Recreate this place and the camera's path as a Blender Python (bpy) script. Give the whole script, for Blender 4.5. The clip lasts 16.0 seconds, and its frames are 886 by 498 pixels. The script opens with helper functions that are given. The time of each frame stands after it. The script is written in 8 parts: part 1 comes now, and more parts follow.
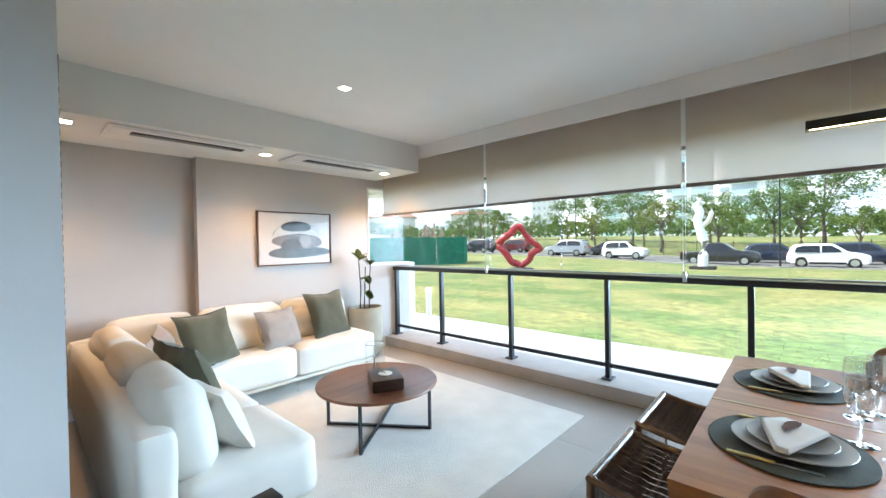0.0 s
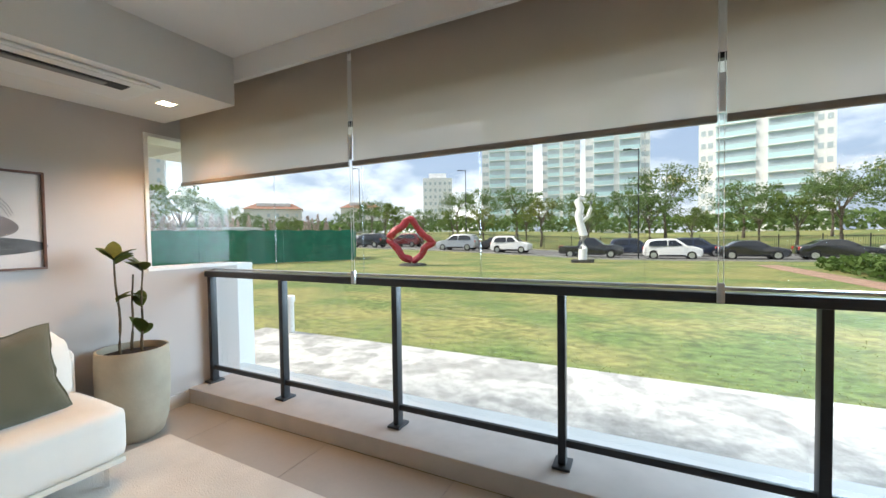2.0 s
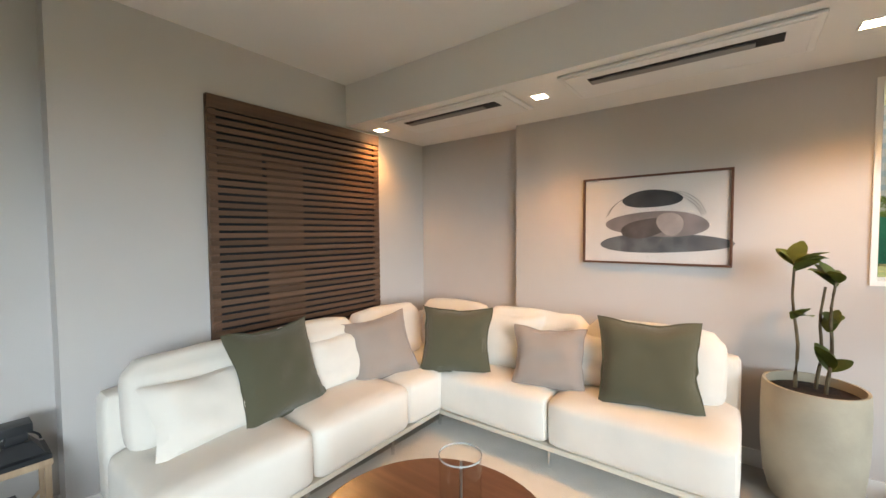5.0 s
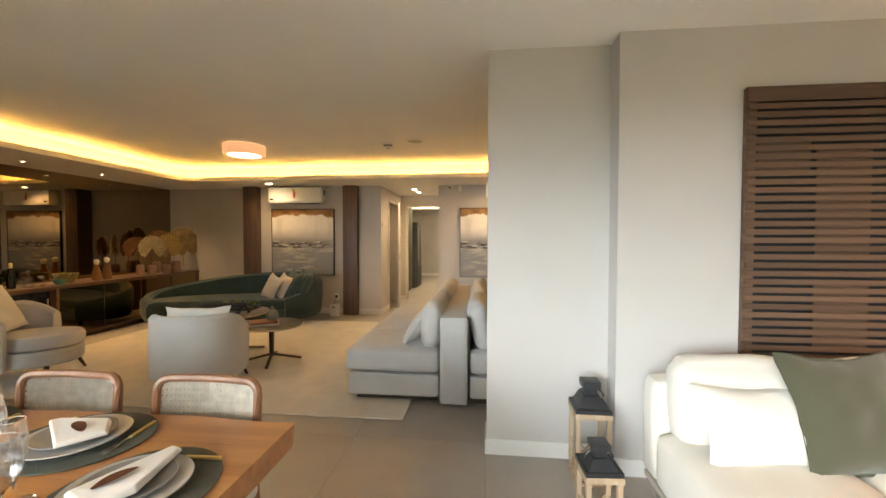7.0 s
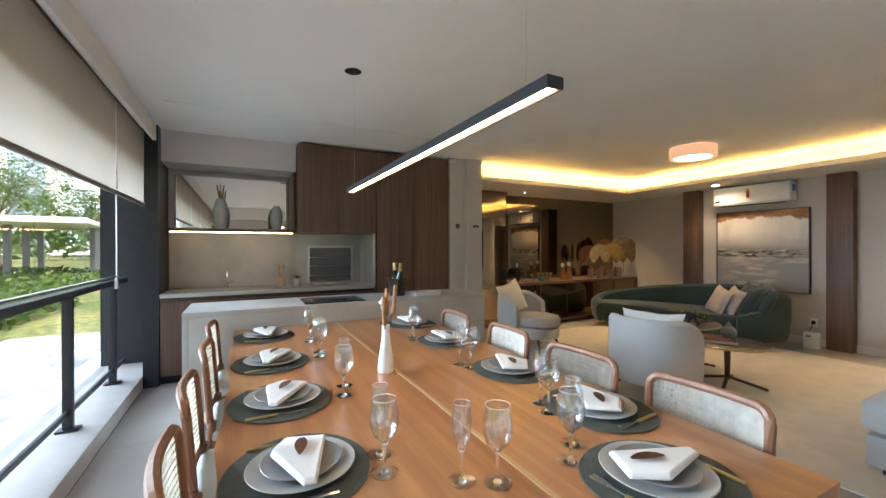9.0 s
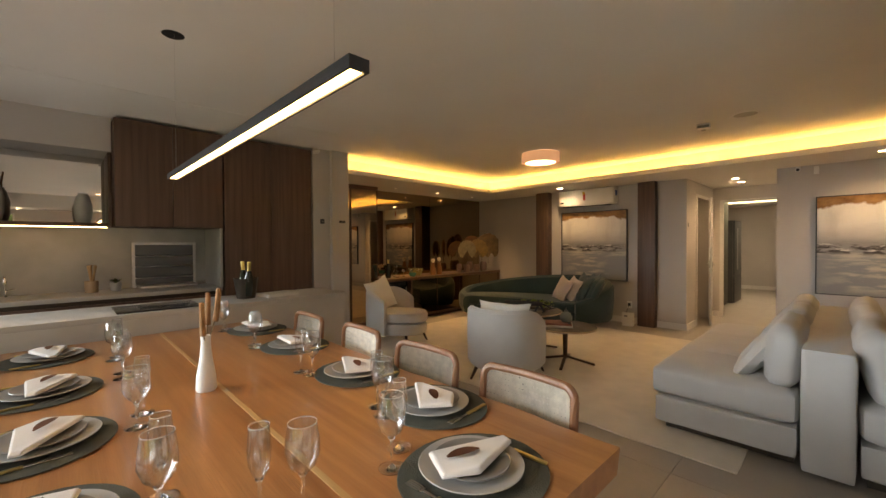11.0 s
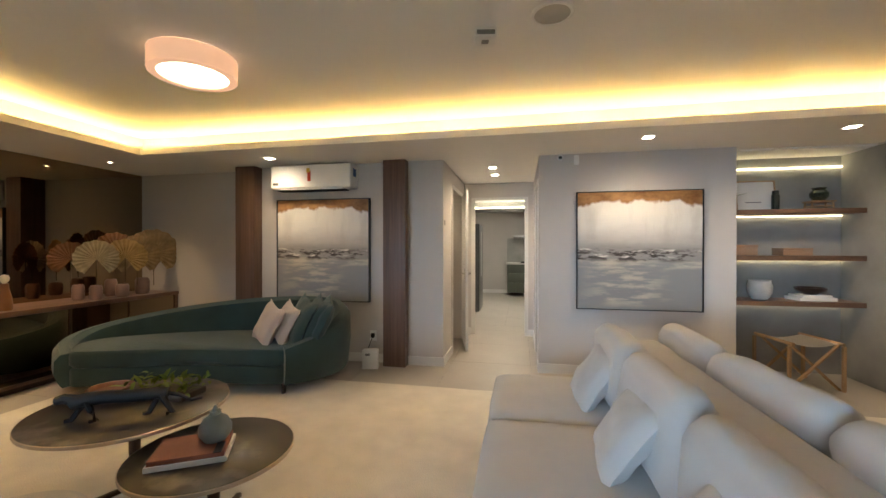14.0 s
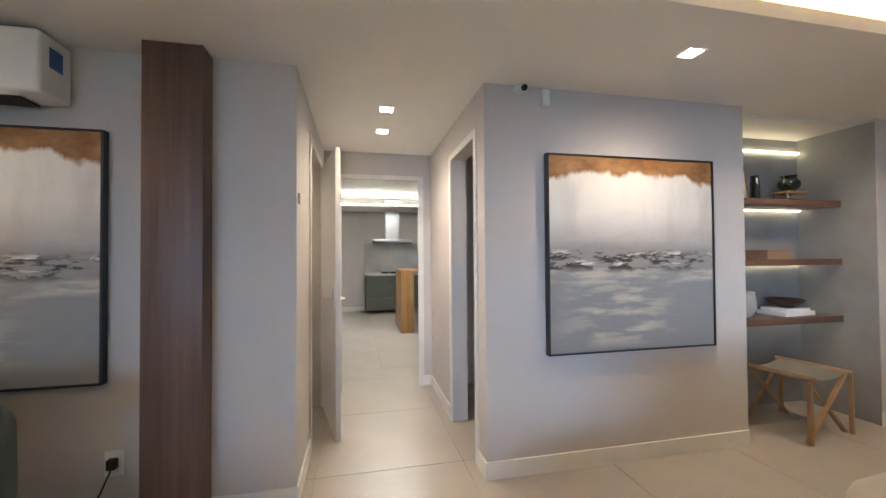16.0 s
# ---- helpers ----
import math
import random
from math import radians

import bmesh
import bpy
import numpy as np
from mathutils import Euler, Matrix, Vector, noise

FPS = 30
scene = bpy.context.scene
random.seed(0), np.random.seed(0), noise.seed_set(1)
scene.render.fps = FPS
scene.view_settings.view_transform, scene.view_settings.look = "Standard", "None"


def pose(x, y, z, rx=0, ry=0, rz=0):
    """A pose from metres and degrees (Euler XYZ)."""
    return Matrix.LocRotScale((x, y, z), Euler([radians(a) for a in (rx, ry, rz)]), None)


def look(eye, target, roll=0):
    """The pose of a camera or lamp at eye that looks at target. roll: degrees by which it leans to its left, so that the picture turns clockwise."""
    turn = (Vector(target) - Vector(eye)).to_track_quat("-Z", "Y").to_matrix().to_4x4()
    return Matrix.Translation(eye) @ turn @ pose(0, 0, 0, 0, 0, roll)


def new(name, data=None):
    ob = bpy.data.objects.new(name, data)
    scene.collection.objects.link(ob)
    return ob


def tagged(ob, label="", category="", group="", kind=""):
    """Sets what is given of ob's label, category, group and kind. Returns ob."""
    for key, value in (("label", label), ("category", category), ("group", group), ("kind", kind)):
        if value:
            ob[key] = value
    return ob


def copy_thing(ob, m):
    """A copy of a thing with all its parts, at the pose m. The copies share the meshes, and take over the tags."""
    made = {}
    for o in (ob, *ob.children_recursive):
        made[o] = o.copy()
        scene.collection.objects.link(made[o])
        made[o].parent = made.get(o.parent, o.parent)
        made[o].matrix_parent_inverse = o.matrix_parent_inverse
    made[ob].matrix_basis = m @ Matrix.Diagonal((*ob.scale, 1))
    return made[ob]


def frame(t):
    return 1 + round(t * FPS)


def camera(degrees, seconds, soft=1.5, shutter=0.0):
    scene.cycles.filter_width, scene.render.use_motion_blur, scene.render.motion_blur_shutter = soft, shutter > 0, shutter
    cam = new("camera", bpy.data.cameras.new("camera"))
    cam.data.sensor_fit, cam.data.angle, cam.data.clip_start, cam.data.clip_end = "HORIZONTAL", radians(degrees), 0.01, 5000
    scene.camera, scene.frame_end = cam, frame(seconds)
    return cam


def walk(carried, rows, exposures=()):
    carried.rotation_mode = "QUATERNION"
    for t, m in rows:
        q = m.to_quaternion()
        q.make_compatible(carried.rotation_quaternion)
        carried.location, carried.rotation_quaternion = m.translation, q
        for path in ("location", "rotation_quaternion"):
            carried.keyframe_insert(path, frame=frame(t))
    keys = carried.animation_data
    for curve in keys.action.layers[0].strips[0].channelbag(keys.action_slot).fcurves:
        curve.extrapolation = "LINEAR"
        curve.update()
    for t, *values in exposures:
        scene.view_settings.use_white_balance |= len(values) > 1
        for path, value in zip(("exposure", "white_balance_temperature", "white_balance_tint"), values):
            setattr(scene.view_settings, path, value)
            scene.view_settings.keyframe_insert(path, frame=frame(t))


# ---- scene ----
cam = camera(97.1, 16.0)
PATH = [
    (0, (-0.734, 3.137, 1.367), (0.614, 1.66, 1.343), -1.0),
    (0.5, (-0.392, 2.806, 1.374), (0.834, 1.227, 1.332), -1.0),
    (1, (-0.154, 2.407, 1.307), (0.974, 0.756, 1.278), -0.7),
    (1.5, (0.03, 1.993, 1.324), (1.05, 0.274, 1.275), -0.8),
    (2, (0.196, 1.602, 1.326), (1.095, -0.183, 1.266), -0.8),
    (2.5, (0.285, 1.221, 1.314), (1.24, -0.535, 1.256), -0.9),
    (3, (0.398, 0.881, 1.315), (1.699, -0.636, 1.267), -0.8),
    (3.5, (0.525, 0.63, 1.351), (2.227, -0.419, 1.305), -0.7),
    (4, (0.604, 0.511, 1.338), (2.576, 0.181, 1.311), -0.4),
    (4.5, (0.611, 0.463, 1.352), (2.543, 0.98, 1.299), -0.5),
    (4.7, (0.61, 0.476, 1.372), (2.427, 1.308, 1.303), -0.5),
    (6.8, (0.274, 0.67, 1.408), (0.265, 2.669, 1.331), 0.4),
    (7, (0.189, 0.683, 1.386), (-0.021, 2.671, 1.33), 0.1),
    (7.5, (0.047, 0.685, 1.348), (-0.717, 2.533, 1.334), 0.0),
    (8, (-0.004, 0.646, 1.354), (-1.308, 2.163, 1.347), 0.1),
    (8.5, (-0.028, 0.601, 1.362), (-1.704, 1.693, 1.349), -0.1),
    (8.7, (-0.03, 0.574, 1.36), (-1.81, 1.485, 1.353), -0.1),
    (10.8, (-0.031, 0.695, 1.344), (-1.644, 1.877, 1.322), -0.3),
    (11, (0.0, 0.772, 1.359), (-1.43, 2.17, 1.329), -0.3),
    (11.5, (0.049, 1.056, 1.386), (-0.975, 2.773, 1.342), -0.1),
    (12, (0.033, 1.444, 1.353), (-0.823, 3.251, 1.323), -0.1),
    (12.5, (-0.133, 1.876, 1.363), (-0.954, 3.699, 1.346), -0.1),
    (13, (-0.31, 2.348, 1.375), (-1.106, 4.183, 1.355), -0.1),
    (13.5, (-0.566, 2.801, 1.35), (-1.237, 4.685, 1.336), -0.0),
    (14, (-0.81, 3.273, 1.338), (-1.2, 5.234, 1.33), 0.0),
    (14.5, (-1.015, 3.768, 1.295), (-1.004, 5.768, 1.306), -0.1),
    (15, (-1.191, 4.256, 1.307), (-0.803, 6.218, 1.323), -0.2),
    (15.5, (-1.302, 4.808, 1.313), (-0.797, 6.743, 1.34), -0.3),
    (16, (-1.35, 5.393, 1.301), (-0.923, 7.347, 1.335), -0.4),
]
EXPOSURES = ((0.0, 1.98, 6300, 4), (1.0, 1.66, 6550, 5), (2.5, 1.15, 7200, 7), (3.5, 0.95, 7800, 8), (4.0, 0.95, 7900, 10), (4.7, 1.24, 8000, 12), (7.0, 2.12, 9200, 14), (7.5, 2.15, 9000, 13), (8.0, 2.22, 7700, 12), (8.7, 2.22, 6500, 10), (10.8, 1.55, 9900, 19), (11.1, 1.55, 9500, 19), (11.5, 1.68, 8200, 10), (12.0, 1.86, 7400, 10), (13.0, 2.12, 8000, 14), (14.0, 2.1, 6400, 9), (15.0, 1.97, 6000, 9), (16.0, 2.25, 5700, 11))
walk(cam, [(t, look(eye, target, roll)) for t, eye, target, roll in PATH], EXPOSURES)

# ---------------------------------------------------------------- light
SUN_EL, SUN_ROT = radians(52.5), radians(74)
world = bpy.data.worlds.new("overcast_sky")
scene.world = world
world.use_nodes = True
wn, wl = world.node_tree.nodes, world.node_tree.links
wn.clear()
w_out, w_bg = wn.new("ShaderNodeOutputWorld"), wn.new("ShaderNodeBackground")
w_sky = wn.new("ShaderNodeTexSky")
w_sky.sky_type, w_sky.sun_disc = "NISHITA", False
w_sky.sun_elevation, w_sky.sun_rotation = SUN_EL, SUN_ROT
w_sky.air_density, w_sky.dust_density = 1.0, 2.0
w_tc, w_map = wn.new("ShaderNodeTexCoord"), wn.new("ShaderNodeMapping")
w_map.inputs["Scale"].default_value = (1.7, 1.7, 3.6)
w_no, w_ramp = wn.new("ShaderNodeTexNoise"), wn.new("ShaderNodeValToRGB")
w_no.inputs["Scale"].default_value, w_no.inputs["Detail"].default_value = 1.7, 9
w_no.inputs["Roughness"].default_value = 0.55
w_ramp.color_ramp.elements[0].position, w_ramp.color_ramp.elements[1].position = 0.45, 0.70
w_ramp.color_ramp.elements[0].color, w_ramp.color_ramp.elements[1].color = (1.7, 2.2, 3.3, 1), (9.0, 9.2, 9.6, 1)
w_mix = wn.new("ShaderNodeMix")
w_mix.data_type = "RGBA"
w_mix.inputs["Factor"].default_value = 0.75
wl.new(w_tc.outputs["Generated"], w_map.inputs["Vector"])
wl.new(w_map.outputs["Vector"], w_no.inputs["Vector"])
wl.new(w_no.outputs["Fac"], w_ramp.inputs["Fac"])
wl.new(w_sky.outputs["Color"], w_mix.inputs["A"])
wl.new(w_ramp.outputs["Color"], w_mix.inputs["B"])
wl.new(w_mix.outputs["Result"], w_bg.inputs["Color"])
w_bg.inputs["Strength"].default_value = 0.108
wl.new(w_bg.outputs["Background"], w_out.inputs["Surface"])

sun_data = bpy.data.lights.new("sun", "SUN")
sun_data.energy, sun_data.angle, sun_data.color = 2.8, radians(20), (1.0, 0.95, 0.88)
sun = new("sun", sun_data)
sun.matrix_world = look((28, 8, 38), (0, 0, 0))


# Unseen area lamp over the lawn, added to stand in for sky light indoors
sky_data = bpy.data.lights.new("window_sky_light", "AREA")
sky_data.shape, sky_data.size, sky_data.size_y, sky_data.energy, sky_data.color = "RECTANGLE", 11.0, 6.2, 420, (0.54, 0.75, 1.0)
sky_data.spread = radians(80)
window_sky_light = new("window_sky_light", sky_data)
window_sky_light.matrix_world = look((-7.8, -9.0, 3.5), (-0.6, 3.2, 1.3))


def spot(name, x, y, z, watts, colour, angle=95, tx=0.0, ty=0.0):
    d = bpy.data.lights.new(name, "SPOT")
    d.energy, d.color, d.spot_size, d.spot_blend, d.shadow_soft_size = watts, colour, radians(angle), 0.9, 0.03
    ob = new(name, d)
    ob.matrix_world = look((x, y, z), (x + tx, y + ty, z - 1))
    return ob


WARM, WARMER, NEUTRAL = (1.0, 0.70, 0.40), (1.0, 0.53, 0.20), (1.0, 0.76, 0.50)
for sx, sy, sw in ((2.91, 2.90, 9), (2.97, 1.53, 12), (3.0, 0.08, 14)):
    spot("spot_lamp", sx, sy, 2.225, sw * 1.6, WARMER, 118)
# Last entry is an added lamp brightening the side room, where none shows
for sx, sy, sw in ((0.3, 7.04, 7.5), (1.83, 7.04, 9), (-3.52, 7.13, 5), (-1.15, 8.11, 8), (-1.15, 8.6, 8), (-2.4, 8.6, 5)):
    spot("spot_lamp", sx, sy, 2.305, sw * 1.45, NEUTRAL, 150)

for sy in (4.95, 5.95, 6.95):
    spot("spot_lamp", -5.45, sy, 2.305, 15, WARM, 95)

# ---------------------------------------------------------------- materials


def mat(name, colour, rough=0.6, metal=0.0, vary=0.12, scale=6.0, bump=0.0, bscale=60.0, stretch=(1, 1, 1), colour2=None,
        detail=6.0, fine=0.0, sheen=0.0, coat=0.0, emit=None, power=0.0, trans=0.0, ior=1.45, alpha=1.0, ramp=(0.3, 0.7), island=0.0, mid=0.0, mscale=2.0):
    """Two-scale procedural surface: broad tone changes, fine grain, relief."""
    m = bpy.data.materials.new(name)
    m.use_nodes = True
    n, l = m.node_tree.nodes, m.node_tree.links
    b = n["Principled BSDF"]
    b.inputs["Roughness"].default_value, b.inputs["Metallic"].default_value = rough, metal
    b.inputs["IOR"].default_value = ior
    if trans:
        b.inputs["Transmission Weight"].default_value = trans
    if sheen:
        b.inputs["Sheen Weight"].default_value = sheen
    if coat:
        b.inputs["Coat Weight"].default_value = coat
        b.inputs["Coat Roughness"].default_value = 0.15
    if alpha < 1:
        b.inputs["Alpha"].default_value = alpha
    if emit:
        b.inputs["Emission Color"].default_value = (*emit, 1)
        b.inputs["Emission Strength"].default_value = power
    c2 = colour2 or tuple(min(1, c * (1 - vary * 2)) for c in colour)
    c1 = colour if colour2 else tuple(min(1, c * (1 + vary * 0.5)) for c in colour)
    tc, mp = n.new("ShaderNodeTexCoord"), n.new("ShaderNodeMapping")
    mp.inputs["Scale"].default_value = stretch
    l.new(tc.outputs["Object"], mp.inputs["Vector"])
    t1 = n.new("ShaderNodeTexNoise")
    t1.inputs["Scale"].default_value, t1.inputs["Detail"].default_value = scale, detail
    l.new(mp.outputs["Vector"], t1.inputs["Vector"])
    r = n.new("ShaderNodeValToRGB")
    r.color_ramp.elements[0].position, r.color_ramp.elements[1].position = ramp
    r.color_ramp.elements[0].color, r.color_ramp.elements[1].color = (*c2, 1), (*c1, 1)
    l.new(t1.outputs["Fac"], r.inputs["Fac"])
    col = r.outputs["Color"]
    t2 = n.new("ShaderNodeTexNoise")
    t2.inputs["Scale"].default_value, t2.inputs["Detail"].default_value = bscale, 4
    l.new(mp.outputs["Vector"], t2.inputs["Vector"])
    if fine:
        mx = n.new("ShaderNodeMix")
        mx.data_type, mx.blend_type = "RGBA", "MULTIPLY"
        mx.inputs["Factor"].default_value = fine
        l.new(col, mx.inputs["A"])
        l.new(t2.outputs["Fac"], mx.inputs["B"])
        col = mx.outputs["Result"]
    if mid:
        t3, mr3, mx3 = n.new("ShaderNodeTexNoise"), n.new("ShaderNodeMapRange"), n.new("ShaderNodeMix")
        t3.inputs["Scale"].default_value, t3.inputs["Detail"].default_value, t3.inputs["Roughness"].default_value = mscale, 10, 0.68
        mr3.inputs["From Min"].default_value, mr3.inputs["From Max"].default_value = 0.40, 0.60
        mr3.inputs["To Min"].default_value, mr3.inputs["To Max"].default_value = 1 - mid, 1.0
        mx3.data_type, mx3.blend_type = "RGBA", "MULTIPLY"
        mx3.inputs["Factor"].default_value = 1.0
        l.new(mp.outputs["Vector"], t3.inputs["Vector"])
        l.new(t3.outputs["Fac"], mr3.inputs["Value"])
        l.new(col, mx3.inputs["A"])
        l.new(mr3.outputs["Result"], mx3.inputs["B"])
        col = mx3.outputs["Result"]
    if island:
        oi, hs = n.new("ShaderNodeObjectInfo"), n.new("ShaderNodeHueSaturation")
        mr = n.new("ShaderNodeMapRange")
        mr.inputs["To Min"].default_value, mr.inputs["To Max"].default_value = 1 - island, 1 + island
        l.new(oi.outputs["Random"], mr.inputs["Value"])
        l.new(mr.outputs["Result"], hs.inputs["Value"])
        l.new(col, hs.inputs["Color"])
        col = hs.outputs["Color"]
    l.new(col, b.inputs["Base Color"])
    if bump:
        bp = n.new("ShaderNodeBump")
        bp.inputs["Strength"].default_value, bp.inputs["Distance"].default_value = bump, 0.01
        l.new(t2.outputs["Fac"], bp.inputs["Height"])
        l.new(bp.outputs["Normal"], b.inputs["Normal"])
    return m


def weave(name, colour, scale=420.0, rough=0.9, vary=0.03, bump=0.35, sheen=0.25, folds=0.0):
    """Woven cloth: crossed thread waves over blotchy tone."""
    m = mat(name, colour, rough, vary=vary, scale=5, bscale=90, sheen=sheen)
    n, l = m.node_tree.nodes, m.node_tree.links
    b = n["Principled BSDF"]
    tc = n.new("ShaderNodeTexCoord")
    v = n.new("ShaderNodeTexVoronoi")
    v.inputs["Scale"].default_value = scale
    l.new(tc.outputs["Object"], v.inputs["Vector"])
    bp = n.new("ShaderNodeBump")
    bp.inputs["Strength"].default_value, bp.inputs["Distance"].default_value = bump, 0.004
    l.new(v.outputs["Distance"], bp.inputs["Height"])
    if folds:
        fo, fb = n.new("ShaderNodeTexNoise"), n.new("ShaderNodeBump")
        fo.inputs["Scale"].default_value, fo.inputs["Detail"].default_value, fo.inputs["Roughness"].default_value = 4.5, 2, 0.4
        fb.inputs["Strength"].default_value, fb.inputs["Distance"].default_value = folds, 0.04
        l.new(tc.outputs["Object"], fo.inputs["Vector"])
        l.new(fo.outputs["Fac"], fb.inputs["Height"])
        l.new(fb.outputs["Normal"], bp.inputs["Normal"])
    l.new(bp.outputs["Normal"], b.inputs["Normal"])
    return m


def wood(name, dark, light, axis="x", rough=0.42, scale=3.0, coat=0.0, island=0.0, bump=0.12):
    """Long grain along one axis."""
    st = {"x": (0.35, 9, 9), "y": (9, 0.35, 9), "z": (9, 9, 0.35)}[axis]
    return mat(name, light, rough, scale=scale, colour2=dark, stretch=st, bump=bump, bscale=28, fine=0.28, coat=coat, ramp=(0.25, 0.75), island=island)


def glow(name, colour, power):
    m = bpy.data.materials.new(name)
    m.use_nodes = True
    n, l = m.node_tree.nodes, m.node_tree.links
    n.clear()
    o, e = n.new("ShaderNodeOutputMaterial"), n.new("ShaderNodeEmission")
    e.inputs["Color"].default_value, e.inputs["Strength"].default_value = (*colour, 1), power
    l.new(e.outputs["Emission"], o.inputs["Surface"])
    return m


def pane_glass(name, tint, low=0.035, high=0.55, rough=0.0):
    """Thin clear pane: straight see-through with more sheen at a slant."""
    m = bpy.data.materials.new(name)
    m.use_nodes = True
    n, l = m.node_tree.nodes, m.node_tree.links
    n.clear()
    o, mx = n.new("ShaderNodeOutputMaterial"), n.new("ShaderNodeMixShader")
    t, g, f = n.new("ShaderNodeBsdfTransparent"), n.new("ShaderNodeBsdfGlossy"), n.new("ShaderNodeLayerWeight")
    p, r = n.new("ShaderNodeMath"), n.new("ShaderNodeMapRange")
    p.operation, p.inputs[1].default_value = "POWER", 4.5
    r.inputs["To Min"].default_value, r.inputs["To Max"].default_value = low, high
    t.inputs["Color"].default_value = (*tint, 1)
    g.inputs["Roughness"].default_value = rough
    l.new(f.outputs["Facing"], p.inputs[0])
    l.new(p.outputs[0], r.inputs["Value"])
    l.new(r.outputs["Result"], mx.inputs["Fac"])
    l.new(t.outputs["BSDF"], mx.inputs[1])
    l.new(g.outputs["BSDF"], mx.inputs[2])
    l.new(mx.outputs["Shader"], o.inputs["Surface"])
    return m


M_WALL = mat("grey_wall_paint", (0.56, 0.53, 0.51), 0.75, vary=0.03, scale=1.5, bump=0.05, bscale=180)
M_WALLT = mat("taupe_wall_paint", (0.50, 0.465, 0.445), 0.75, vary=0.03, scale=1.5, bump=0.05, bscale=180)
M_CEIL = mat("white_ceiling_paint", (0.86, 0.855, 0.84), 0.8, vary=0.02, scale=1.2, bump=0.03, bscale=160)
M_SOFF = mat("warm_white_soffit_paint", (0.80, 0.785, 0.76), 0.8, vary=0.02, scale=1.2)
M_TILE = mat("matt_porcelain_floor", (0.45, 0.41, 0.365), 0.32, vary=0.05, scale=2.2, bump=0.02, bscale=40, fine=0.1, island=0.02)
M_GROUT = mat("floor_grout", (0.30, 0.285, 0.27), 0.8)
M_BASE = mat("white_baseboard", (0.74, 0.73, 0.71), 0.45, vary=0.02)
M_BLACK = mat("black_powder_coat", (0.022, 0.024, 0.028), 0.42, vary=0.1, scale=20)
M_BLIND = mat("beige_screen_fabric", (0.57, 0.485, 0.41), 0.85, vary=0.03, scale=3, bump=0.1, bscale=600)
_b = M_BLIND.node_tree
_o, _p = _b.nodes["Material Output"], _b.nodes["Principled BSDF"]
_t, _tr, _m1, _m2 = (_b.nodes.new(k) for k in ("ShaderNodeBsdfTranslucent", "ShaderNodeBsdfTransparent", "ShaderNodeMixShader", "ShaderNodeMixShader"))
_t.inputs["Color"].default_value = (0.70, 0.60, 0.50, 1)
_m1.inputs["Fac"].default_value, _m2.inputs["Fac"].default_value = 0.36, 0.085
for _a, _c in ((_p.outputs["BSDF"], _m1.inputs[1]), (_t.outputs["BSDF"], _m1.inputs[2]), (_m1.outputs["Shader"], _m2.inputs[1]), (_tr.outputs["BSDF"], _m2.inputs[2]), (_m2.outputs["Shader"], _o.inputs["Surface"])):
    _b.links.new(_a, _c)
M_GLASS = pane_glass("clear_glass", (0.985, 0.992, 0.99), 0.02, 0.4)
M_STONE = mat("pale_kerb_stone", (0.47, 0.43, 0.40), 0.45, vary=0.06, scale=6, bump=0.03)
M_LOUVRE = wood("dark_stained_slat_wood", (0.085, 0.046, 0.029), (0.18, 0.10, 0.064), "x", 0.55, island=0.25)
M_WALNUT = wood("walnut_veneer", (0.10, 0.056, 0.04), (0.20, 0.118, 0.085), "z", 0.42)
M_WALNUTX = wood("walnut_veneer_long", (0.10, 0.055, 0.038), (0.21, 0.12, 0.08), "x", 0.38)
M_WALNUTY = wood("walnut_veneer_deep", (0.10, 0.055, 0.038), (0.21, 0.12, 0.08), "y", 0.38)
M_TABLE = wood("honey_solid_wood", (0.33, 0.122, 0.045), (0.56, 0.26, 0.105), "x", 0.28, 2.2, coat=0.25)
M_OAK = wood("light_oak", (0.34, 0.20, 0.10), (0.52, 0.34, 0.19), "z", 0.5)
M_MIDWOOD = wood("brown_chair_wood", (0.22, 0.09, 0.045), (0.36, 0.17, 0.09), "z", 0.4)
M_CREAM = weave("cream_upholstery", (0.74, 0.69, 0.62), folds=0.28)
M_OLIVE = weave("olive_cushion_cloth", (0.080, 0.074, 0.043), folds=0.3)
M_TAUPE = weave("taupe_cushion_cloth", (0.32, 0.255, 0.22), folds=0.25)
M_GREIGE = weave("greige_sofa_cloth", (0.50, 0.485, 0.475), folds=0.25)
M_IVORY = weave("ivory_armchair_cloth", (0.57, 0.55, 0.53))
M_WHITEC = weave("white_cushion_cloth", (0.80, 0.79, 0.76))
M_GREEN = weave("deep_green_velvet", (0.022, 0.052, 0.052), 300, 0.8, 0.12, 0.2, 0.25)
M_BLUSH = weave("blush_cushion_cloth", (0.50, 0.42, 0.38))
M_RUG = weave("cream_rug_pile", (0.74, 0.685, 0.60), 150, 0.95, 0.06, 0.6)
M_RUGW = weave("off_white_rug_pile", (0.72, 0.69, 0.64), 150, 0.95, 0.05, 0.6)
M_STEEL = mat("brushed_steel", (0.62, 0.62, 0.62), 0.28, 1.0, vary=0.05, scale=30)
M_CHROME = mat("chrome", (0.82, 0.82, 0.82), 0.12, 1.0, vary=0.02)
M_DARKMETAL = mat("dark_bronze_metal", (0.09, 0.07, 0.055), 0.4, 0.8, vary=0.1)
M_WHITE = mat("white_plastic", (0.80, 0.80, 0.79), 0.35, vary=0.02)
M_GREYP = mat("grey_plastic", (0.22, 0.22, 0.22), 0.5, vary=0.05)
M_DOORW = mat("white_lacquer_door", (0.70, 0.69, 0.67), 0.4, vary=0.02)
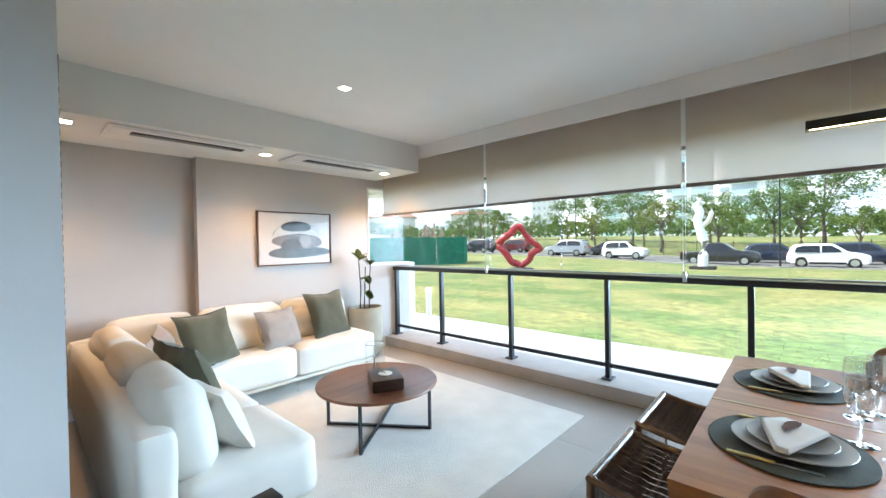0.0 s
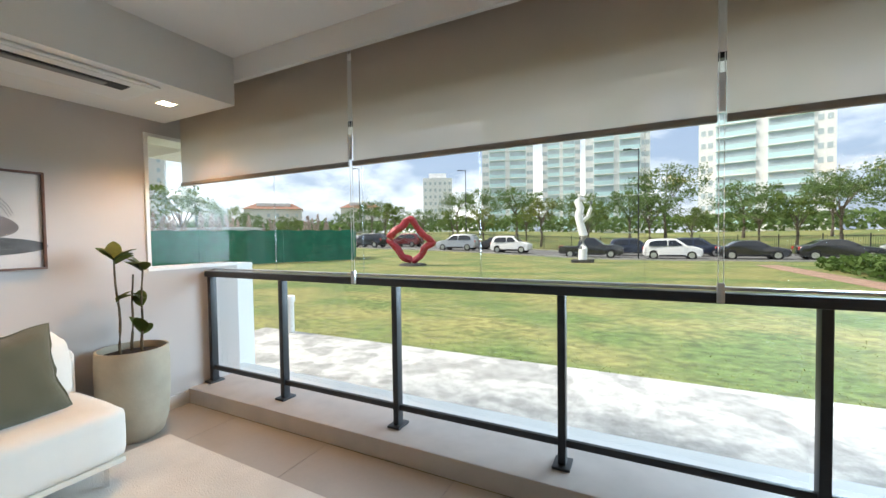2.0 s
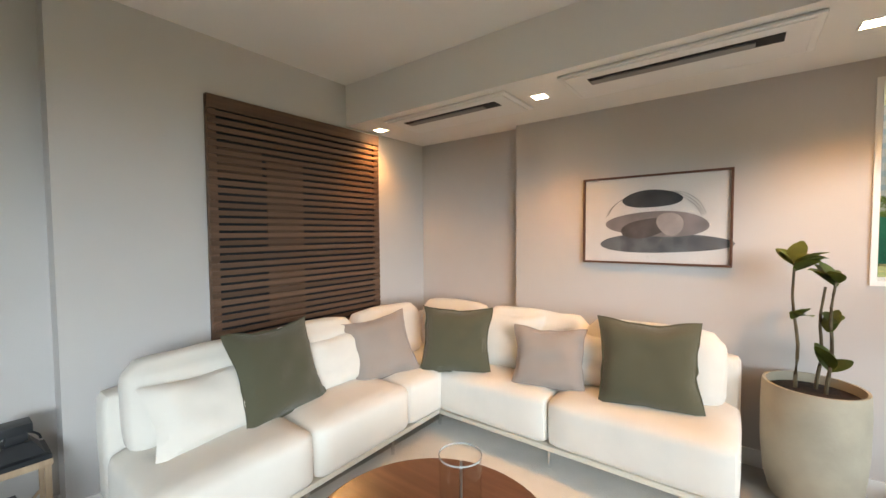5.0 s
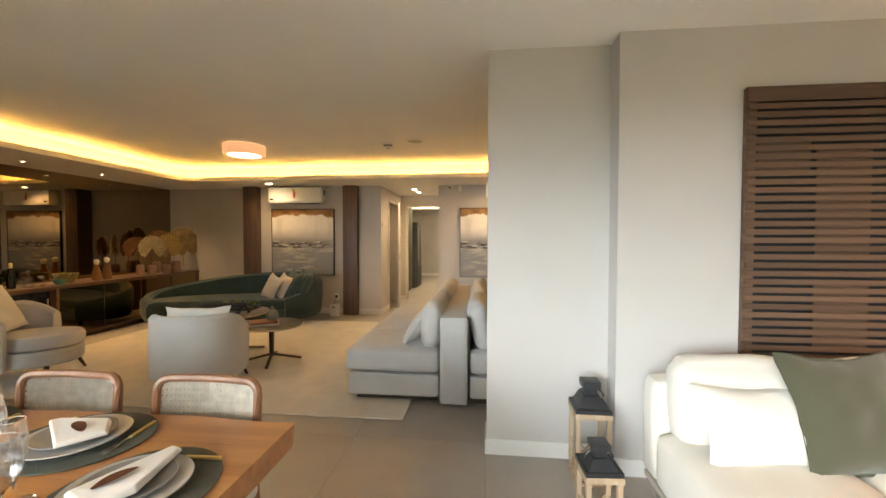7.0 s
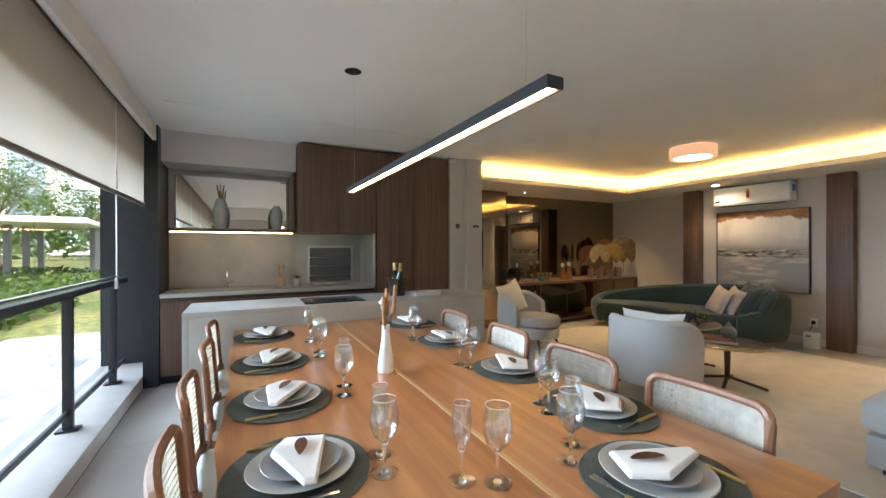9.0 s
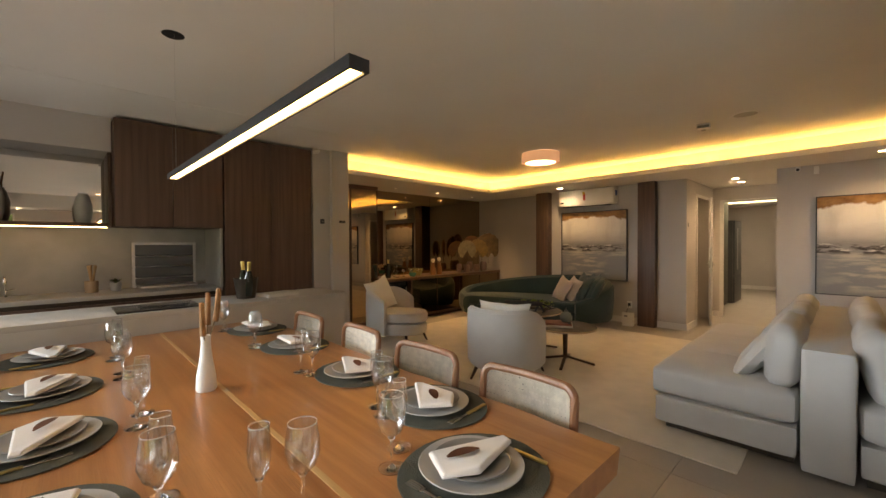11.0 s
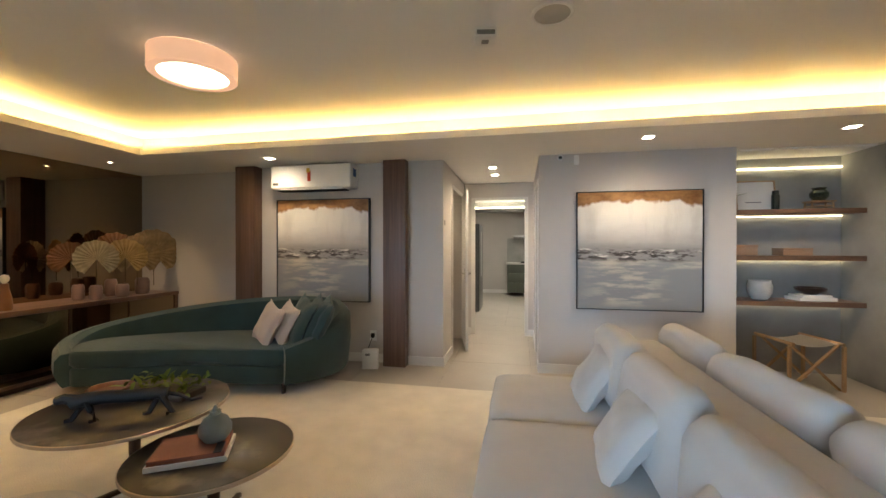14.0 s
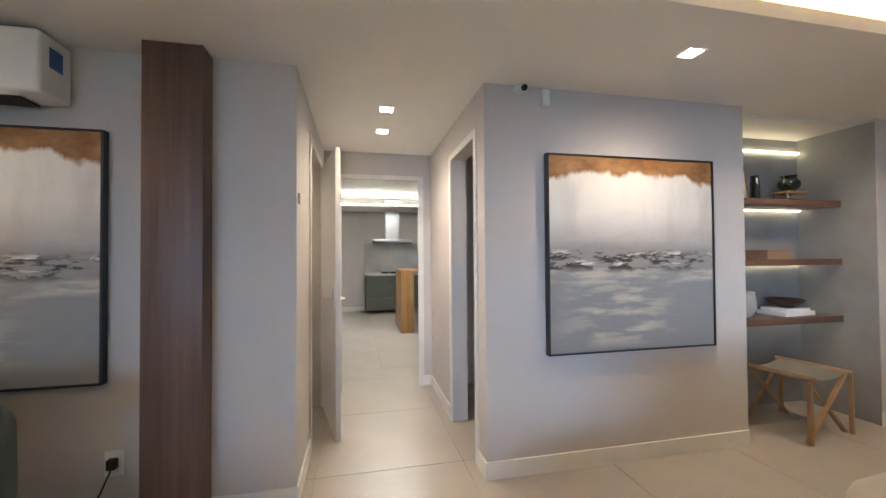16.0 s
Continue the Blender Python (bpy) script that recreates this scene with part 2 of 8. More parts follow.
M_MARBLE = mat("grey_veined_stone", (0.47, 0.47, 0.45), 0.3, scale=2.5, colour2=(0.36, 0.365, 0.35), detail=12, bump=0.02, ramp=(0.35, 0.6))
M_COUNTER = mat("pale_grey_stone_top", (0.52, 0.505, 0.48), 0.28, scale=3, colour2=(0.42, 0.41, 0.39), detail=10)
M_DARKSTONE = mat("dark_brown_marble", (0.20, 0.17, 0.145), 0.34, scale=5, colour2=(0.04, 0.034, 0.03), detail=14, ramp=(0.54, 0.72))
M_MIRROR = mat("bronze_mirror", (0.36, 0.28, 0.19), 0.015, 1.0, vary=0.0)
M_CERAM = mat("grey_ceramic", (0.46, 0.45, 0.43), 0.5, vary=0.06, scale=12)
M_CERAMW = mat("white_ceramic", (0.80, 0.79, 0.77), 0.3, vary=0.02)
M_POT = mat("beige_clay_pot", (0.40, 0.35, 0.27), 0.7, vary=0.08, scale=6, bump=0.1, bscale=50)
M_SOIL = mat("dark_soil", (0.035, 0.022, 0.015), 0.95, vary=0.3, scale=30, bump=0.6, bscale=80)
M_LEAF = mat("green_leaf", (0.16, 0.20, 0.045), 0.45, vary=0.25, scale=8)
M_STEM = mat("brown_stem", (0.12, 0.085, 0.045), 0.8, vary=0.25, scale=25)
M_CONC = mat("grey_plaster_concrete", (0.33, 0.325, 0.305), 0.75, scale=2.5, colour2=(0.24, 0.235, 0.22), detail=10, bump=0.08, bscale=30)
M_TAN = mat("dried_palm_tan", (0.30, 0.21, 0.115), 0.7, vary=0.2, scale=10)
M_RUST = mat("dried_palm_brown", (0.16, 0.07, 0.03), 0.75, vary=0.2, scale=10)
M_TAUPEV = mat("taupe_glazed_vase", (0.24, 0.16, 0.14), 0.35, vary=0.1)
M_AMBER = mat("amber_wood_bottle", (0.26, 0.12, 0.05), 0.35, vary=0.15)
M_PLACEMAT = mat("dark_green_placemat", (0.075, 0.082, 0.068), 0.8, vary=0.1, scale=20, bump=0.4, bscale=200)
M_PLATE = mat("grey_stoneware_plate", (0.42, 0.415, 0.40), 0.3, vary=0.05)
M_NAPKIN = weave("white_napkin_linen", (0.78, 0.75, 0.72), folds=0.2)
M_RUSTLEAF = mat("rust_leaf_ring", (0.22, 0.085, 0.045), 0.7, vary=0.2, scale=20)
M_BRASS = mat("brushed_brass", (0.62, 0.49, 0.20), 0.3, 1.0, vary=0.05)
M_WICKER = mat("brown_wicker", (0.21, 0.13, 0.092), 0.55, vary=0.3, scale=40, bump=0.6, bscale=160)
M_CANE = mat("natural_cane", (0.78, 0.72, 0.62), 0.6, vary=0.1, scale=30)
M_GREENCAB = mat("olive_kitchen_lacquer", (0.085, 0.095, 0.075), 0.4, vary=0.03)
M_FRIDGE = mat("dark_stainless", (0.14, 0.145, 0.15), 0.35, 0.7, vary=0.05)
M_BLACKGL = mat("black_glass", (0.012, 0.012, 0.014), 0.06, vary=0.0, coat=0.5)
M_LAMPGLOW = glow("drum_lamp_glow", (1.0, 0.78, 0.52), 3.0)
M_LEDW = glow("warm_led_glow", (1.0, 0.70, 0.36), 6.0)
M_COVE = glow("cove_led_glow", (1.0, 0.58, 0.16), 10.5)
M_NICHE = glow("niche_led_glow", (1.0, 0.80, 0.44), 3.2)
M_BARGLOW = glow("bar_led_glow", (1.0, 0.72, 0.38), 14.0)
M_KITGLOW = glow("kitchen_cove_glow", (1.0, 0.93, 0.66), 3.0)
M_SPOTGLOW = glow("downlight_glow", (1.0, 0.84, 0.60), 14.0)
M_CANDLE = mat("ivory_candle_wax", (0.78, 0.72, 0.58), 0.5, vary=0.02)
M_WINEGLASS = mat("clear_crystal", (1, 1, 1), 0.0, vary=0.0, trans=1.0, ior=1.42)
M_PAPER = mat("white_paper", (0.78, 0.77, 0.74), 0.7, vary=0.03)
M_BOOKR = mat("brick_red_book_cover", (0.32, 0.12, 0.085), 0.5, vary=0.1)
M_BOOKD = mat("charcoal_book_cover", (0.045, 0.045, 0.05), 0.5, vary=0.1)

M_STRIP = mat("clear_joint_strip", (0.42, 0.45, 0.45), 0.7, vary=0.0, alpha=0.10)
M_BLINDBAR = mat("taupe_blind_bar", (0.26, 0.22, 0.19), 0.5, vary=0.04)
M_FRAMEW = wood("reddish_frame_wood", (0.09, 0.035, 0.022), (0.17, 0.075, 0.045), "x", 0.4)
M_PRINT = mat("pale_pink_print_paper", (0.68, 0.62, 0.60), 0.7, vary=0.03, scale=3)
M_STONEG = mat("grey_ink_wash", (0.14, 0.14, 0.15), 0.8, vary=0.25, scale=9)
M_STONEP = mat("mauve_ink_wash", (0.27, 0.22, 0.215), 0.8, vary=0.2, scale=7)
M_STONEB = mat("umber_ink_wash", (0.12, 0.095, 0.09), 0.8, vary=0.25, scale=9)
M_STONEP2 = mat("blush_ink_wash", (0.42, 0.34, 0.32), 0.8, vary=0.15, scale=9)
M_STONED = mat("charcoal_ink_wash", (0.06, 0.06, 0.065), 0.8, vary=0.2, scale=9)
M_LOUVREL = wood("mid_brown_board_wood", (0.065, 0.033, 0.02), (0.13, 0.07, 0.042), "x", 0.55)
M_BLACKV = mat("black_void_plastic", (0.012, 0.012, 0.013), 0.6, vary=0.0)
M_CREAMMET = mat("cream_painted_metal", (0.62, 0.56, 0.47), 0.35, vary=0.02)
M_COFFEE = wood("reddish_walnut_top", (0.15, 0.055, 0.03), (0.27, 0.115, 0.065), "y", 0.3, coat=0.3)
M_DARKBOX = wood("dark_wenge", (0.028, 0.013, 0.009), (0.06, 0.03, 0.02), "x", 0.35)
M_RIMGLINT = mat("bright_glass_rim", (0.8, 0.84, 0.84), 0.05, vary=0.0, alpha=0.32)
M_LANTW = wood("pale_raw_pine", (0.46, 0.31, 0.20), (0.62, 0.46, 0.32), "z", 0.65)
M_BAMBOO = mat("lacquered_dark_bamboo", (0.20, 0.10, 0.055), 0.25, vary=0.25, scale=12, coat=0.4)

M_SAPWOOD = wood("pale_sapwood", (0.50, 0.30, 0.13), (0.66, 0.44, 0.22), "x", 0.3, coat=0.2)
M_PLATED = mat("dark_grey_stoneware", (0.24, 0.235, 0.23), 0.32, vary=0.05)
M_CRYSTAL = pane_glass("thin_crystal", (0.98, 0.985, 0.985), 0.13, 1.0)
M_CATTAIL = mat("tan_dried_seedhead", (0.36, 0.19, 0.095), 0.9, vary=0.2, scale=30, bump=0.4, bscale=200)
M_BOTTLE = mat("dark_green_bottle", (0.012, 0.02, 0.012), 0.12, vary=0.0, coat=0.5)
M_MIRRORC = mat("clear_mirror", (0.72, 0.70, 0.66), 0.02, 1.0, vary=0.0)

M_DARKLEG = wood("dark_leg_wood", (0.03, 0.013, 0.008), (0.07, 0.032, 0.02), "z", 0.4)
M_PALEBAND = mat("pale_bronze_band", (0.55, 0.46, 0.36), 0.3, 0.9, vary=0.05)
M_BRONZE = mat("dark_bronze", (0.10, 0.062, 0.042), 0.38, 0.85, vary=0.1)
M_CLAY = mat("terracotta_clay", (0.26, 0.125, 0.08), 0.75, vary=0.15, scale=15)
M_LIME = mat("bright_green_leaf", (0.27, 0.36, 0.05), 0.5, vary=0.3, scale=12)
M_BLUECER = mat("grey_blue_glaze", (0.20, 0.235, 0.235), 0.4, vary=0.1, scale=14)
M_REDLAB = mat("red_label", (0.55, 0.05, 0.03), 0.5, vary=0.05)
M_YELLOWLAB = mat("yellow_label", (0.65, 0.42, 0.05), 0.5, vary=0.05)
M_BLUELAB = mat("blue_label", (0.05, 0.14, 0.40), 0.5, vary=0.05)
M_SHADE = mat("pale_pink_lampshade", (0.66, 0.45, 0.34), 0.8, vary=0.04, emit=(1.0, 0.55, 0.32), power=0.16)
M_MIRRORD = mat("dark_bronze_mirror", (0.30, 0.23, 0.15), 0.02, 1.0, vary=0.0)
M_TEAL = mat("teal_glass", (0.08, 0.26, 0.24), 0.08, vary=0.05, coat=0.5)
M_OLIVE2 = mat("olive_glaze", (0.20, 0.18, 0.07), 0.35, vary=0.1)
M_PALEFAN = mat("dried_palm_pale", (0.46, 0.38, 0.24), 0.65, vary=0.15, scale=14)
M_GOLDF = mat("gold_painted_palm", (0.46, 0.32, 0.14), 0.42, 0.4, vary=0.15, scale=14)
M_CASKET = wood("light_brown_casket", (0.30, 0.18, 0.11), (0.42, 0.27, 0.18), "x", 0.5)
M_CANVAS = weave("grey_canvas", (0.40, 0.38, 0.33))
M_HONEY = wood("golden_kitchen_wood", (0.34, 0.17, 0.05), (0.52, 0.30, 0.11), "z", 0.4)
M_KITGLOW2 = glow("kitchen_ceiling_glow", (1.0, 0.92, 0.76), 5.0)
M_PILGLOW = glow("pilaster_led_glow", (1.0, 0.78, 0.50), 5.0)


def painted_canvas():
    """Rust band on top, white cloud, a broken dark horizon, grey water with cream streaks."""
    m = bpy.data.materials.new("abstract_seascape_paint")
    m.use_nodes = True
    n, l = m.node_tree.nodes, m.node_tree.links
    b = n["Principled BSDF"]
    b.inputs["Roughness"].default_value = 0.55
    tc, sep = n.new("ShaderNodeTexCoord"), n.new("ShaderNodeSeparateXYZ")
    l.new(tc.outputs["Object"], sep.inputs["Vector"])

    def noise_tex(scale, detail, stretch, rough=0.6):
        mp, t = n.new("ShaderNodeMapping"), n.new("ShaderNodeTexNoise")
        mp.inputs["Scale"].default_value = stretch
        t.inputs["Scale"].default_value, t.inputs["Detail"].default_value, t.inputs["Roughness"].default_value = scale, detail, rough
        l.new(tc.outputs["Object"], mp.inputs["Vector"])
        l.new(mp.outputs["Vector"], t.inputs["Vector"])
        return t.outputs["Fac"]

    def calc(op, a, v):
        k = n.new("ShaderNodeMath")
        k.operation = op
        l.new(a, k.inputs[0])
        if isinstance(v, (int, float)):
            k.inputs[1].default_value = v
        else:
            l.new(v, k.inputs[1])
        return k.outputs[0]

    z, x = sep.outputs["Z"], sep.outputs["X"]

    def span(value, lo, hi, a=0.0, b=1.0):
        k = n.new("ShaderNodeMapRange")
        k.inputs["From Min"].default_value, k.inputs["From Max"].default_value = lo, hi
        k.inputs["To Min"].default_value, k.inputs["To Max"].default_value = a, b
        l.new(value, k.inputs["Value"])
        return k.outputs["Result"]

    def over(col, fac, tint):
        mx = n.new("ShaderNodeMix")
        mx.data_type = "RGBA"
        l.new(fac, mx.inputs["Factor"])
        l.new(col, mx.inputs["A"])
        mx.inputs["B"].default_value = (*tint, 1)
        return mx.outputs["Result"]

    def band(centre, half, edge, wobble=0.0, wscale=3.0):
        d = calc("SUBTRACT", z, centre)
        if wobble:
            d = calc("ADD", d, calc("MULTIPLY", calc("SUBTRACT", noise_tex(wscale, 5, (1, 1, 1)), 0.5), wobble))
        return span(calc("ABSOLUTE", d, 0), half, half + edge, 1.0, 0.0)

    soft_h = calc("ADD", z, calc("MULTIPLY", calc("SUBTRACT", noise_tex(2.4, 6, (1, 1, 2.2)), 0.5), 0.20))
    r = n.new("ShaderNodeValToRGB")
    cr = r.color_ramp
    stops = [(0.0, (0.25, 0.255, 0.26)), (0.36, (0.26, 0.27, 0.28)), (0.46, (0.33, 0.33, 0.325)), (0.52, (0.36, 0.35, 0.34)), (0.60, (0.54, 0.52, 0.50)), (0.72, (0.74, 0.72, 0.68)), (0.90, (0.78, 0.75, 0.70))]
    while len(cr.elements) < len(stops):
        cr.elements.new(0.5)
    for e, (p, c) in zip(cr.elements, stops):
        e.position, e.color = p, (*c, 1)
    l.new(calc("ADD", calc("MULTIPLY", soft_h, 1 / 1.2), 0.5), r.inputs["Fac"])
    col = r.outputs["Color"]
    # pale vertical washes in the cloud, a few grey drips
    wash = calc("MULTIPLY", span(noise_tex(4.0, 7, (1.5, 1, 0.45), 0.6), 0.50, 0.68), band(0.22, 0.18, 0.18))
    col = over(col, calc("MULTIPLY", wash, 0.32), (0.40, 0.37, 0.34))
    # cream scumble low in the middle
    mid = span(calc("ABSOLUTE", calc("ADD", x, calc("MULTIPLY", noise_tex(3.0, 4, (1, 1, 1)), 0.24)), 0), 0.16, 0.46, 1.0, 0.0)
    scum = calc("MULTIPLY", calc("MULTIPLY", span(noise_tex(3.6, 9, (0.8, 1, 4.2), 0.62), 0.46, 0.60), band(-0.31, 0.17, 0.10, 0.2)), mid)
    col = over(col, calc("MULTIPLY", scum, 0.85), (0.55, 0.49, 0.40))
    # cream bar just under the horizon
    bar_ = calc("MULTIPLY", band(-0.135, 0.022, 0.035, 0.10), span(noise_tex(3.0, 8, (0.8, 1, 5), 0.65), 0.40, 0.56))
    col = over(col, calc("MULTIPLY", bar_, 0.8), (0.58, 0.53, 0.45))
    # grey-brown veil, then broken dark knife marks and white flecks on the horizon
    col = over(col, calc("MULTIPLY", band(-0.03, 0.05, 0.06, 0.08), 0.35), (0.23, 0.215, 0.20))
    marks = calc("MULTIPLY", band(-0.045, 0.034, 0.045, 0.09, 4.0), span(noise_tex(4.6, 9, (1.0, 1, 3.6), 0.74), 0.475, 0.535))
    col = over(col, marks, (0.045, 0.036, 0.032))
    fleck = calc("MULTIPLY", band(-0.03, 0.03, 0.03, 0.10, 3.0), span(noise_tex(6.5, 9, (0.8, 1, 4.0), 0.7), 0.55, 0.60))
    col = over(col, fleck, (0.74, 0.71, 0.66))
    # ragged rust band along the top with short drips
    rag = calc("ADD", z, calc("MULTIPLY", calc("SUBTRACT", noise_tex(2.3, 9, (1.5, 1, 0.7), 0.58), 0.5), 0.36))
    rag = calc("ADD", rag, calc("MULTIPLY", calc("ABSOLUTE", x, 0), 0.08))
    rust = span(rag, 0.495, 0.525)
    n2 = n.new("ShaderNodeValToRGB")
    n2.color_ramp.elements[0].position, n2.color_ramp.elements[1].position = 0.35, 0.65
    n2.color_ramp.elements[0].color, n2.color_ramp.elements[1].color = (0.20, 0.085, 0.025, 1), (0.42, 0.22, 0.08, 1)
    l.new(noise_tex(7, 8, (1, 1, 1.6)), n2.inputs["Fac"])
    mxr = n.new("ShaderNodeMix")
    mxr.data_type = "RGBA"
    l.new(rust, mxr.inputs["Factor"])
    l.new(col, mxr.inputs["A"])
    l.new(n2.outputs["Color"], mxr.inputs["B"])
    l.new(mxr.outputs["Result"], b.inputs["Base Color"])
    bp = n.new("ShaderNodeBump")
    bp.inputs["Strength"].default_value, bp.inputs["Distance"].default_value = 0.25, 0.006
    l.new(noise_tex(14, 9, (1, 1, 2.0), 0.65), bp.inputs["Height"])
    l.new(bp.outputs["Normal"], b.inputs["Normal"])
    return m


M_PAINTING = painted_canvas()

M_LAWN = mat("patchy_lawn", (0.31, 0.295, 0.10), 0.95, scale=0.5, colour2=(0.15, 0.215, 0.055), detail=14, bump=1.0, bscale=22, fine=0.35, ramp=(0.41, 0.59), stretch=(0.85, 1.15, 1), mid=0.55, mscale=6.0)
M_GRASS = mat("grass_blade", (0.33, 0.32, 0.11), 0.8, scale=0.6, colour2=(0.22, 0.26, 0.075))
M_APRON = mat("stained_concrete", (0.53, 0.52, 0.50), 0.85, scale=1.9, colour2=(0.35, 0.345, 0.335), detail=15, bump=0.5, bscale=30, fine=0.18, ramp=(0.44, 0.52), mid=0.32, mscale=6.5)
M_ASPHALT = mat("worn_asphalt", (0.13, 0.128, 0.125), 0.9, vary=0.15, scale=1.2, bump=0.3, bscale=60)
M_KERB = mat("concrete_kerb", (0.36, 0.35, 0.33), 0.9, vary=0.12, scale=2)
M_BRICKPATH = mat("reddish_paving", (0.30, 0.19, 0.14), 0.9, vary=0.15, scale=3, bump=0.3)
M_WHITEWALL = mat("white_render", (0.78, 0.78, 0.76), 0.8, vary=0.05, scale=1.5, bump=0.1, bscale=90)
M_NET = mat("green_netting", (0.035, 0.25, 0.175), 0.8, vary=0.15, scale=2.5, bump=0.3, bscale=40)
M_PAMPAS = mat("pampas_pink", (0.52, 0.40, 0.35), 0.9, vary=0.15, scale=3)
M_RED = mat("red_lacquer", (0.42, 0.030, 0.045), 0.45, vary=0.15, scale=4, bump=0.4, bscale=7)
M_DARKROCK = mat("dark_rock", (0.05, 0.048, 0.045), 0.8, vary=0.2, scale=5, bump=0.4)
M_WHITESC = mat("white_gloss_resin", (0.82, 0.82, 0.82), 0.35, vary=0.03, scale=3)
M_CARGLASS = mat("tinted_car_glass", (0.012, 0.014, 0.016), 0.06, vary=0.0, coat=0.6)
M_TYRE = mat("tyre_rubber", (0.018, 0.018, 0.018), 0.85, vary=0.1)
M_CRYSTALW = mat("headlight_lens", (0.75, 0.77, 0.78), 0.1, vary=0.0, coat=0.5)
M_PW = mat("white_car_paint", (0.78, 0.78, 0.77), 0.25, vary=0.02, coat=0.8)
M_PK = mat("black_car_paint", (0.014, 0.014, 0.016), 0.2, vary=0.05, coat=0.9)
M_PS = mat("silver_car_paint", (0.42, 0.43, 0.43), 0.3, 0.6, vary=0.03, coat=0.7)
M_PD = mat("graphite_car_paint", (0.06, 0.062, 0.066), 0.25, 0.4, vary=0.03, coat=0.8)
M_PR = mat("wine_car_paint", (0.13, 0.018, 0.02), 0.25, 0.2, vary=0.03, coat=0.8)
M_PB = mat("navy_car_paint", (0.025, 0.035, 0.065), 0.25, 0.3, vary=0.03, coat=0.8)
M_BARK = mat("grey_brown_bark", (0.16, 0.13, 0.10), 0.95, vary=0.25, scale=6, bump=0.6, bscale=20)
M_TREE1 = mat("fresh_green_foliage", (0.16, 0.22, 0.05), 0.7, scale=0.9, colour2=(0.075, 0.12, 0.03))
M_TREE2 = mat("dark_green_foliage", (0.15, 0.22, 0.07), 0.7, scale=0.7, colour2=(0.075, 0.13, 0.04))
M_TREE3 = mat("yellow_green_foliage", (0.21, 0.235, 0.06), 0.7, scale=0.9, colour2=(0.11, 0.14, 0.035))
M_SHRUB = mat("grassy_shrub_foliage", (0.12, 0.19, 0.04), 0.7, scale=1.0, colour2=(0.045, 0.09, 0.02))
M_FLOWER = mat("dark_red_foliage", (0.16, 0.03, 0.03), 0.7, scale=1.0, colour2=(0.05, 0.015, 0.012))
M_TOWER = mat("white_tower_render", (0.86, 0.86, 0.86), 0.8, vary=0.04, scale=0.08)
M_TOWER2 = mat("cream_tower_render", (0.74, 0.72, 0.70), 0.8, vary=0.08, scale=0.08)
M_WINDARK = mat("dark_window_glass", (0.52, 0.60, 0.64), 0.25, vary=0.1, scale=0.3)
M_AQUA = mat("aqua_balcony_glass", (0.60, 0.82, 0.84), 0.3, vary=0.08, scale=0.1, coat=0.4)

for leafy in (M_TREE1, M_TREE2, M_TREE3, M_SHRUB):
    # light passing through thin leaves
    _n, _l = leafy.node_tree.nodes, leafy.node_tree.links
    _p, _t, _m = _n["Principled BSDF"], _n.new("ShaderNodeBsdfTranslucent"), _n.new("ShaderNodeMixShader")
    _m.inputs["Fac"].default_value = 0.45
    _l.new(_p.inputs["Base Color"].links[0].from_socket, _t.inputs["Color"])
    _l.new(_p.outputs["BSDF"], _m.inputs[1])
    _l.new(_t.outputs["BSDF"], _m.inputs[2])
    _l.new(_m.outputs["Shader"], _n["Material Output"].inputs["Surface"])

# ---------------------------------------------------------------- makers


def thing(name, x=0, y=0, z=0, rz=0, label="", category="", group="", kind=""):
    ob = new(name)
    ob.empty_display_size = 0.1
    ob.matrix_world = pose(x, y, z, 0, 0, rz)
    return tagged(ob, label, category, group, kind)


def part(name, bm, material, parent=None, label="", smooth=True, at=None):
    me = bpy.data.meshes.new(name)
    bmesh.ops.recalc_face_normals(bm, faces=bm.faces[:])
    bm.to_mesh(me)
    bm.free()
    me.materials.append(material)
    if smooth:
        me.shade_smooth()
        me.set_sharp_from_angle(angle=radians(38))
    ob = new(name, me)
    if parent is not None:
        ob.parent = parent
    if at is not None:
        ob.matrix_basis = at
    if label:
        ob["label"] = label
    return ob


def share(ob, parent, at):
    """Another part on the same mesh."""
    o = new(ob.name.split(".")[0], ob.data)
    o.parent = parent
    o.matrix_basis = at
    return o


def box(x0, x1, y0, y1, z0, z1, bevel=0.0, bm=None, seg=2):
    out = bm or bmesh.new()
    r = bmesh.ops.create_cube(out, size=1, matrix=Matrix.LocRotScale(((x0 + x1) / 2, (y0 + y1) / 2, (z0 + z1) / 2), None, (abs(x1 - x0), abs(y1 - y0), abs(z1 - z0))))
    if bevel:
        ed = list({e for v in r["verts"] for e in v.link_edges})
        bmesh.ops.bevel(out, geom=ed, offset=bevel, segments=seg, affect="EDGES", profile=0.6)
    return out


def boxes(rows, bevel=0.0):
    bm = bmesh.new()
    for row in rows:
        box(*row, bevel=bevel, bm=bm)
    return bm


def lathe(profile, seg=28, bm=None, cx=0, cy=0):
    """Turned body from (radius, height) pairs, bottom to top."""
    bm = bm or bmesh.new()
    rings = []
    for r, z in profile:
        if r < 1e-5:
            rings.append([bm.verts.new((cx, cy, z))])
        else:
            rings.append([bm.verts.new((cx + r * math.cos(2 * math.pi * i / seg), cy + r * math.sin(2 * math.pi * i / seg), z)) for i in range(seg)])
    for a, b in zip(rings, rings[1:]):
        for i in range(seg):
            j = (i + 1) % seg
            vs = [a[i % len(a)], a[j % len(a)], b[j % len(b)], b[i % len(b)]]
            vs = list(dict.fromkeys(vs))
            if len(vs) > 2:
                bm.faces.new(vs)
    return bm


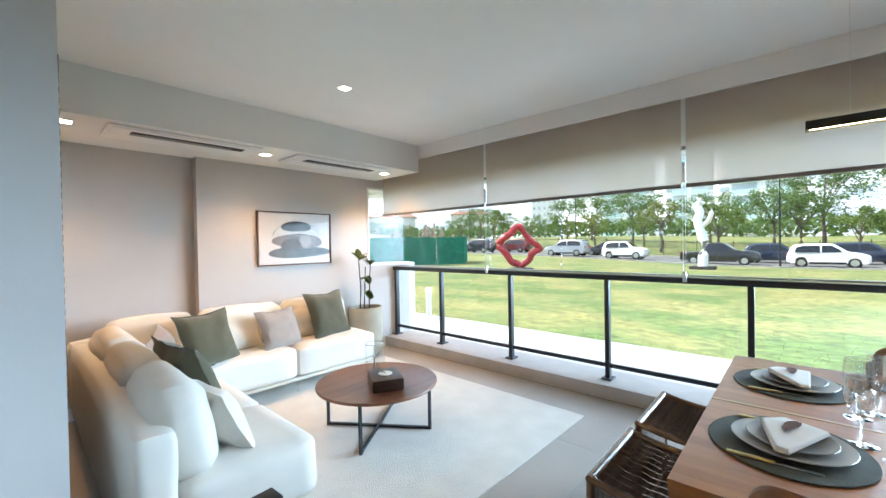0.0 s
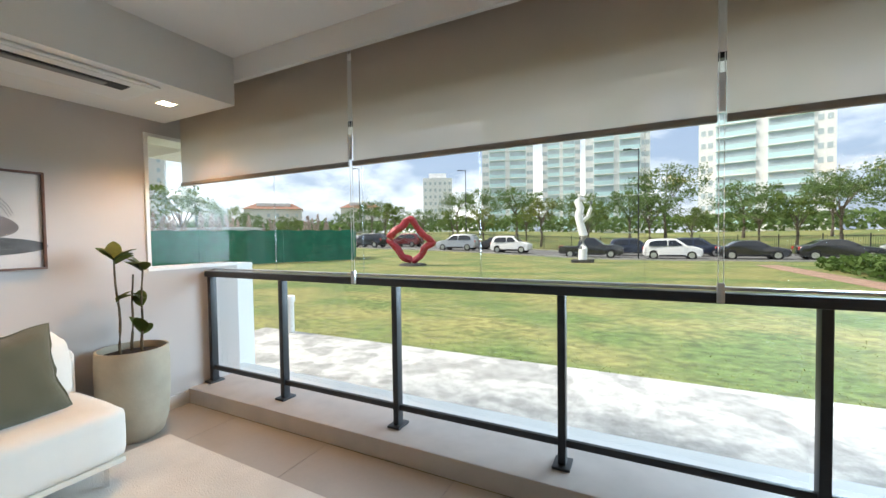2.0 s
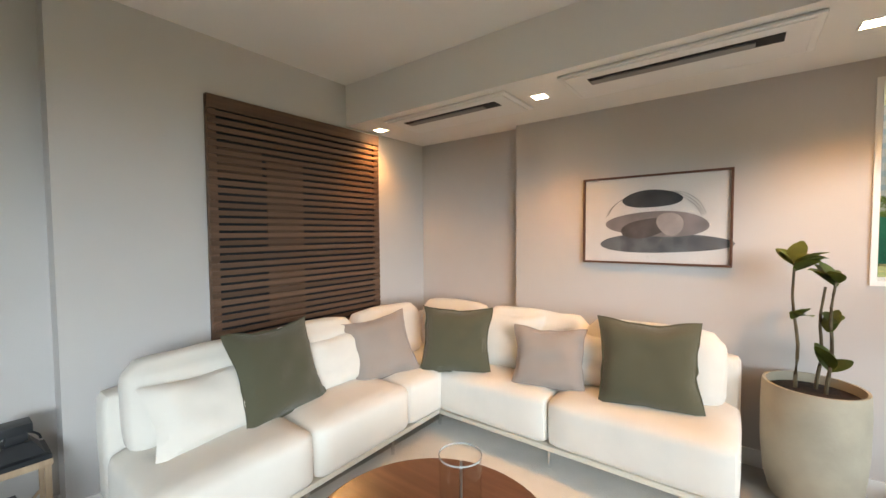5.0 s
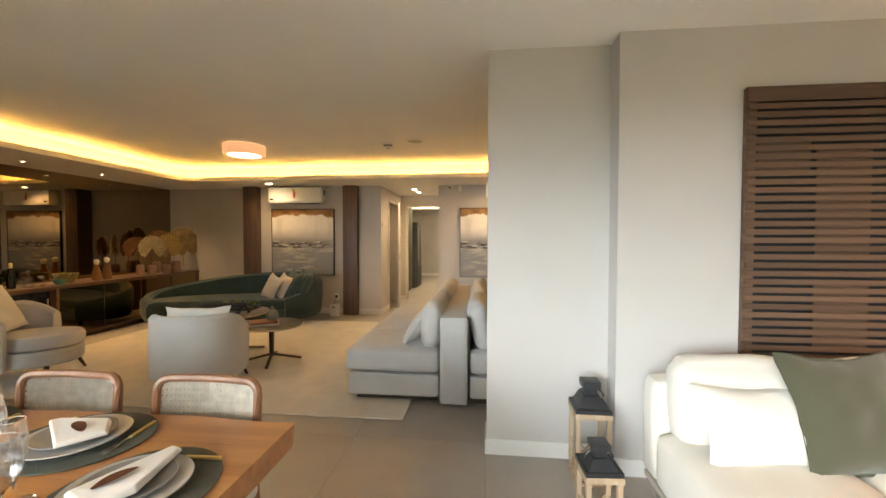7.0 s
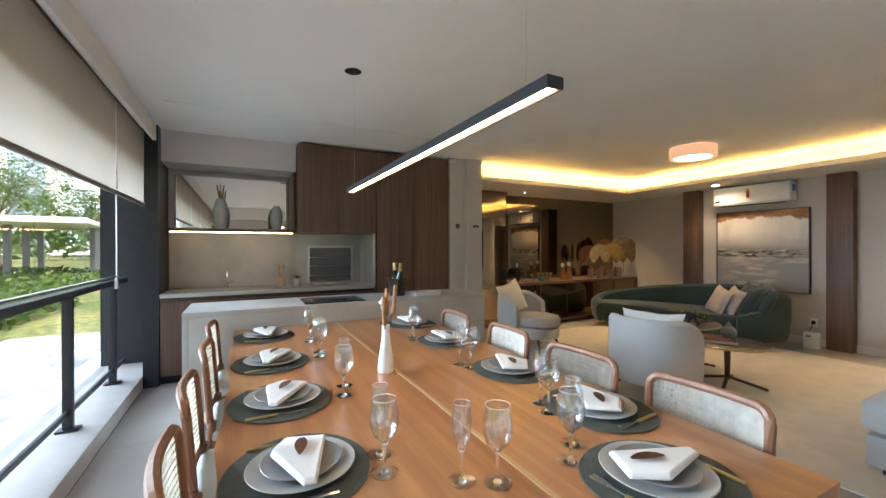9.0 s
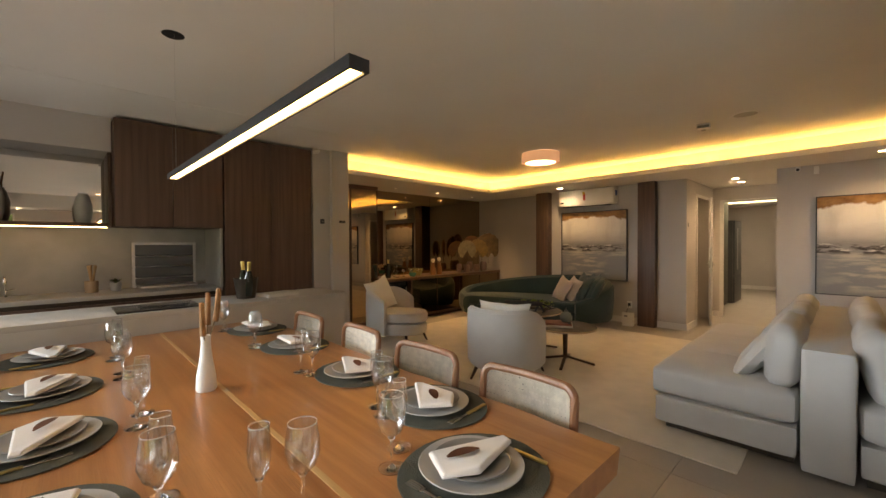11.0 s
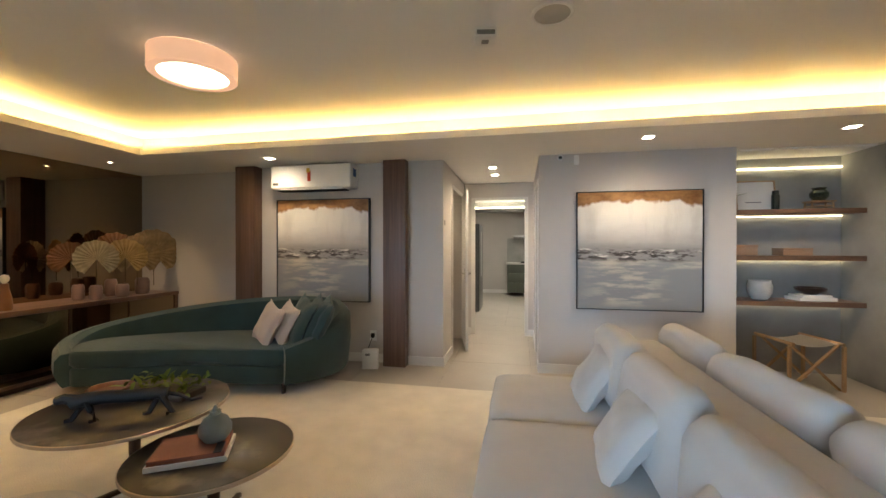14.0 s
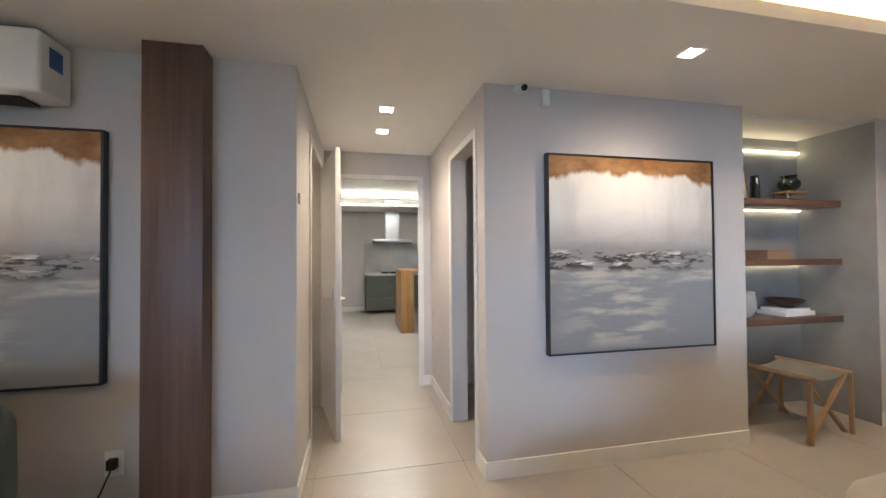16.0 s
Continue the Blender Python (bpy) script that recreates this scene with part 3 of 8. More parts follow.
def rod(p, q, r, r2=None, seg=10, bm=None):
    """Round bar from p to q."""
    bm = bm or bmesh.new()
    p, q = Vector(p), Vector(q)
    d = q - p
    rot = d.to_track_quat("Z", "Y").to_matrix().to_4x4()
    bmesh.ops.create_cone(bm, cap_ends=True, segments=seg, radius1=r, radius2=r if r2 is None else r2, depth=d.length, matrix=Matrix.Translation((p + q) / 2) @ rot)
    return bm


def bar(p, q, w, h, bm=None, bevel=0.0):
    """Square bar from p to q, w across and h deep."""
    bm = bm or bmesh.new()
    p, q = Vector(p), Vector(q)
    d = q - p
    rot = d.to_track_quat("Z", "Y").to_matrix().to_4x4()
    r = bmesh.ops.create_cube(bm, size=1, matrix=Matrix.Translation((p + q) / 2) @ rot @ Matrix.Diagonal((w, h, d.length, 1)))
    if bevel:
        bmesh.ops.bevel(bm, geom=list({e for v in r["verts"] for e in v.link_edges}), offset=bevel, segments=2, affect="EDGES")
    return bm


def tube(points, r, seg=8, bm=None, taper=1.0):
    """Bent round pipe through points."""
    bm = bm or bmesh.new()
    pts = [Vector(p) for p in points]
    rings, n = [], len(pts)
    up = Vector((0, 0, 1))
    for i, p in enumerate(pts):
        d = (pts[min(i + 1, n - 1)] - pts[max(i - 1, 0)]).normalized()
        s = d.cross(up)
        s = s.normalized() if s.length > 1e-3 else d.cross(Vector((1, 0, 0))).normalized()
        t = d.cross(s)
        rr = r * (1 + (taper - 1) * i / max(1, n - 1))
        rings.append([bm.verts.new(p + rr * (s * math.cos(2 * math.pi * k / seg) + t * math.sin(2 * math.pi * k / seg))) for k in range(seg)])
    for a, b in zip(rings, rings[1:]):
        for k in range(seg):
            bm.faces.new((a[k], a[(k + 1) % seg], b[(k + 1) % seg], b[k]))
    bm.faces.new(rings[0])
    bm.faces.new(rings[-1][::-1])
    return bm


def soft(w, d, h, r=0.05, puff=0.02, cuts=9, wob=0.004, seed=0.0, bm=None, m=None):
    """Upholstered block on z=0: rounded edges, faces slightly swollen and uneven."""
    out = bm or bmesh.new()
    tmp = bmesh.new()
    bmesh.ops.create_cube(tmp, size=2)
    bmesh.ops.subdivide_edges(tmp, edges=tmp.edges[:], cuts=cuts, use_grid_fill=True)
    hx, hy, hz = w / 2, d / 2, h / 2
    r = min(r, hx, hy, hz)
    for v in tmp.verts:
        u = Vector([math.copysign(abs(c) ** 0.8, c) for c in v.co])
        p = Vector((u.x * hx, u.y * hy, u.z * hz))
        inner = Vector([max(-a + r, min(a - r, c)) for a, c in zip((hx, hy, hz), p)])
        dlt = p - inner
        if dlt.length > 1e-6:
            p = inner + dlt.normalized() * r
        bx, by, bz = 1 - u.x * u.x, 1 - u.y * u.y, 1 - u.z * u.z
        if abs(v.co.z) > 0.99:
            p.z += math.copysign(puff * math.sqrt(max(0, bx * by)), v.co.z)
        if abs(v.co.x) > 0.99:
            p.x += math.copysign(puff * 0.5 * math.sqrt(max(0, bz * by)), v.co.x)
        if abs(v.co.y) > 0.99:
            p.y += math.copysign(puff * 0.5 * math.sqrt(max(0, bx * bz)), v.co.y)
        p += noise.noise_vector(p * 6 + Vector((seed, seed * 2, 0))) * wob
        p.z += hz
        v.co = p
    tmp.transform(m or Matrix())
    me = bpy.data.meshes.new("tmp")
    tmp.to_mesh(me)
    tmp.free()
    out.from_mesh(me)
    bpy.data.meshes.remove(me)
    return out


def pillow(w, h, t, n=14, seed=0.0, fringe=0.0, sag=0.0):
    """Scatter cushion standing in the xz plane on z=0: pinched corners, seam, creases."""
    bm = bmesh.new()
    grid = {}
    for s in (1, -1):
        for i in range(n + 1):
            for j in range(n + 1):
                a, b = 2 * i / n - 1, 2 * j / n - 1
                edge = i in (0, n) or j in (0, n)
                if edge and s < 0:
                    grid[s, i, j] = grid[1, i, j]
                    continue
                k = max(0.0, (1 - a ** 4) * (1 - b ** 4))
                th = t / 2 * k ** 0.55
                pin = 0.10 * (a * a * b * b) - 0.05 * ((1 - a * a) * b * b + (1 - b * b) * a * a)
                x, z = a * w / 2 * (1 + pin), b * h / 2 * (1 + pin)
                cr = noise.noise(Vector((a * 2.2 + seed, b * 2.2, seed))) * t * 0.13 * k
                x += noise.noise(Vector((b * 2, seed, 3))) * 0.012
                z += noise.noise(Vector((a * 2, seed, 7))) * 0.012 - sag * (1 - a * a) * max(0, b) * h * 0.15
                grid[s, i, j] = bm.verts.new((x, s * (th + cr * (1 if not edge else 0)), z + h / 2))
    for s in (1, -1):
        for i in range(n):
            for j in range(n):
                vs = [grid[s, i, j], grid[s, i + 1, j], grid[s, i + 1, j + 1], grid[s, i, j + 1]]
                bm.faces.new(vs if s < 0 else vs[::-1])
    if fringe:
        rim = [grid[1, i, 0] for i in range(n)] + [grid[1, n, j] for j in range(n)] + [grid[1, i, n] for i in range(n, 0, -1)] + [grid[1, 0, j] for j in range(n, 0, -1)]
        c = Vector((0, 0, h / 2))
        outer = []
        for v in rim:
            d = (v.co - c).normalized()
            outer.append(bm.verts.new(v.co + d * fringe * random.uniform(0.6, 1.2) + Vector((0, random.uniform(-0.004, 0.004), 0))))
        for i in range(len(rim)):
            j = (i + 1) % len(rim)
            bm.faces.new((rim[i], rim[j], outer[j], outer[i]))
    return bm


def structure(name, bm, material, label="", smooth=False):
    return tagged(part(name, bm, material, smooth=smooth), label, kind="structure")

# ---------------------------------------------------------------- setting
CEIL, LOW = 2.56, 2.32

structure("wall_art", boxes([
    (3.5, 3.72, -0.033, 1.96, 0, CEIL), (3.5, 3.72, -0.75, -0.033, 0, 1.113), (3.5, 3.72, -0.75, -0.033, 2.127, CEIL),
    (3.60, 3.72, 1.96, 3.2, 0, CEIL)]), M_WALLT, "smooth taupe painted terrace wall with corner window")
structure("wall_louvre", boxes([
    (0.953, 3.60, 3.035, 3.40, 0, CEIL), (0.21, 0.953, 3.185, 3.40, 0, CEIL)]), M_WALL, "pale grey painted wall with stepped column")
structure("wall_back", boxes([
    (-6.1, -1.866, 7.75, 7.95, 0, CEIL), (-3.96, -2.33, 7.60, 7.75, 0, LOW),
    (-2.07, -1.665, 7.58, 7.75, 0, CEIL), (-1.865, -1.665, 7.7502, 8.17, 0, CEIL),
    (-1.865, -1.665, 8.17, 8.96, 2.09, CEIL), (-1.865, -1.665, 8.96, 9.3, 0, CEIL),
    (-0.62, 1.255, 7.58, 7.70, 0, CEIL), (-0.62, -0.50, 7.70, 7.76, 0, CEIL),
    (-0.62, -0.50, 7.76, 8.40, 2.06, CEIL), (-0.62, -0.50, 8.40, 9.3, 0, CEIL),
    (2.50, 2.75, 7.58, 7.95, 0, CEIL), (2.75, 3.56, 7.58, 7.88, 2.08, CEIL), (3.56, 3.62, 7.58, 7.90, 0, CEIL),
    (1.255, 2.50, 7.58, 7.70, LOW, CEIL), (3.62, 6.0, 7.9, 7.98, 0, CEIL)]), M_WALL, "pale grey painted living room wall with openings")
structure("wall_niche", boxes([
    (1.10, 2.75, 8.12, 8.3, 0, CEIL), (1.155, 1.255, 7.70, 8.12, 0, CEIL), (2.50, 2.60, 7.95, 8.12, 0, CEIL)]), M_CONC, "grey mottled plaster niche walls")
structure("niche_lining", boxes([(2.488, 2.498, 7.584, 8.12, 0, LOW - 0.02)]), M_CONC, "grey mottled plaster niche side")
structure("niche_ceiling", boxes([(1.255, 2.498, 7.70, 8.12, LOW - 0.02, LOW + 0.08)]), M_SOFF, "plain niche ceiling")
structure("wall_mirror_side", boxes([(-6.1, -5.93, 3.3, 7.75, 0, CEIL)]), M_WALL, "plain wall behind the mirror")
structure("wall_right", boxes([(6.0, 6.2, 3.2, 8.1, 0, CEIL), (3.60, 6.0, 3.2, 3.40, 0, CEIL)]), M_WALL, "plain painted wall of the living room")
structure("wall_kitchen_pier", boxes([(-4.9, -4.60, 3.28, 3.52, 0, CEIL), (-4.9, -4.66, 3.05, 3.28, 0, CEIL), (-6.1, -4.9, 3.05, 3.52, 0, CEIL)]), M_WALL, "grey painted pier beside the kitchen")
structure("wall_kitchen_end", boxes([(-5.5, -5.3, -0.285, 3.05, 0, CEIL)]), M_WALL, "plain wall behind the kitchen")
structure("wall_hall_end", boxes([
    (-1.865, -1.52, 9.3, 9.42, 0, CEIL), (-0.735, -0.5, 9.3, 9.42, 0, CEIL), (-1.52, -0.735, 9.3, 9.42, 2.075, CEIL)]), M_WALL, "corridor end wall with open doorway")
structure("wall_side_room", boxes([
    (-3.0, -1.865, 9.2, 9.3, 0, CEIL), (-3.1, -3.0, 7.95, 9.3, 0, CEIL), (-0.5, 0.9, 9.2, 9.3, 0, CEIL), (0.9, 1.0, 7.7, 9.3, 0, CEIL)]), M_WALL, "plain walls of the side rooms")
structure("wall_far_kitchen", boxes([
    (-2.6, 1.2, 14.9, 15.05, 0, 2.7), (-2.6, -2.45, 9.42, 14.9, 0, 2.7), (1.05, 1.2, 9.42, 14.9, 0, 2.7)]), M_WALL, "pale kitchen walls beyond the corridor")
structure("wall_wine_room", boxes([(2.6, 5.9, 9.6, 9.7, 0, CEIL), (5.8, 5.9, 7.98, 9.6, 0, CEIL), (2.6, 2.7, 8.3, 9.6, 0, CEIL)]), M_WALL, "plain walls of the side bar room")
structure("wall_window_end", boxes([(-5.3, -4.70, -0.285, -0.158, 0, CEIL), (-5.42, -5.3, -0.75, -0.286, 0, CEIL)]), M_BLACK, "dark grey window jamb beside the kitchen")
structure("beam_facade", boxes([(-5.5, 4.4, -0.95, -0.50, 2.127, 3.2)]), M_CEIL, "white outer beam above the terrace opening")

structure("ceiling", boxes([(-6.1, 6.2, -0.56, 10.0, CEIL, CEIL + 0.16)]), M_CEIL, "smooth white ceiling")
structure("ceiling_kitchen", boxes([(-2.6, 1.2, 9.42, 15.05, 2.66, 2.8)]), M_CEIL, "white kitchen ceiling")
structure("ceiling_soffit_living", boxes([
    (-5.93, 6.0, 6.75, 7.90, LOW, LOW + 0.03), (-5.93, -4.80, 3.52, 6.75, LOW, LOW + 0.03),
    (-4.80, 6.0, 6.72, 6.75, LOW, LOW + 0.065), (-4.80, -4.77, 3.52, 6.72, LOW, LOW + 0.065),
    (-5.93, 6.0, 6.96, 7.58, LOW + 0.03, CEIL), (-5.93, -5.01, 3.52, 6.96, LOW + 0.03, CEIL)]), M_SOFF, "dropped ceiling edge with lit cove")
structure("ceiling_soffit_hall", boxes([(-1.665, -0.62, 7.90, 9.3, LOW, LOW + 0.03)]), M_SOFF, "lowered corridor ceiling")
structure("ceiling_soffit_terrace", boxes([(2.66, 3.6, -0.17, 3.035, 2.24, CEIL)]), M_SOFF, "white dropped soffit with air vents")
structure("blind_fascia", boxes([(-5.3, 3.5, -0.20, -0.17, 2.406, CEIL)]), M_SOFF, "white fascia board hiding the blind rollers")
structure("kitchen_fascia", boxes([(-5.3, -4.86, -0.17, 1.13, 2.24, CEIL)]), M_WALL, "grey plaster box above the kitchen shelf")

cove = thing("cove_light", 0, 0, 0, 0, "warm yellow light strips hidden in the ceiling cove", "lamp")
part("light_strip", box(-4.9, 6.0, 6.84, 6.87, LOW + 0.032, LOW + 0.045), M_COVE, cove)
part("light_strip", box(-4.92, -4.89, 3.53, 6.82, LOW + 0.032, LOW + 0.045), M_COVE, cove)

# kerb under the rail
structure("kerb", boxes([(-5.3, 3.5, -0.75, -0.285, 0, 0.12)], 0.006), M_STONE, "pale stone kerb below the railing")

# baseboards
bb = boxes([
    (3.488, 3.5, -0.285, 1.96, 0, 0.10), (3.588, 3.6, 1.96, 3.02, 0, 0.10), (0.941, 3.588, 3.023, 3.035, 0, 0.10), (0.941, 0.953, 3.035, 3.173, 0, 0.10),
    (0.198, 0.941, 3.173, 3.185, 0, 0.10), (0.198, 0.21, 3.185, 3.41, 0, 0.10), (0.198, 6.0, 3.40, 3.412, 0, 0.10),
    (-5.93, -4.22, 7.738, 7.75, 0, 0.10), (-3.95, -2.34, 7.588, 7.60, 0, 0.10), (-2.07, -1.653, 7.568, 7.58, 0, 0.10), (-1.665, -1.653, 7.58, 8.12, 0, 0.10),
    (-1.665, -1.653, 9.02, 9.29, 0, 0.10), (-0.632, 1.255, 7.568, 7.58, 0, 0.10), (-0.632, -0.62, 7.58, 7.76, 0, 0.10), (-0.632, -0.62, 8.40, 9.29, 0, 0.10),
    (2.488, 2.75, 7.568, 7.58, 0, 0.10), (3.56, 3.62, 7.568, 7.58, 0, 0.10), (3.62, 6.0, 7.888, 7.9, 0, 0.10), (-4.60, -4.588, 3.28, 3.52, 0, 0.10),
    (-1.653, -1.52, 9.288, 9.3, 0, 0.10), (-0.735, -0.632, 9.288, 9.3, 0, 0.10), (-2.45, 1.05, 14.888, 14.9, 0, 0.10)])
structure("baseboard", bb, M_BASE, "low white baseboard")

# door casings
def casing(name, rows, label):
    structure(name, boxes(rows, 0.003), M_DOORW, label)


casing("trim_hall_end", [(-1.56, -1.50, 9.285, 9.3, 0.0, 2.10), (-0.755, -0.70, 9.285, 9.3, 0.0, 2.10), (-1.50, -0.755, 9.285, 9.3, 2.055, 2.10)], "white casing round the kitchen doorway")
casing("trim_side_door", [(-1.665, -1.652, 8.12, 8.18, 0, 2.13), (-1.665, -1.652, 8.95, 9.01, 0, 2.13), (-1.665, -1.652, 8.18, 8.95, 2.08, 2.13)], "white casing round the side door")
casing("trim_right_door", [(-0.633, -0.62, 7.72, 7.77, 0, 2.10), (-0.633, -0.62, 8.39, 8.45, 0, 2.10), (-0.633, -0.62, 7.77, 8.39, 2.05, 2.10)], "white casing round the washroom doorway")

# open white door, hinged at the far jamb of the side room
door = thing("door_1", -1.665, 8.95, 0, 0, "open white lacquered door with chrome lever handle", "door", kind="structure")
part("door_leaf", box(0.0, 0.035, -0.0, -0.74, 0.012, 2.07, 0.003), M_DOORW, door, at=pose(0.01, 0, 0, 0, 0, 12))
for s in (1, -1):
    h = bmesh.new()
    rod((0.0175, -0.66, 1.0), (0.0175 + s * 0.055, -0.66, 1.0), 0.009, bm=h)
    rod((0.0175 + s * 0.055, -0.665, 1.0), (0.0175 + s * 0.055, -0.545, 1.0), 0.008, bm=h)
    box(0.0175 + s * 0.018, 0.0175 + s * 0.024, -0.685, -0.635, 0.93, 1.07, bm=h)
    part("handle", h, M_CHROME, door, "chrome lever handle", at=pose(0.01, 0, 0, 0, 0, 12))

# side window frame on the terrace corner
win = thing("window_1", 0, 0, 0, 0, "fixed corner window with thin white frame", "window", kind="structure")
part("window_frame", boxes([(3.49, 3.74, -0.045, -0.02, 1.10, 2.14), (3.49, 3.74, -0.75, -0.045, 1.10, 1.125), (3.49, 3.74, -0.75, -0.045, 2.115, 2.14)]), M_BASE, win)
g = part("pane", box(3.60, 3.606, -0.75, -0.045, 1.125, 2.115), M_GLASS, win)
g.visible_shadow = False

# floor of large porcelain tiles
structure("floor", boxes([(-6.1, 6.2, -0.285, 10.0, -0.2, -0.004), (-2.6, 1.2, 10.0, 15.05, -0.2, -0.004)]), M_GROUT, "grey porcelain tiled floor")

# ---------------------------------------------------------------- terrace
POSTS = (3.455, 2.603, 1.584, 0.558, -0.469, -1.495, -2.52, -3.545, -4.57)
rail = thing("railing", 0, -0.48, 0, 0, "black metal balcony railing with clear glass infill", "railing")
part("top_rail", box(-4.95, 3.5, -0.035, 0.035, 1.02, 1.068, 0.005), M_BLACK, rail)
part("bottom_rail", box(-4.95, 3.5, -0.012, 0.012, 0.225, 0.262, 0.003), M_BLACK, rail)
post_m = part("post", boxes([(-0.02, 0.02, -0.028, 0.028, 0.125, 1.02)], 0.004), M_BLACK, rail, at=pose(POSTS[0], 0, 0))
foot_m = part("base_plate", boxes([(-0.045, 0.045, -0.06, 0.06, 0.12, 0.135)], 0.003), M_BLACK, rail, at=pose(POSTS[0], 0, 0))
for px in POSTS[1:]:
    share(post_m, rail, pose(px, 0, 0))
    share(foot_m, rail, pose(px, 0, 0))
for a, b in zip(POSTS, POSTS[1:]):
    g = part("glass_panel", box(b + 0.03, a - 0.03, -0.05, -0.042, 0.27, 1.01), M_GLASS, rail)
    g.visible_shadow = False

glazing = thing("glass_curtain", 0, -0.54, 0, 0, "frameless folding glass curtain above the railing", "glazing")
part("top_track", box(-4.95, 3.6, -0.02, 0.02, 2.10, 2.126), M_BLACK, glazing)
part("bottom_track", box(-4.95, 3.6, -0.018, 0.018, 1.07, 1.085), M_STEEL, glazing)
xs = [3.59 - 0.854 * i for i in range(11)]
for a, b in zip(xs, xs[1:]):
    g = part("pane", box(b + 0.002, a - 0.002, -0.004, 0.004, 1.086, 2.10), M_GLASS, glazing)
    g.visible_shadow = False
    part("edge_strip", box(b - 0.004, b + 0.004, -0.006, 0.006, 1.086, 2.10), M_STRIP, glazing, "clear joint strip between panes")


def roller_blind(x0, x1):
    b = thing("roller_blind", 0, -0.27, 0, 0, "beige screen fabric roller blind pulled part way down", "blind", "terrace blinds")
    bm = bmesh.new()
    rows = []
    for k in range(12):
        z = 2.47 - (2.47 - 1.79) * k / 11
        rows.append([bm.verts.new((x0 + (x1 - x0) * i / 10, 0.003 * math.sin(i * 0.9 + k * 0.2), z)) for i in range(11)])
    for r0, r1 in zip(rows, rows[1:]):
        for i in range(10):
            bm.faces.new((r0[i], r0[i + 1], r1[i + 1], r1[i]))
    bmesh.ops.solidify(bm, geom=bm.faces[:], thickness=0.0015)
    part("fabric", bm, M_BLIND, b)
    part("bottom_bar", box(x0, x1, -0.012, 0.012, 1.76, 1.79, 0.006), M_BLINDBAR, b)
    part("roller_tube", rod((x0 - 0.005, -0.03, 2.48), (x1 + 0.005, -0.03, 2.48), 0.03, seg=16), M_BLINDBAR, b)
    return b


EDGES = ((1.765, 3.47), (-0.075, 1.735), (-1.915, -0.105), (-3.755, -1.945), (-4.93, -3.785))
for a, b in EDGES:
    roller_blind(a, b)
structure("blind_headbox", boxes([(-4.95, 3.5, -0.498, -0.20, 2.515, 2.555)]), M_SOFF, "white top of the blind recess")

for cx in (1.75, -0.09, -1.93, -3.77):
    ch = thing("blind_chain", cx, -0.27, 0, 0, "white beaded blind chain with clip", "blind chain", "blind chains")
    bm = bmesh.new()
    for s in (-0.009, 0.009):
        rod((s, 0, 1.12), (s, 0, 2.46), 0.0016, seg=5, bm=bm)
    part("chain", bm, M_WHITE, ch)
    part("tensioner", boxes([(-0.013, 0.013, -0.01, 0.01, 1.05, 1.13)], 0.004), M_STEEL, ch, "grey chain tensioner")
    part("end_cap", boxes([(-0.012, 0.012, -0.012, 0.012, 1.80, 1.95)], 0.003), M_WHITE, ch)

# framed print
art = thing("framed_print", 3.497, 0.978, 1.461, -90, "framed abstract print of grey stacked stones", "picture")
W, H = 0.872, 0.592
part("frame", boxes([(-W / 2, W / 2, -0.028, 0, H / 2 - 0.014, H / 2), (-W / 2, W / 2, -0.028, 0, -H / 2, -H / 2 + 0.014),
                     (-W / 2, -W / 2 + 0.014, -0.028, 0, -H / 2 + 0.014, H / 2 - 0.014), (W / 2 - 0.014, W / 2, -0.028, 0, -H / 2 + 0.014, H / 2 - 0.014)], 0.002), M_FRAMEW, art, "thin reddish wood frame")
part("sheet", box(-W / 2 + 0.014, W / 2 - 0.014, -0.012, -0.002, -H / 2 + 0.014, H / 2 - 0.014), M_PRINT, art)


def blob(name, cx, cz, rx, rz, dep, material, seed, tilt=0.0):
    bm = bmesh.new()
    vs = []
    for k in range(40):
        a = 2 * math.pi * k / 40
        f = 1 + 0.07 * math.sin(2 * a + seed) + 0.05 * math.sin(3 * a + seed * 2)
        x, z = rx * f * math.cos(a), rz * f * math.sin(a)
        vs.append(bm.verts.new((cx + x * math.cos(tilt) - z * math.sin(tilt), -0.012 - dep, cz + x * math.sin(tilt) + z * math.cos(tilt))))
    bm.faces.new(vs)
    part(name, bm, material, art, smooth=False)


blob("painted_stone", 0.05, -0.155, 0.36, 0.068, 0.001, M_STONEG, 1.0)
blob("painted_stone", 0.03, -0.03, 0.285, 0.088, 0.0016, M_STONEP, 2.2)
blob("painted_stone", -0.03, -0.055, 0.155, 0.062, 0.0022, M_STONEB, 0.4, 0.15)
blob("painted_stone", 0.11, -0.03, 0.075, 0.075, 0.0026, M_STONEP2, 3.0)
blob("painted_stone", 0.0, 0.135, 0.165, 0.062, 0.003, M_STONED, 1.4)
for k in range(3):
    pts = [(-0.28 + 0.56 * i / 24 + 0.01 * k, -0.0145, 0.02 + 0.17 * math.sin(math.pi * i / 24) ** 0.6 + 0.012 * k * math.cos(i * 0.3)) for i in range(25)]
    part("ink_line", tube(pts, 0.0012, 4), M_STONED, art)
art_glass = part("glass_cover", box(-W / 2 + 0.014, W / 2 - 0.014, -0.022, -0.019, -H / 2 + 0.014, H / 2 - 0.014), M_GLASS, art)

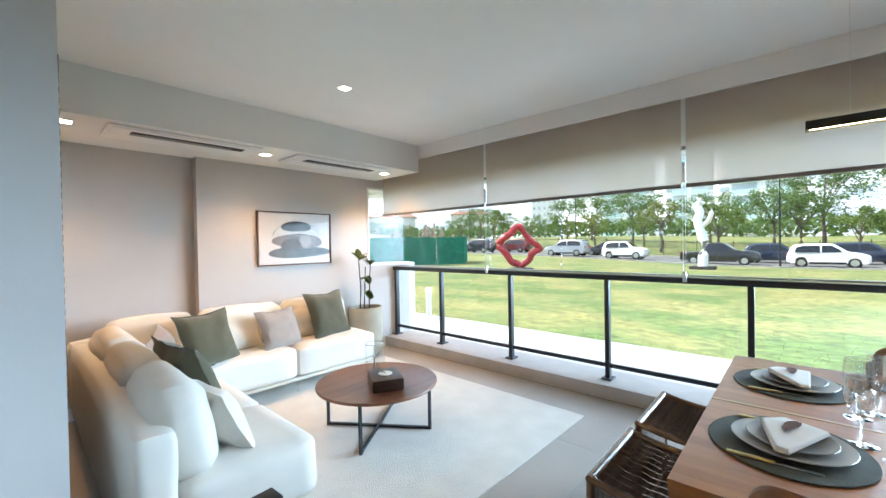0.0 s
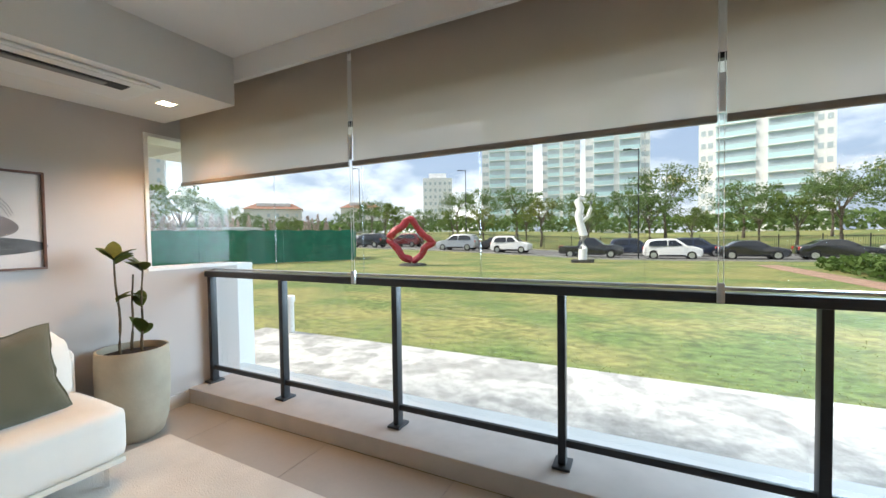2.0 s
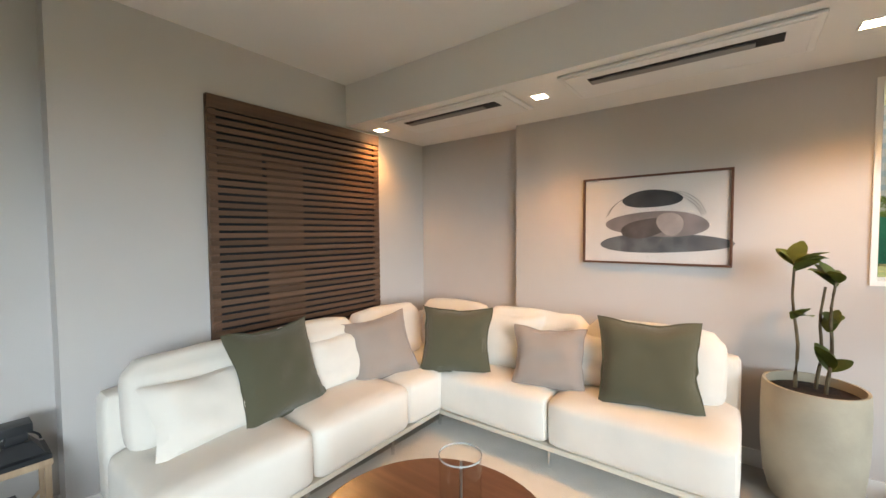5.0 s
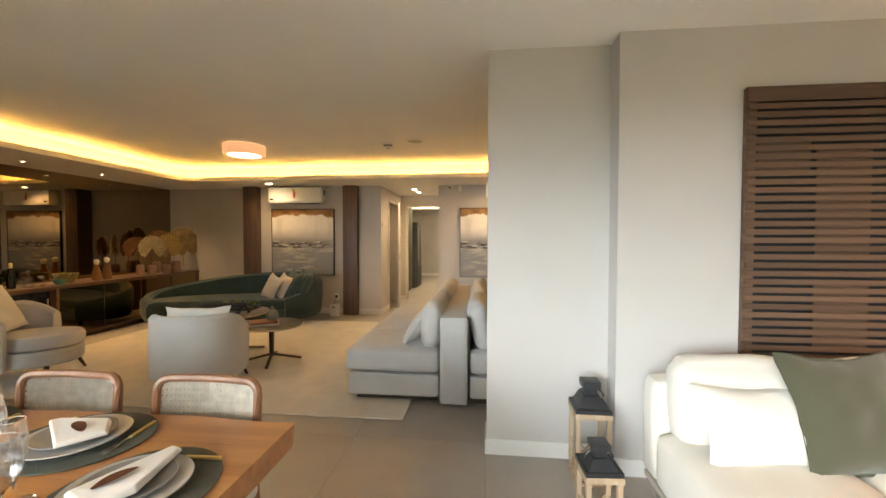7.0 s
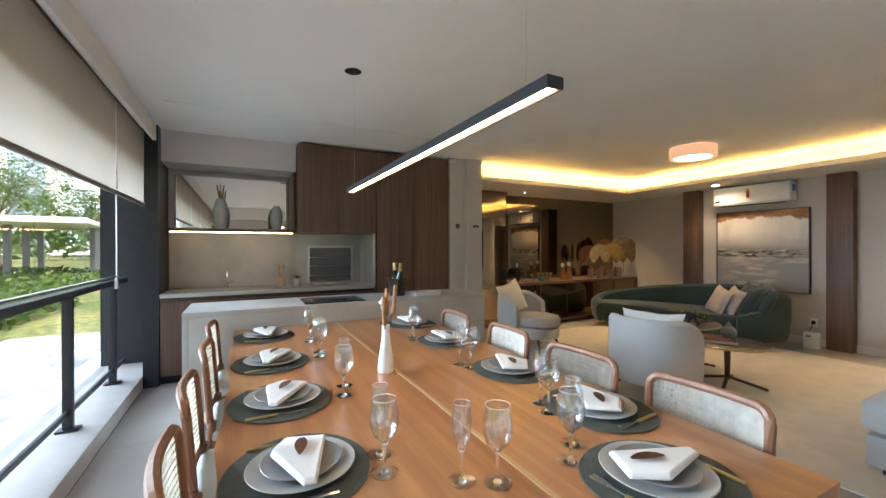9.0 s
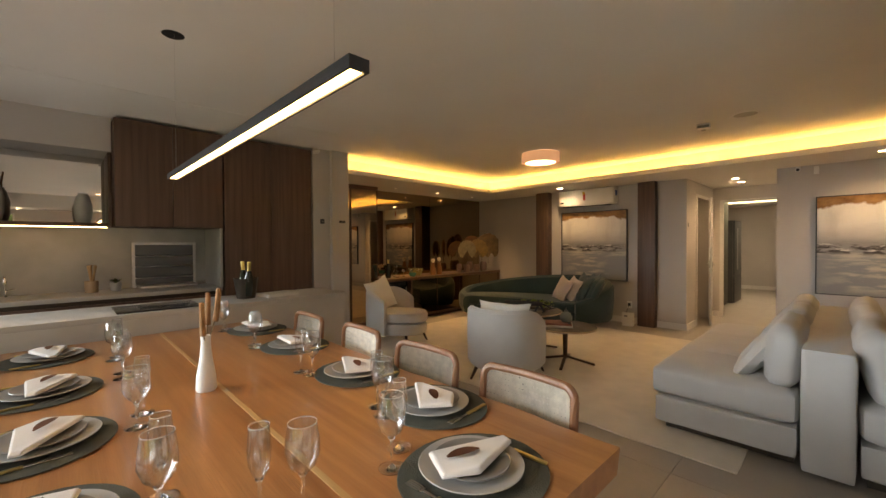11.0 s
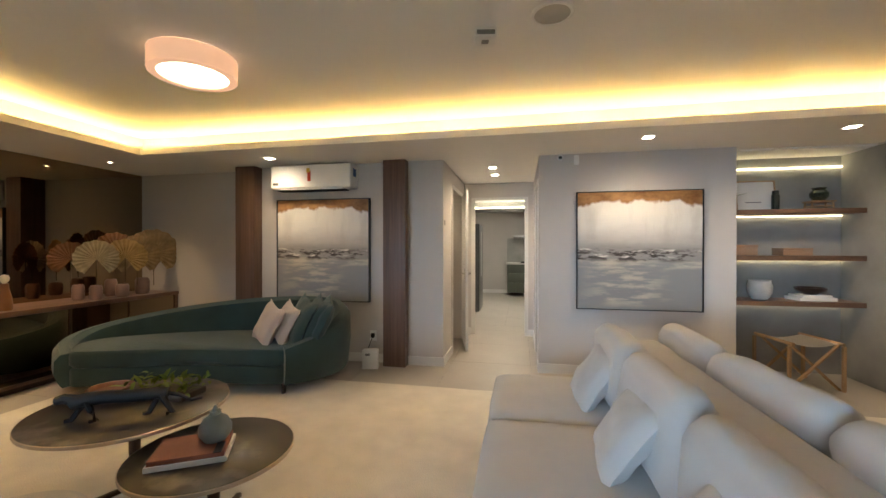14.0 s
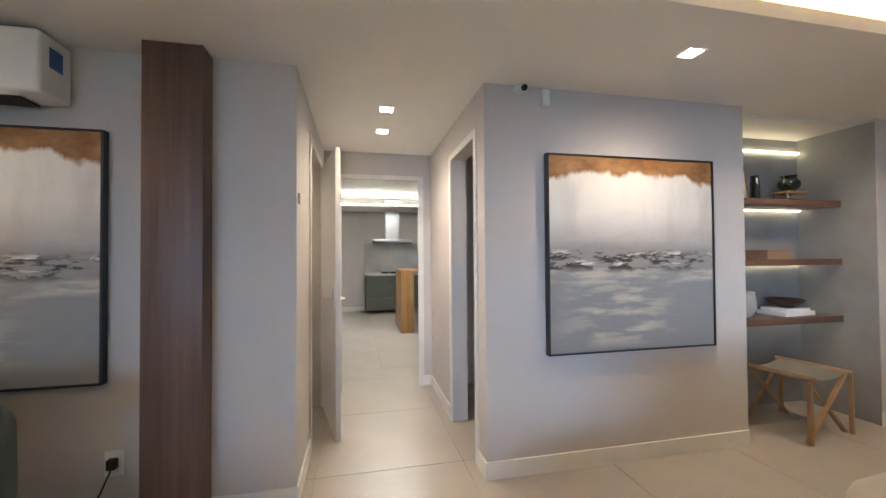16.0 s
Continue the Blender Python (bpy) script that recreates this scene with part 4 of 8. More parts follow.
# slatted wood screen
screen = thing("slatted_screen", 1.61, 3.033, 0.07, 0, "dark wooden slatted screen on the wall behind the sofa", "screen")
SW = 1.364
# Black sheet on the wall gives the slat gaps their darkness
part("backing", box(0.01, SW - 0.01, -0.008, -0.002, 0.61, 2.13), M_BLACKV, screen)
for x0 in (0.0, SW - 0.055):
    part("stile", box(x0, x0 + 0.055, -0.029, -0.002, 0.60, 2.14, 0.002), M_LOUVRE, screen)
part("top_board", box(0.0, SW, -0.041, -0.0295, 2.06, 2.14, 0.002), M_LOUVRE, screen)
slat_m = None
for k in range(32):
    z = 0.61 + 0.0455 * k
    if slat_m is None:
        slat_m = part("slat", box(0.004, SW - 0.004, -0.040, -0.0295, 0, 0.029, 0.0015, seg=1), M_LOUVRE, screen, at=pose(0, 0, z))
    else:
        share(slat_m, screen, pose(0, 0, z))
for x0, x1, z0, z1 in ((0.06, 0.33, 1.66, 1.84), (0.36, 0.63, 1.22, 1.80), (0.36, 0.63, 0.72, 1.08)):
    part("solid_board", box(x0, x1, -0.029, -0.0225, z0, z1), M_LOUVREL, screen)

# air vents in the soffit
for y0, y1 in ((1.65, 2.69), (0.25, 1.33)):
    ac = thing("ceiling_air_unit", 2.94, (y0 + y1) / 2, 2.24, 0, "white one-way ceiling air conditioner with open slot", "air conditioner", "terrace air units")
    L = (y1 - y0) / 2
    part("panel", boxes([(-0.21, 0.21, -L, L, -0.018, -0.001)], 0.012), M_WHITE, ac)
    part("rim", boxes([(-0.19, 0.19, -L + 0.03, L - 0.03, -0.024, -0.017)], 0.006), M_WHITE, ac)
    part("slot", boxes([(-0.125, -0.03, -L + 0.12, L - 0.14, -0.027, -0.0235)]), M_BLACKV, ac, "dark air slot")
    part("flap", boxes([(-0.105, -0.045, -L + 0.22, L - 0.15, -0.034, -0.0275)], 0.002), M_GREYP, ac)
    part("sensor", boxes([(-0.115, -0.05, L - 0.22, L - 0.15, -0.033, -0.0275)], 0.002), M_BLACKV, ac)


def downlight(x, y, z, s=0.05, warm=True):
    d = thing("downlight", x, y, z, 0, "small square recessed ceiling downlight", "lamp", "downlights")
    part("trim", boxes([(-s, s, -s, -s + 0.008, -0.006, -0.001), (-s, s, s - 0.008, s, -0.006, -0.001), (-s, -s + 0.008, -s + 0.008, s - 0.008, -0.006, -0.001), (s - 0.008, s, -s + 0.008, s - 0.008, -0.006, -0.001)]), M_WHITE, d)
    part("diffuser", box(-s + 0.008, s - 0.008, -s + 0.008, s - 0.008, -0.004, -0.001), M_SPOTGLOW, d)


for x, y in ((2.91, 2.90), (2.97, 1.53), (3.0, 0.08)):
    downlight(x, y, 2.24)
downlight(1.8, 1.43, CEIL, 0.04)
for x, y in ((0.3, 7.04), (1.83, 7.04), (-3.52, 7.13), (-1.15, 8.11), (-1.15, 8.6)):
    downlight(x, y, LOW)
for y in (4.95, 5.95, 6.95):
    downlight(-5.45, y, LOW, 0.022)
# Made-up fixture for the side room's added lamp, out of view
downlight(-2.4, 8.6, CEIL)

# corner sofa
sofa = thing("corner_sofa", 0, 0, 0, 0, "cream upholstered L-shaped sofa on slim metal legs", "sofa")
part("base_frame", boxes([(2.72, 3.44, 0.50, 2.16, 0.12, 0.15), (1.05, 3.44, 2.16, 2.86, 0.12, 0.15)], 0.006), M_CREAMMET, sofa, "cream metal base frame")
leg_m = None
for x, y in ((2.75, 0.58), (2.75, 1.37), (2.78, 2.2), (2.3, 2.2), (1.7, 2.2), (1.1, 2.2), (3.38, 0.56), (1.1, 2.8), (2.2, 2.8), (3.38, 2.8)):
    if leg_m is None:
        leg_m = part("leg", rod((0, 0, 0.0), (0, 0, 0.125), 0.011), M_CHROME, sofa, "slim chrome leg", at=pose(x, y, 0))
    else:
        share(leg_m, sofa, pose(x, y, 0))


def seat(x0, x1, y0, y1, z0, z1, r, puff, seed, name="seat_cushion"):
    return part(name, soft(x1 - x0, y1 - y0, z1 - z0, r, puff, seed=seed), M_CREAM, sofa, at=pose((x0 + x1) / 2, (y0 + y1) / 2, z0))


seat(2.70, 3.30, 0.49, 1.375, 0.15, 0.43, 0.05, 0.015, 1)
seat(2.70, 3.30, 1.38, 2.20, 0.15, 0.43, 0.05, 0.015, 2)
seat(2.40, 3.30, 2.13, 2.72, 0.152, 0.432, 0.05, 0.012, 3)
seat(1.72, 2.395, 2.13, 2.72, 0.15, 0.43, 0.05, 0.015, 4)
seat(1.04, 1.715, 2.13, 2.72, 0.15, 0.43, 0.05, 0.015, 5)
seat(3.28, 3.45, 0.49, 2.88, 0.15, 0.68, 0.05, 0.006, 6, "backrest")
seat(1.04, 3.28, 2.71, 2.88, 0.15, 0.68, 0.05, 0.006, 7, "backrest")
for i, (y0, y1) in enumerate(((0.56, 1.30), (1.31, 2.06), (2.07, 2.70))):
    part("back_cushion", soft(0.20, y1 - y0, 0.40, 0.08, 0.03, seed=10 + i, wob=0.012), M_CREAM, sofa, at=pose(3.20, (y0 + y1) / 2, 0.40, 0, 9, 0))
for i, (x0, x1) in enumerate(((1.10, 1.70), (1.71, 2.38), (2.39, 3.05))):
    part("back_cushion", soft(x1 - x0, 0.20, 0.40, 0.08, 0.03, seed=20 + i, wob=0.012), M_CREAM, sofa, at=pose((x0 + x1) / 2, 2.64, 0.40, -9, 0, 0))


def scatter(x, y, z, rx, rz, w, h, t, material, label, seed, fringe=0.0, group="sofa cushions", ry=0.0):
    c = part("cushion", pillow(w, h, t, seed=seed, fringe=fringe), material)
    c.matrix_world = pose(x, y, z, 0, 0, rz) @ pose(0, 0, 0, rx, ry, 0)
    return tagged(c, label, "cushion", group)


scatter(2.90, 0.88, 0.425, -20, -77, 0.47, 0.46, 0.15, M_OLIVE, "olive green linen cushion with frayed edge", 1.0, 0.012)
scatter(2.86, 1.43, 0.425, -22, -74, 0.41, 0.36, 0.13, M_TAUPE, "taupe cloth cushion on the sofa", 2.0, 0.006)
scatter(2.75, 2.05, 0.425, -22, -64, 0.45, 0.43, 0.15, M_OLIVE, "olive green linen cushion with frayed edge", 3.0, 0.012)
scatter(2.44, 2.36, 0.425, -24, -21, 0.42, 0.40, 0.14, M_TAUPE, "taupe cloth cushion on the sofa", 4.0, 0.006, ry=-7)
scatter(1.75, 2.41, 0.425, -22, 8, 0.47, 0.46, 0.15, M_OLIVE, "olive green linen cushion with frayed edge", 5.0, 0.012)
scatter(3.05, 1.17, 0.425, -18, -88, 0.46, 0.32, 0.14, M_CREAM, "small cream lumbar cushion", 6.0)
scatter(3.02, 1.80, 0.425, -18, -84, 0.46, 0.38, 0.14, M_CREAM, "small cream lumbar cushion", 7.0)
scatter(2.15, 2.49, 0.425, -20, -4, 0.50, 0.32, 0.14, M_CREAM, "small cream lumbar cushion", 8.0)
scatter(1.40, 2.43, 0.425, -26, 6, 0.50, 0.32, 0.14, M_CREAM, "small cream lumbar cushion", 9.0)

# rug and coffee table
rug = part("rug", soft(2.55, 2.15, 0.012, 0.005, 0.0, cuts=20, wob=0.003), M_RUGW)
rug.matrix_world = pose(1.815, 1.205, 0.001, 0, 0, -1.5)
tagged(rug, "off-white woven rug under the coffee table", "rug")

table = thing("coffee_table", 1.60, 1.33, 0.012, 0, "round brown wooden coffee table on black metal frame", "table")
part("tabletop", lathe([(0, 0.325), (0.42, 0.325), (0.44, 0.334), (0.445, 0.345), (0.44, 0.353), (0.427, 0.352), (0.412, 0.347), (0, 0.347)], 56), M_COFFEE, table, "reddish brown wooden top")
for a in (35, 125):
    bm = bmesh.new()
    c, s = math.cos(radians(a)) * 0.39, math.sin(radians(a)) * 0.39
    bar((-c, -s, 0.012), (c, s, 0.012), 0.018, 0.018, bm)
    bar((-c, -s, 0.0), (-c, -s, 0.325), 0.018, 0.018, bm)
    bar((c, s, 0.0), (c, s, 0.325), 0.018, 0.018, bm)
    bar((-c, -s, 0.316), (c, s, 0.316), 0.016, 0.014, bm)
    part("leg_frame", bm, M_BLACK, table)

gram = thing("wooden_box", 1.47, 1.36, 0.362, -30, "dark wooden box with white round dial on the coffee table", "box")
part("body", box(-0.14, 0.14, -0.11, 0.11, 0.0, 0.085, 0.014), M_DARKBOX, gram)
part("dial", lathe([(0, 0.086), (0.05, 0.086), (0.05, 0.09), (0, 0.091)], 28), M_PAPER, gram, "white round dial")
part("needle", rod((0, 0, 0.092), (0.02, 0.03, 0.1), 0.003), M_BLACK, gram)
part("plaque", box(0.05, 0.09, -0.113, -0.109, 0.05, 0.06), M_STEEL, gram)
vase = thing("glass_cylinder", 1.70, 1.27, 0.361, 0, "clear glass hurricane cylinder with candle rod", "vase")
g = part("glass_body", lathe([(0.0, 0.0), (0.075, 0.0), (0.075, 0.25), (0.073, 0.25), (0.073, 0.004), (0.0, 0.004)], 32), M_GLASS, vase)
part("stick", rod((0.005, 0, 0.005), (0.012, 0.005, 0.22), 0.005), M_STEEL, vase)
# Whitish ring paints the highlight along the cylinder's rim
part("rim", lathe([(0.073, 0.247), (0.0765, 0.247), (0.0765, 0.252), (0.073, 0.252), (0.073, 0.247)], 32), M_RIMGLINT, vase)

# planter
pot = thing("plant_pot", 3.27, 0.20, 0, 0, "tall beige clay pot with bare-stemmed leafy plant", "plant")
part("pot", lathe([(0, 0.0), (0.13, 0.0), (0.165, 0.03), (0.19, 0.12), (0.205, 0.30), (0.207, 0.50), (0.203, 0.60), (0.20, 0.61), (0.188, 0.61), (0.185, 0.56), (0, 0.56)], 40), M_POT, pot)
part("soil", lathe([(0, 0.555), (0.186, 0.563), (0.1, 0.575), (0, 0.58)], 24), M_SOIL, pot)


def leaf(L, wd, bend=0.25, n=6):
    """One cupped leaf along +x."""
    bm = bmesh.new()
    rows = []
    for i in range(n + 1):
        u = i / n
        hw = wd / 2 * math.sin(math.pi * min(0.98, u * 0.92 + 0.06)) ** 0.7
        z = -bend * L * u * u
        rows.append([bm.verts.new((u * L, s * hw, z + abs(s) * 0.25 * hw)) for s in (-1, 0, 1)])
    for a, b in zip(rows, rows[1:]):
        for k in range(2):
            bm.faces.new((a[k], a[k + 1], b[k + 1], b[k]))
    bmesh.ops.solidify(bm, geom=bm.faces[:], thickness=0.0012)
    return bm


random.seed(4)
leaf_m = None
for sx, sy, hgt, nl, low in ((0.0, 0.06, 1.22, 7, 0), (0.04, -0.02, 1.10, 0, 0), (-0.02, -0.05, 1.16, 6, 1)):
    pts = [(sx + 0.015 * math.sin(k * 0.8 + sy * 9), sy + (0.03 if sy > 0 else -0.01) * k / 8 + 0.008 * math.cos(k * 1.1), 0.56 + (hgt - 0.56) * k / 8) for k in range(9)]
    part("stem", tube(pts, 0.009, 7, taper=0.6), M_STEM, pot)
    tips = [(pts[-1], nl), (pts[5], 2 if nl else 0)] + ([(pts[2], 3)] if low else [])
    for tip, cnt in tips:
        for k in range(cnt):
            m = Matrix.Translation(Vector(tip) - Vector((0, 0, random.uniform(0, 0.05)))) @ pose(0, 0, 0, random.uniform(-30, 30), random.uniform(-75, -20), random.uniform(0, 360))
            if leaf_m is None:
                leaf_m = part("leaf", leaf(0.12, 0.075), M_LEAF, pot, at=m)
            else:
                share(leaf_m, pot, m @ Matrix.Scale(random.uniform(0.8, 1.2), 4))


# lanterns
def lantern(x, y, rz, s, hgt, candle=True):
    l = thing("lantern", x, y, 0, rz, "wooden lantern with black metal cap and candle", "lantern", "lanterns by the sofa")
    w = s / 2
    body = hgt * 0.66
    for cx in (-1, 1):
        for cy in (-1, 1):
            part("post", box(cx * w - 0.011 * (cx + 1), cx * w - 0.011 * (cx - 1), cy * w - 0.011 * (cy + 1), cy * w - 0.011 * (cy - 1), 0.02, body), M_LANTW, l)
    part("bottom_board", box(-w - 0.008, w + 0.008, -w - 0.008, w + 0.008, 0, 0.022, 0.003), M_LANTW, l)
    part("top_board", box(-w - 0.006, w + 0.006, -w - 0.006, w + 0.006, body, body + 0.03, 0.003), M_LANTW, l)
    for face in range(4):
        bm = bmesh.new()
        bar((-w + 0.02, -w + 0.008, 0.03), (w - 0.02, -w + 0.008, body * 0.52), 0.010, 0.010, bm)
        bar((w - 0.02, -w + 0.0085, 0.03), (-w + 0.02, -w + 0.0085, body * 0.52), 0.010, 0.010, bm)
        part("cross_brace", bm, M_LANTW, l, at=pose(0, 0, 0, 0, 0, face * 90))
    bm = lathe([(w * 1.48, body + 0.03), (w * 1.46, body + 0.05), (w * 1.2, body + hgt * 0.10), (w * 0.72, body + hgt * 0.19), (w * 0.66, body + hgt * 0.20), (0, body + hgt * 0.20)], 4)
    bmesh.ops.rotate(bm, verts=bm.verts[:], cent=(0, 0, 0), matrix=Matrix.Rotation(radians(45), 3, "Z"))
    part("roof", bm, M_BLACK, l, "black metal cap", smooth=False)
    part("chimney", boxes([(-w * 0.36, w * 0.36, -w * 0.36, w * 0.36, body + hgt * 0.19, body + hgt * 0.27), (-w * 0.52, w * 0.52, -w * 0.52, w * 0.52, body + hgt * 0.27, hgt)], 0.003), M_BLACK, l)
    part("handle", tube([(w * 0.8 * math.cos(a), 0, body + hgt * 0.17 + w * 0.55 * math.sin(a)) for a in [math.pi * k / 14 for k in range(15)]], 0.005, 6), M_BLACK, l)
    if candle:
        part("candle", lathe([(0, 0.022), (0.038, 0.022), (0.038, 0.12), (0.03, 0.122), (0, 0.118)], 20), M_CANDLE, l)


lantern(0.80, 3.0, 0, 0.19, 0.57)
lantern(0.72, 2.53, 4, 0.16, 0.45)


# wicker stools at the table end
def wicker_stool(x, y, rz):
    st = thing("wicker_stool", x, y, 0, rz, "brown woven wicker stool with bamboo frame", "stool", "stools at the table end")
    w, d = 0.25, 0.24
    prof = [(-w + 2 * w * i / 12, 0.445 + 0.032 * (abs(2 * i / 12 - 1)) ** 2) for i in range(13)]
    n = 22
    strand = None
    for k in range(n):
        y0, y1 = -d + 2 * d * k / n + 0.0015, -d + 2 * d * (k + 1) / n - 0.0015
        if strand is None:
            hw = (y1 - y0) / 2
            bm = bmesh.new()
            top = [[bm.verts.new((px, yy, pz + dz + 0.0025 * (1 if q % 2 else -1))) for yy, dz in ((-hw, -0.004), (0, 0.003), (hw, -0.004))] for q, (px, pz) in enumerate(prof)]
            for a, b in zip(top, top[1:]):
                for q in range(2):
                    bm.faces.new((a[q], a[q + 1], b[q + 1], b[q]))
            bmesh.ops.solidify(bm, geom=bm.faces[:], thickness=0.006)
            strand = part("woven_strand", bm, M_WICKER, st, "brown woven seat strand", at=pose(0, (y0 + y1) / 2, 0))
        else:
            share(strand, st, pose(0, (y0 + y1) / 2, 0.002 * (k % 2)))
    for yy in (-d, d):
        part("bamboo_rail", tube([(px, yy, pz + 0.004) for px, pz in prof], 0.015, 8), M_BAMBOO, st)
    for xx in (-w, w):
        part("bamboo_rail", rod((xx, -d - 0.01, 0.48), (xx, d + 0.01, 0.48), 0.016), M_BAMBOO, st)
        for yy in (-d, d):
            part("leg", rod((xx, yy, 0), (xx, yy, 0.47), 0.016), M_BAMBOO, st)
        part("side_weave", box(xx - 0.006, xx + 0.006, -d + 0.01, d - 0.01, 0.12, 0.46), M_WICKER, st)
    for yy in (-d, d):
        part("stretcher", rod((-w, yy, 0.12), (w, yy, 0.12), 0.012), M_BAMBOO, st)


wicker_stool(-0.40, 0.87, 0)
wicker_stool(-0.40, 1.46, 0)

# ---------------------------------------------------------------- dining
dining = thing("dining_table", -1.92, 1.245, 0, 0, "long solid honey-brown wooden dining table", "table")
TX, TY = 1.45, 0.745


def plank(y0, y1, wavy):
    bm = bmesh.new()
    n = 48
    top, bot = [], []
    for i in range(n + 1):
        x = -TX + 2 * TX * i / n
        dy0 = 0.008 * math.sin(i * 0.35) + 0.005 * math.sin(i * 0.9 + 1) if wavy < 0 else 0
        dy1 = 0.008 * math.sin(i * 0.3 + 2) + 0.005 * math.sin(i * 0.8) if wavy > 0 else 0
        top.append([bm.verts.new((x, y, 0.735)) for y in (y0 + dy0 + 0.008, y1 + dy1 - 0.008 if wavy > 0 else y1)])
        bot.append([bm.verts.new((x, y, 0.66)) for y in (y0 + dy0 + (0.03 if wavy < 0 else 0), y1 + dy1 - (0.03 if wavy > 0 else 0))])
    for i in range(n):
        bm.faces.new((top[i][0], top[i][1], top[i + 1][1], top[i + 1][0]))
        bm.faces.new((bot[i][0], bot[i + 1][0], bot[i + 1][1], bot[i][1]))
        bm.faces.new((top[i][0], top[i + 1][0], bot[i + 1][0], bot[i][0]))
        bm.faces.new((top[i][1], bot[i][1], bot[i + 1][1], top[i + 1][1]))
    bm.faces.new((top[0][0], bot[0][0], bot[0][1], top[0][1]))
    bm.faces.new((top[n][0], top[n][1], bot[n][1], bot[n][0]))
    return bm


part("plank", plank(-TY, 0.02, -1), M_TABLE, dining)
part("plank", plank(0.0225, TY, 1), M_TABLE, dining)
part("sapwood_seam", box(-TX + 0.002, TX - 0.002, 0.012, 0.030, 0.70, 0.7365), M_SAPWOOD, dining, "pale sapwood seam along the middle")
for lx in (-1.25, 1.22):
    part("leg", boxes([(lx - 0.05, lx + 0.05, -0.52, -0.42, 0, 0.66), (lx - 0.05, lx + 0.05, 0.42, 0.52, 0, 0.66)], 0.006), M_TABLE, dining)
    part("apron", box(lx - 0.03, lx + 0.03, -0.42, 0.42, 0.56, 0.66), M_TABLE, dining)


def dining_chair(x, y, rz):
    c = thing("dining_chair", x, y, 0, rz, "brown wooden dining chair with woven cane back", "chair", "chairs round the table")
    part("seat", soft(0.45, 0.44, 0.06, 0.025, 0.012), M_IVORY, c, "pale padded seat", at=pose(0, 0, 0.42))
    part("seat_frame", box(-0.22, 0.22, -0.205, 0.215, 0.385, 0.425, 0.006), M_MIDWOOD, c)

    def bow(px, pz):
        """Backrest surface: hollowed for the sitter and leaning out towards the top."""
        return -0.205 - 0.075 * (pz - 0.45) - 0.028 * (1 - (px / 0.22) ** 2)

    for sx in (-0.20, 0.20):
        part("leg", rod((sx, 0.20, 0.0), (sx * 0.97, 0.19, 0.40), 0.014, 0.02), M_MIDWOOD, c)
        part("leg", rod((sx, -0.25, 0.0), (sx * 1.02, -0.205, 0.52), 0.014, 0.019), M_MIDWOOD, c)
    hw, z0, z1, rr = 0.208, 0.50, 0.836, 0.045
    loop_ = []
    for cx, cz, a0 in ((hw - rr, z1 - rr, 0), (-hw + rr, z1 - rr, 90), (-hw + rr, z0 + rr, 180), (hw - rr, z0 + rr, 270)):
        for k in range(6):
            a = radians(a0 + 18 * k)
            loop_.append((cx + rr * math.cos(a), cz + rr * math.sin(a)))
        nx = {0: (-1, 0), 90: (0, -1), 180: (1, 0), 270: (0, 1)}[a0]
        for k in range(1, 5):
            loop_.append((loop_[-1][0] + nx[0] * (2 * hw - 2 * rr) / 5 if nx[0] else loop_[-1][0], loop_[-1][1] + nx[1] * (z1 - z0 - 2 * rr) / 5 if nx[1] else loop_[-1][1]))
    loop_.append(loop_[0])
    part("backrest", tube([(px, bow(px, pz), pz) for px, pz in loop_], 0.0165, 8), M_MIDWOOD, c)
    cane = bmesh.new()

    def strip(pts, wx, wz, off):
        prev = None
        for px, pz in pts:
            cur = [cane.verts.new((px + sx_ * wx, bow(px, pz) + off, pz + sx_ * wz)) for sx_ in (-1, 1)]
            if prev:
                cane.faces.new((prev[0], prev[1], cur[1], cur[0]))
            prev = cur

    xs_ = [-0.198 + 0.396 * k / 12 for k in range(13)]
    for k in range(15):
        strip([(px, 0.512 + 0.312 * k / 14) for px in xs_], 0.0, 0.0086, 0.0)
    for k in range(25):
        px = -0.196 + 0.392 * k / 24
        strip([(px, 0.512), (px, 0.824)], 0.0064, 0.0, 0.002)
    bmesh.ops.solidify(cane, geom=cane.faces[:], thickness=0.0016)
    part("cane_panel", cane, M_CANE, c, "woven natural cane panel", smooth=False)["kind"] = "stuff"
    return c


first = dining_chair(-0.87, 1.835, 180)
for cx in (-1.44, -2.08, -2.72):
    copy_thing(first, pose(cx, 1.835 + 0.015 * math.sin(cx * 5), 0, 0, 0, 180 + 3 * math.sin(cx * 7)))
for cx in (-1.22, -1.80, -2.42, -3.06):
    copy_thing(first, pose(cx, 0.64 + 0.02 * math.sin(cx * 5), 0, 0, 0, 3 * math.sin(cx * 9)))


def lobed(rx, ry, prof, seg=40):
    bm = lathe(prof, seg)
    bmesh.ops.scale(bm, verts=bm.verts[:], vec=(rx, ry, 1))
    return bm


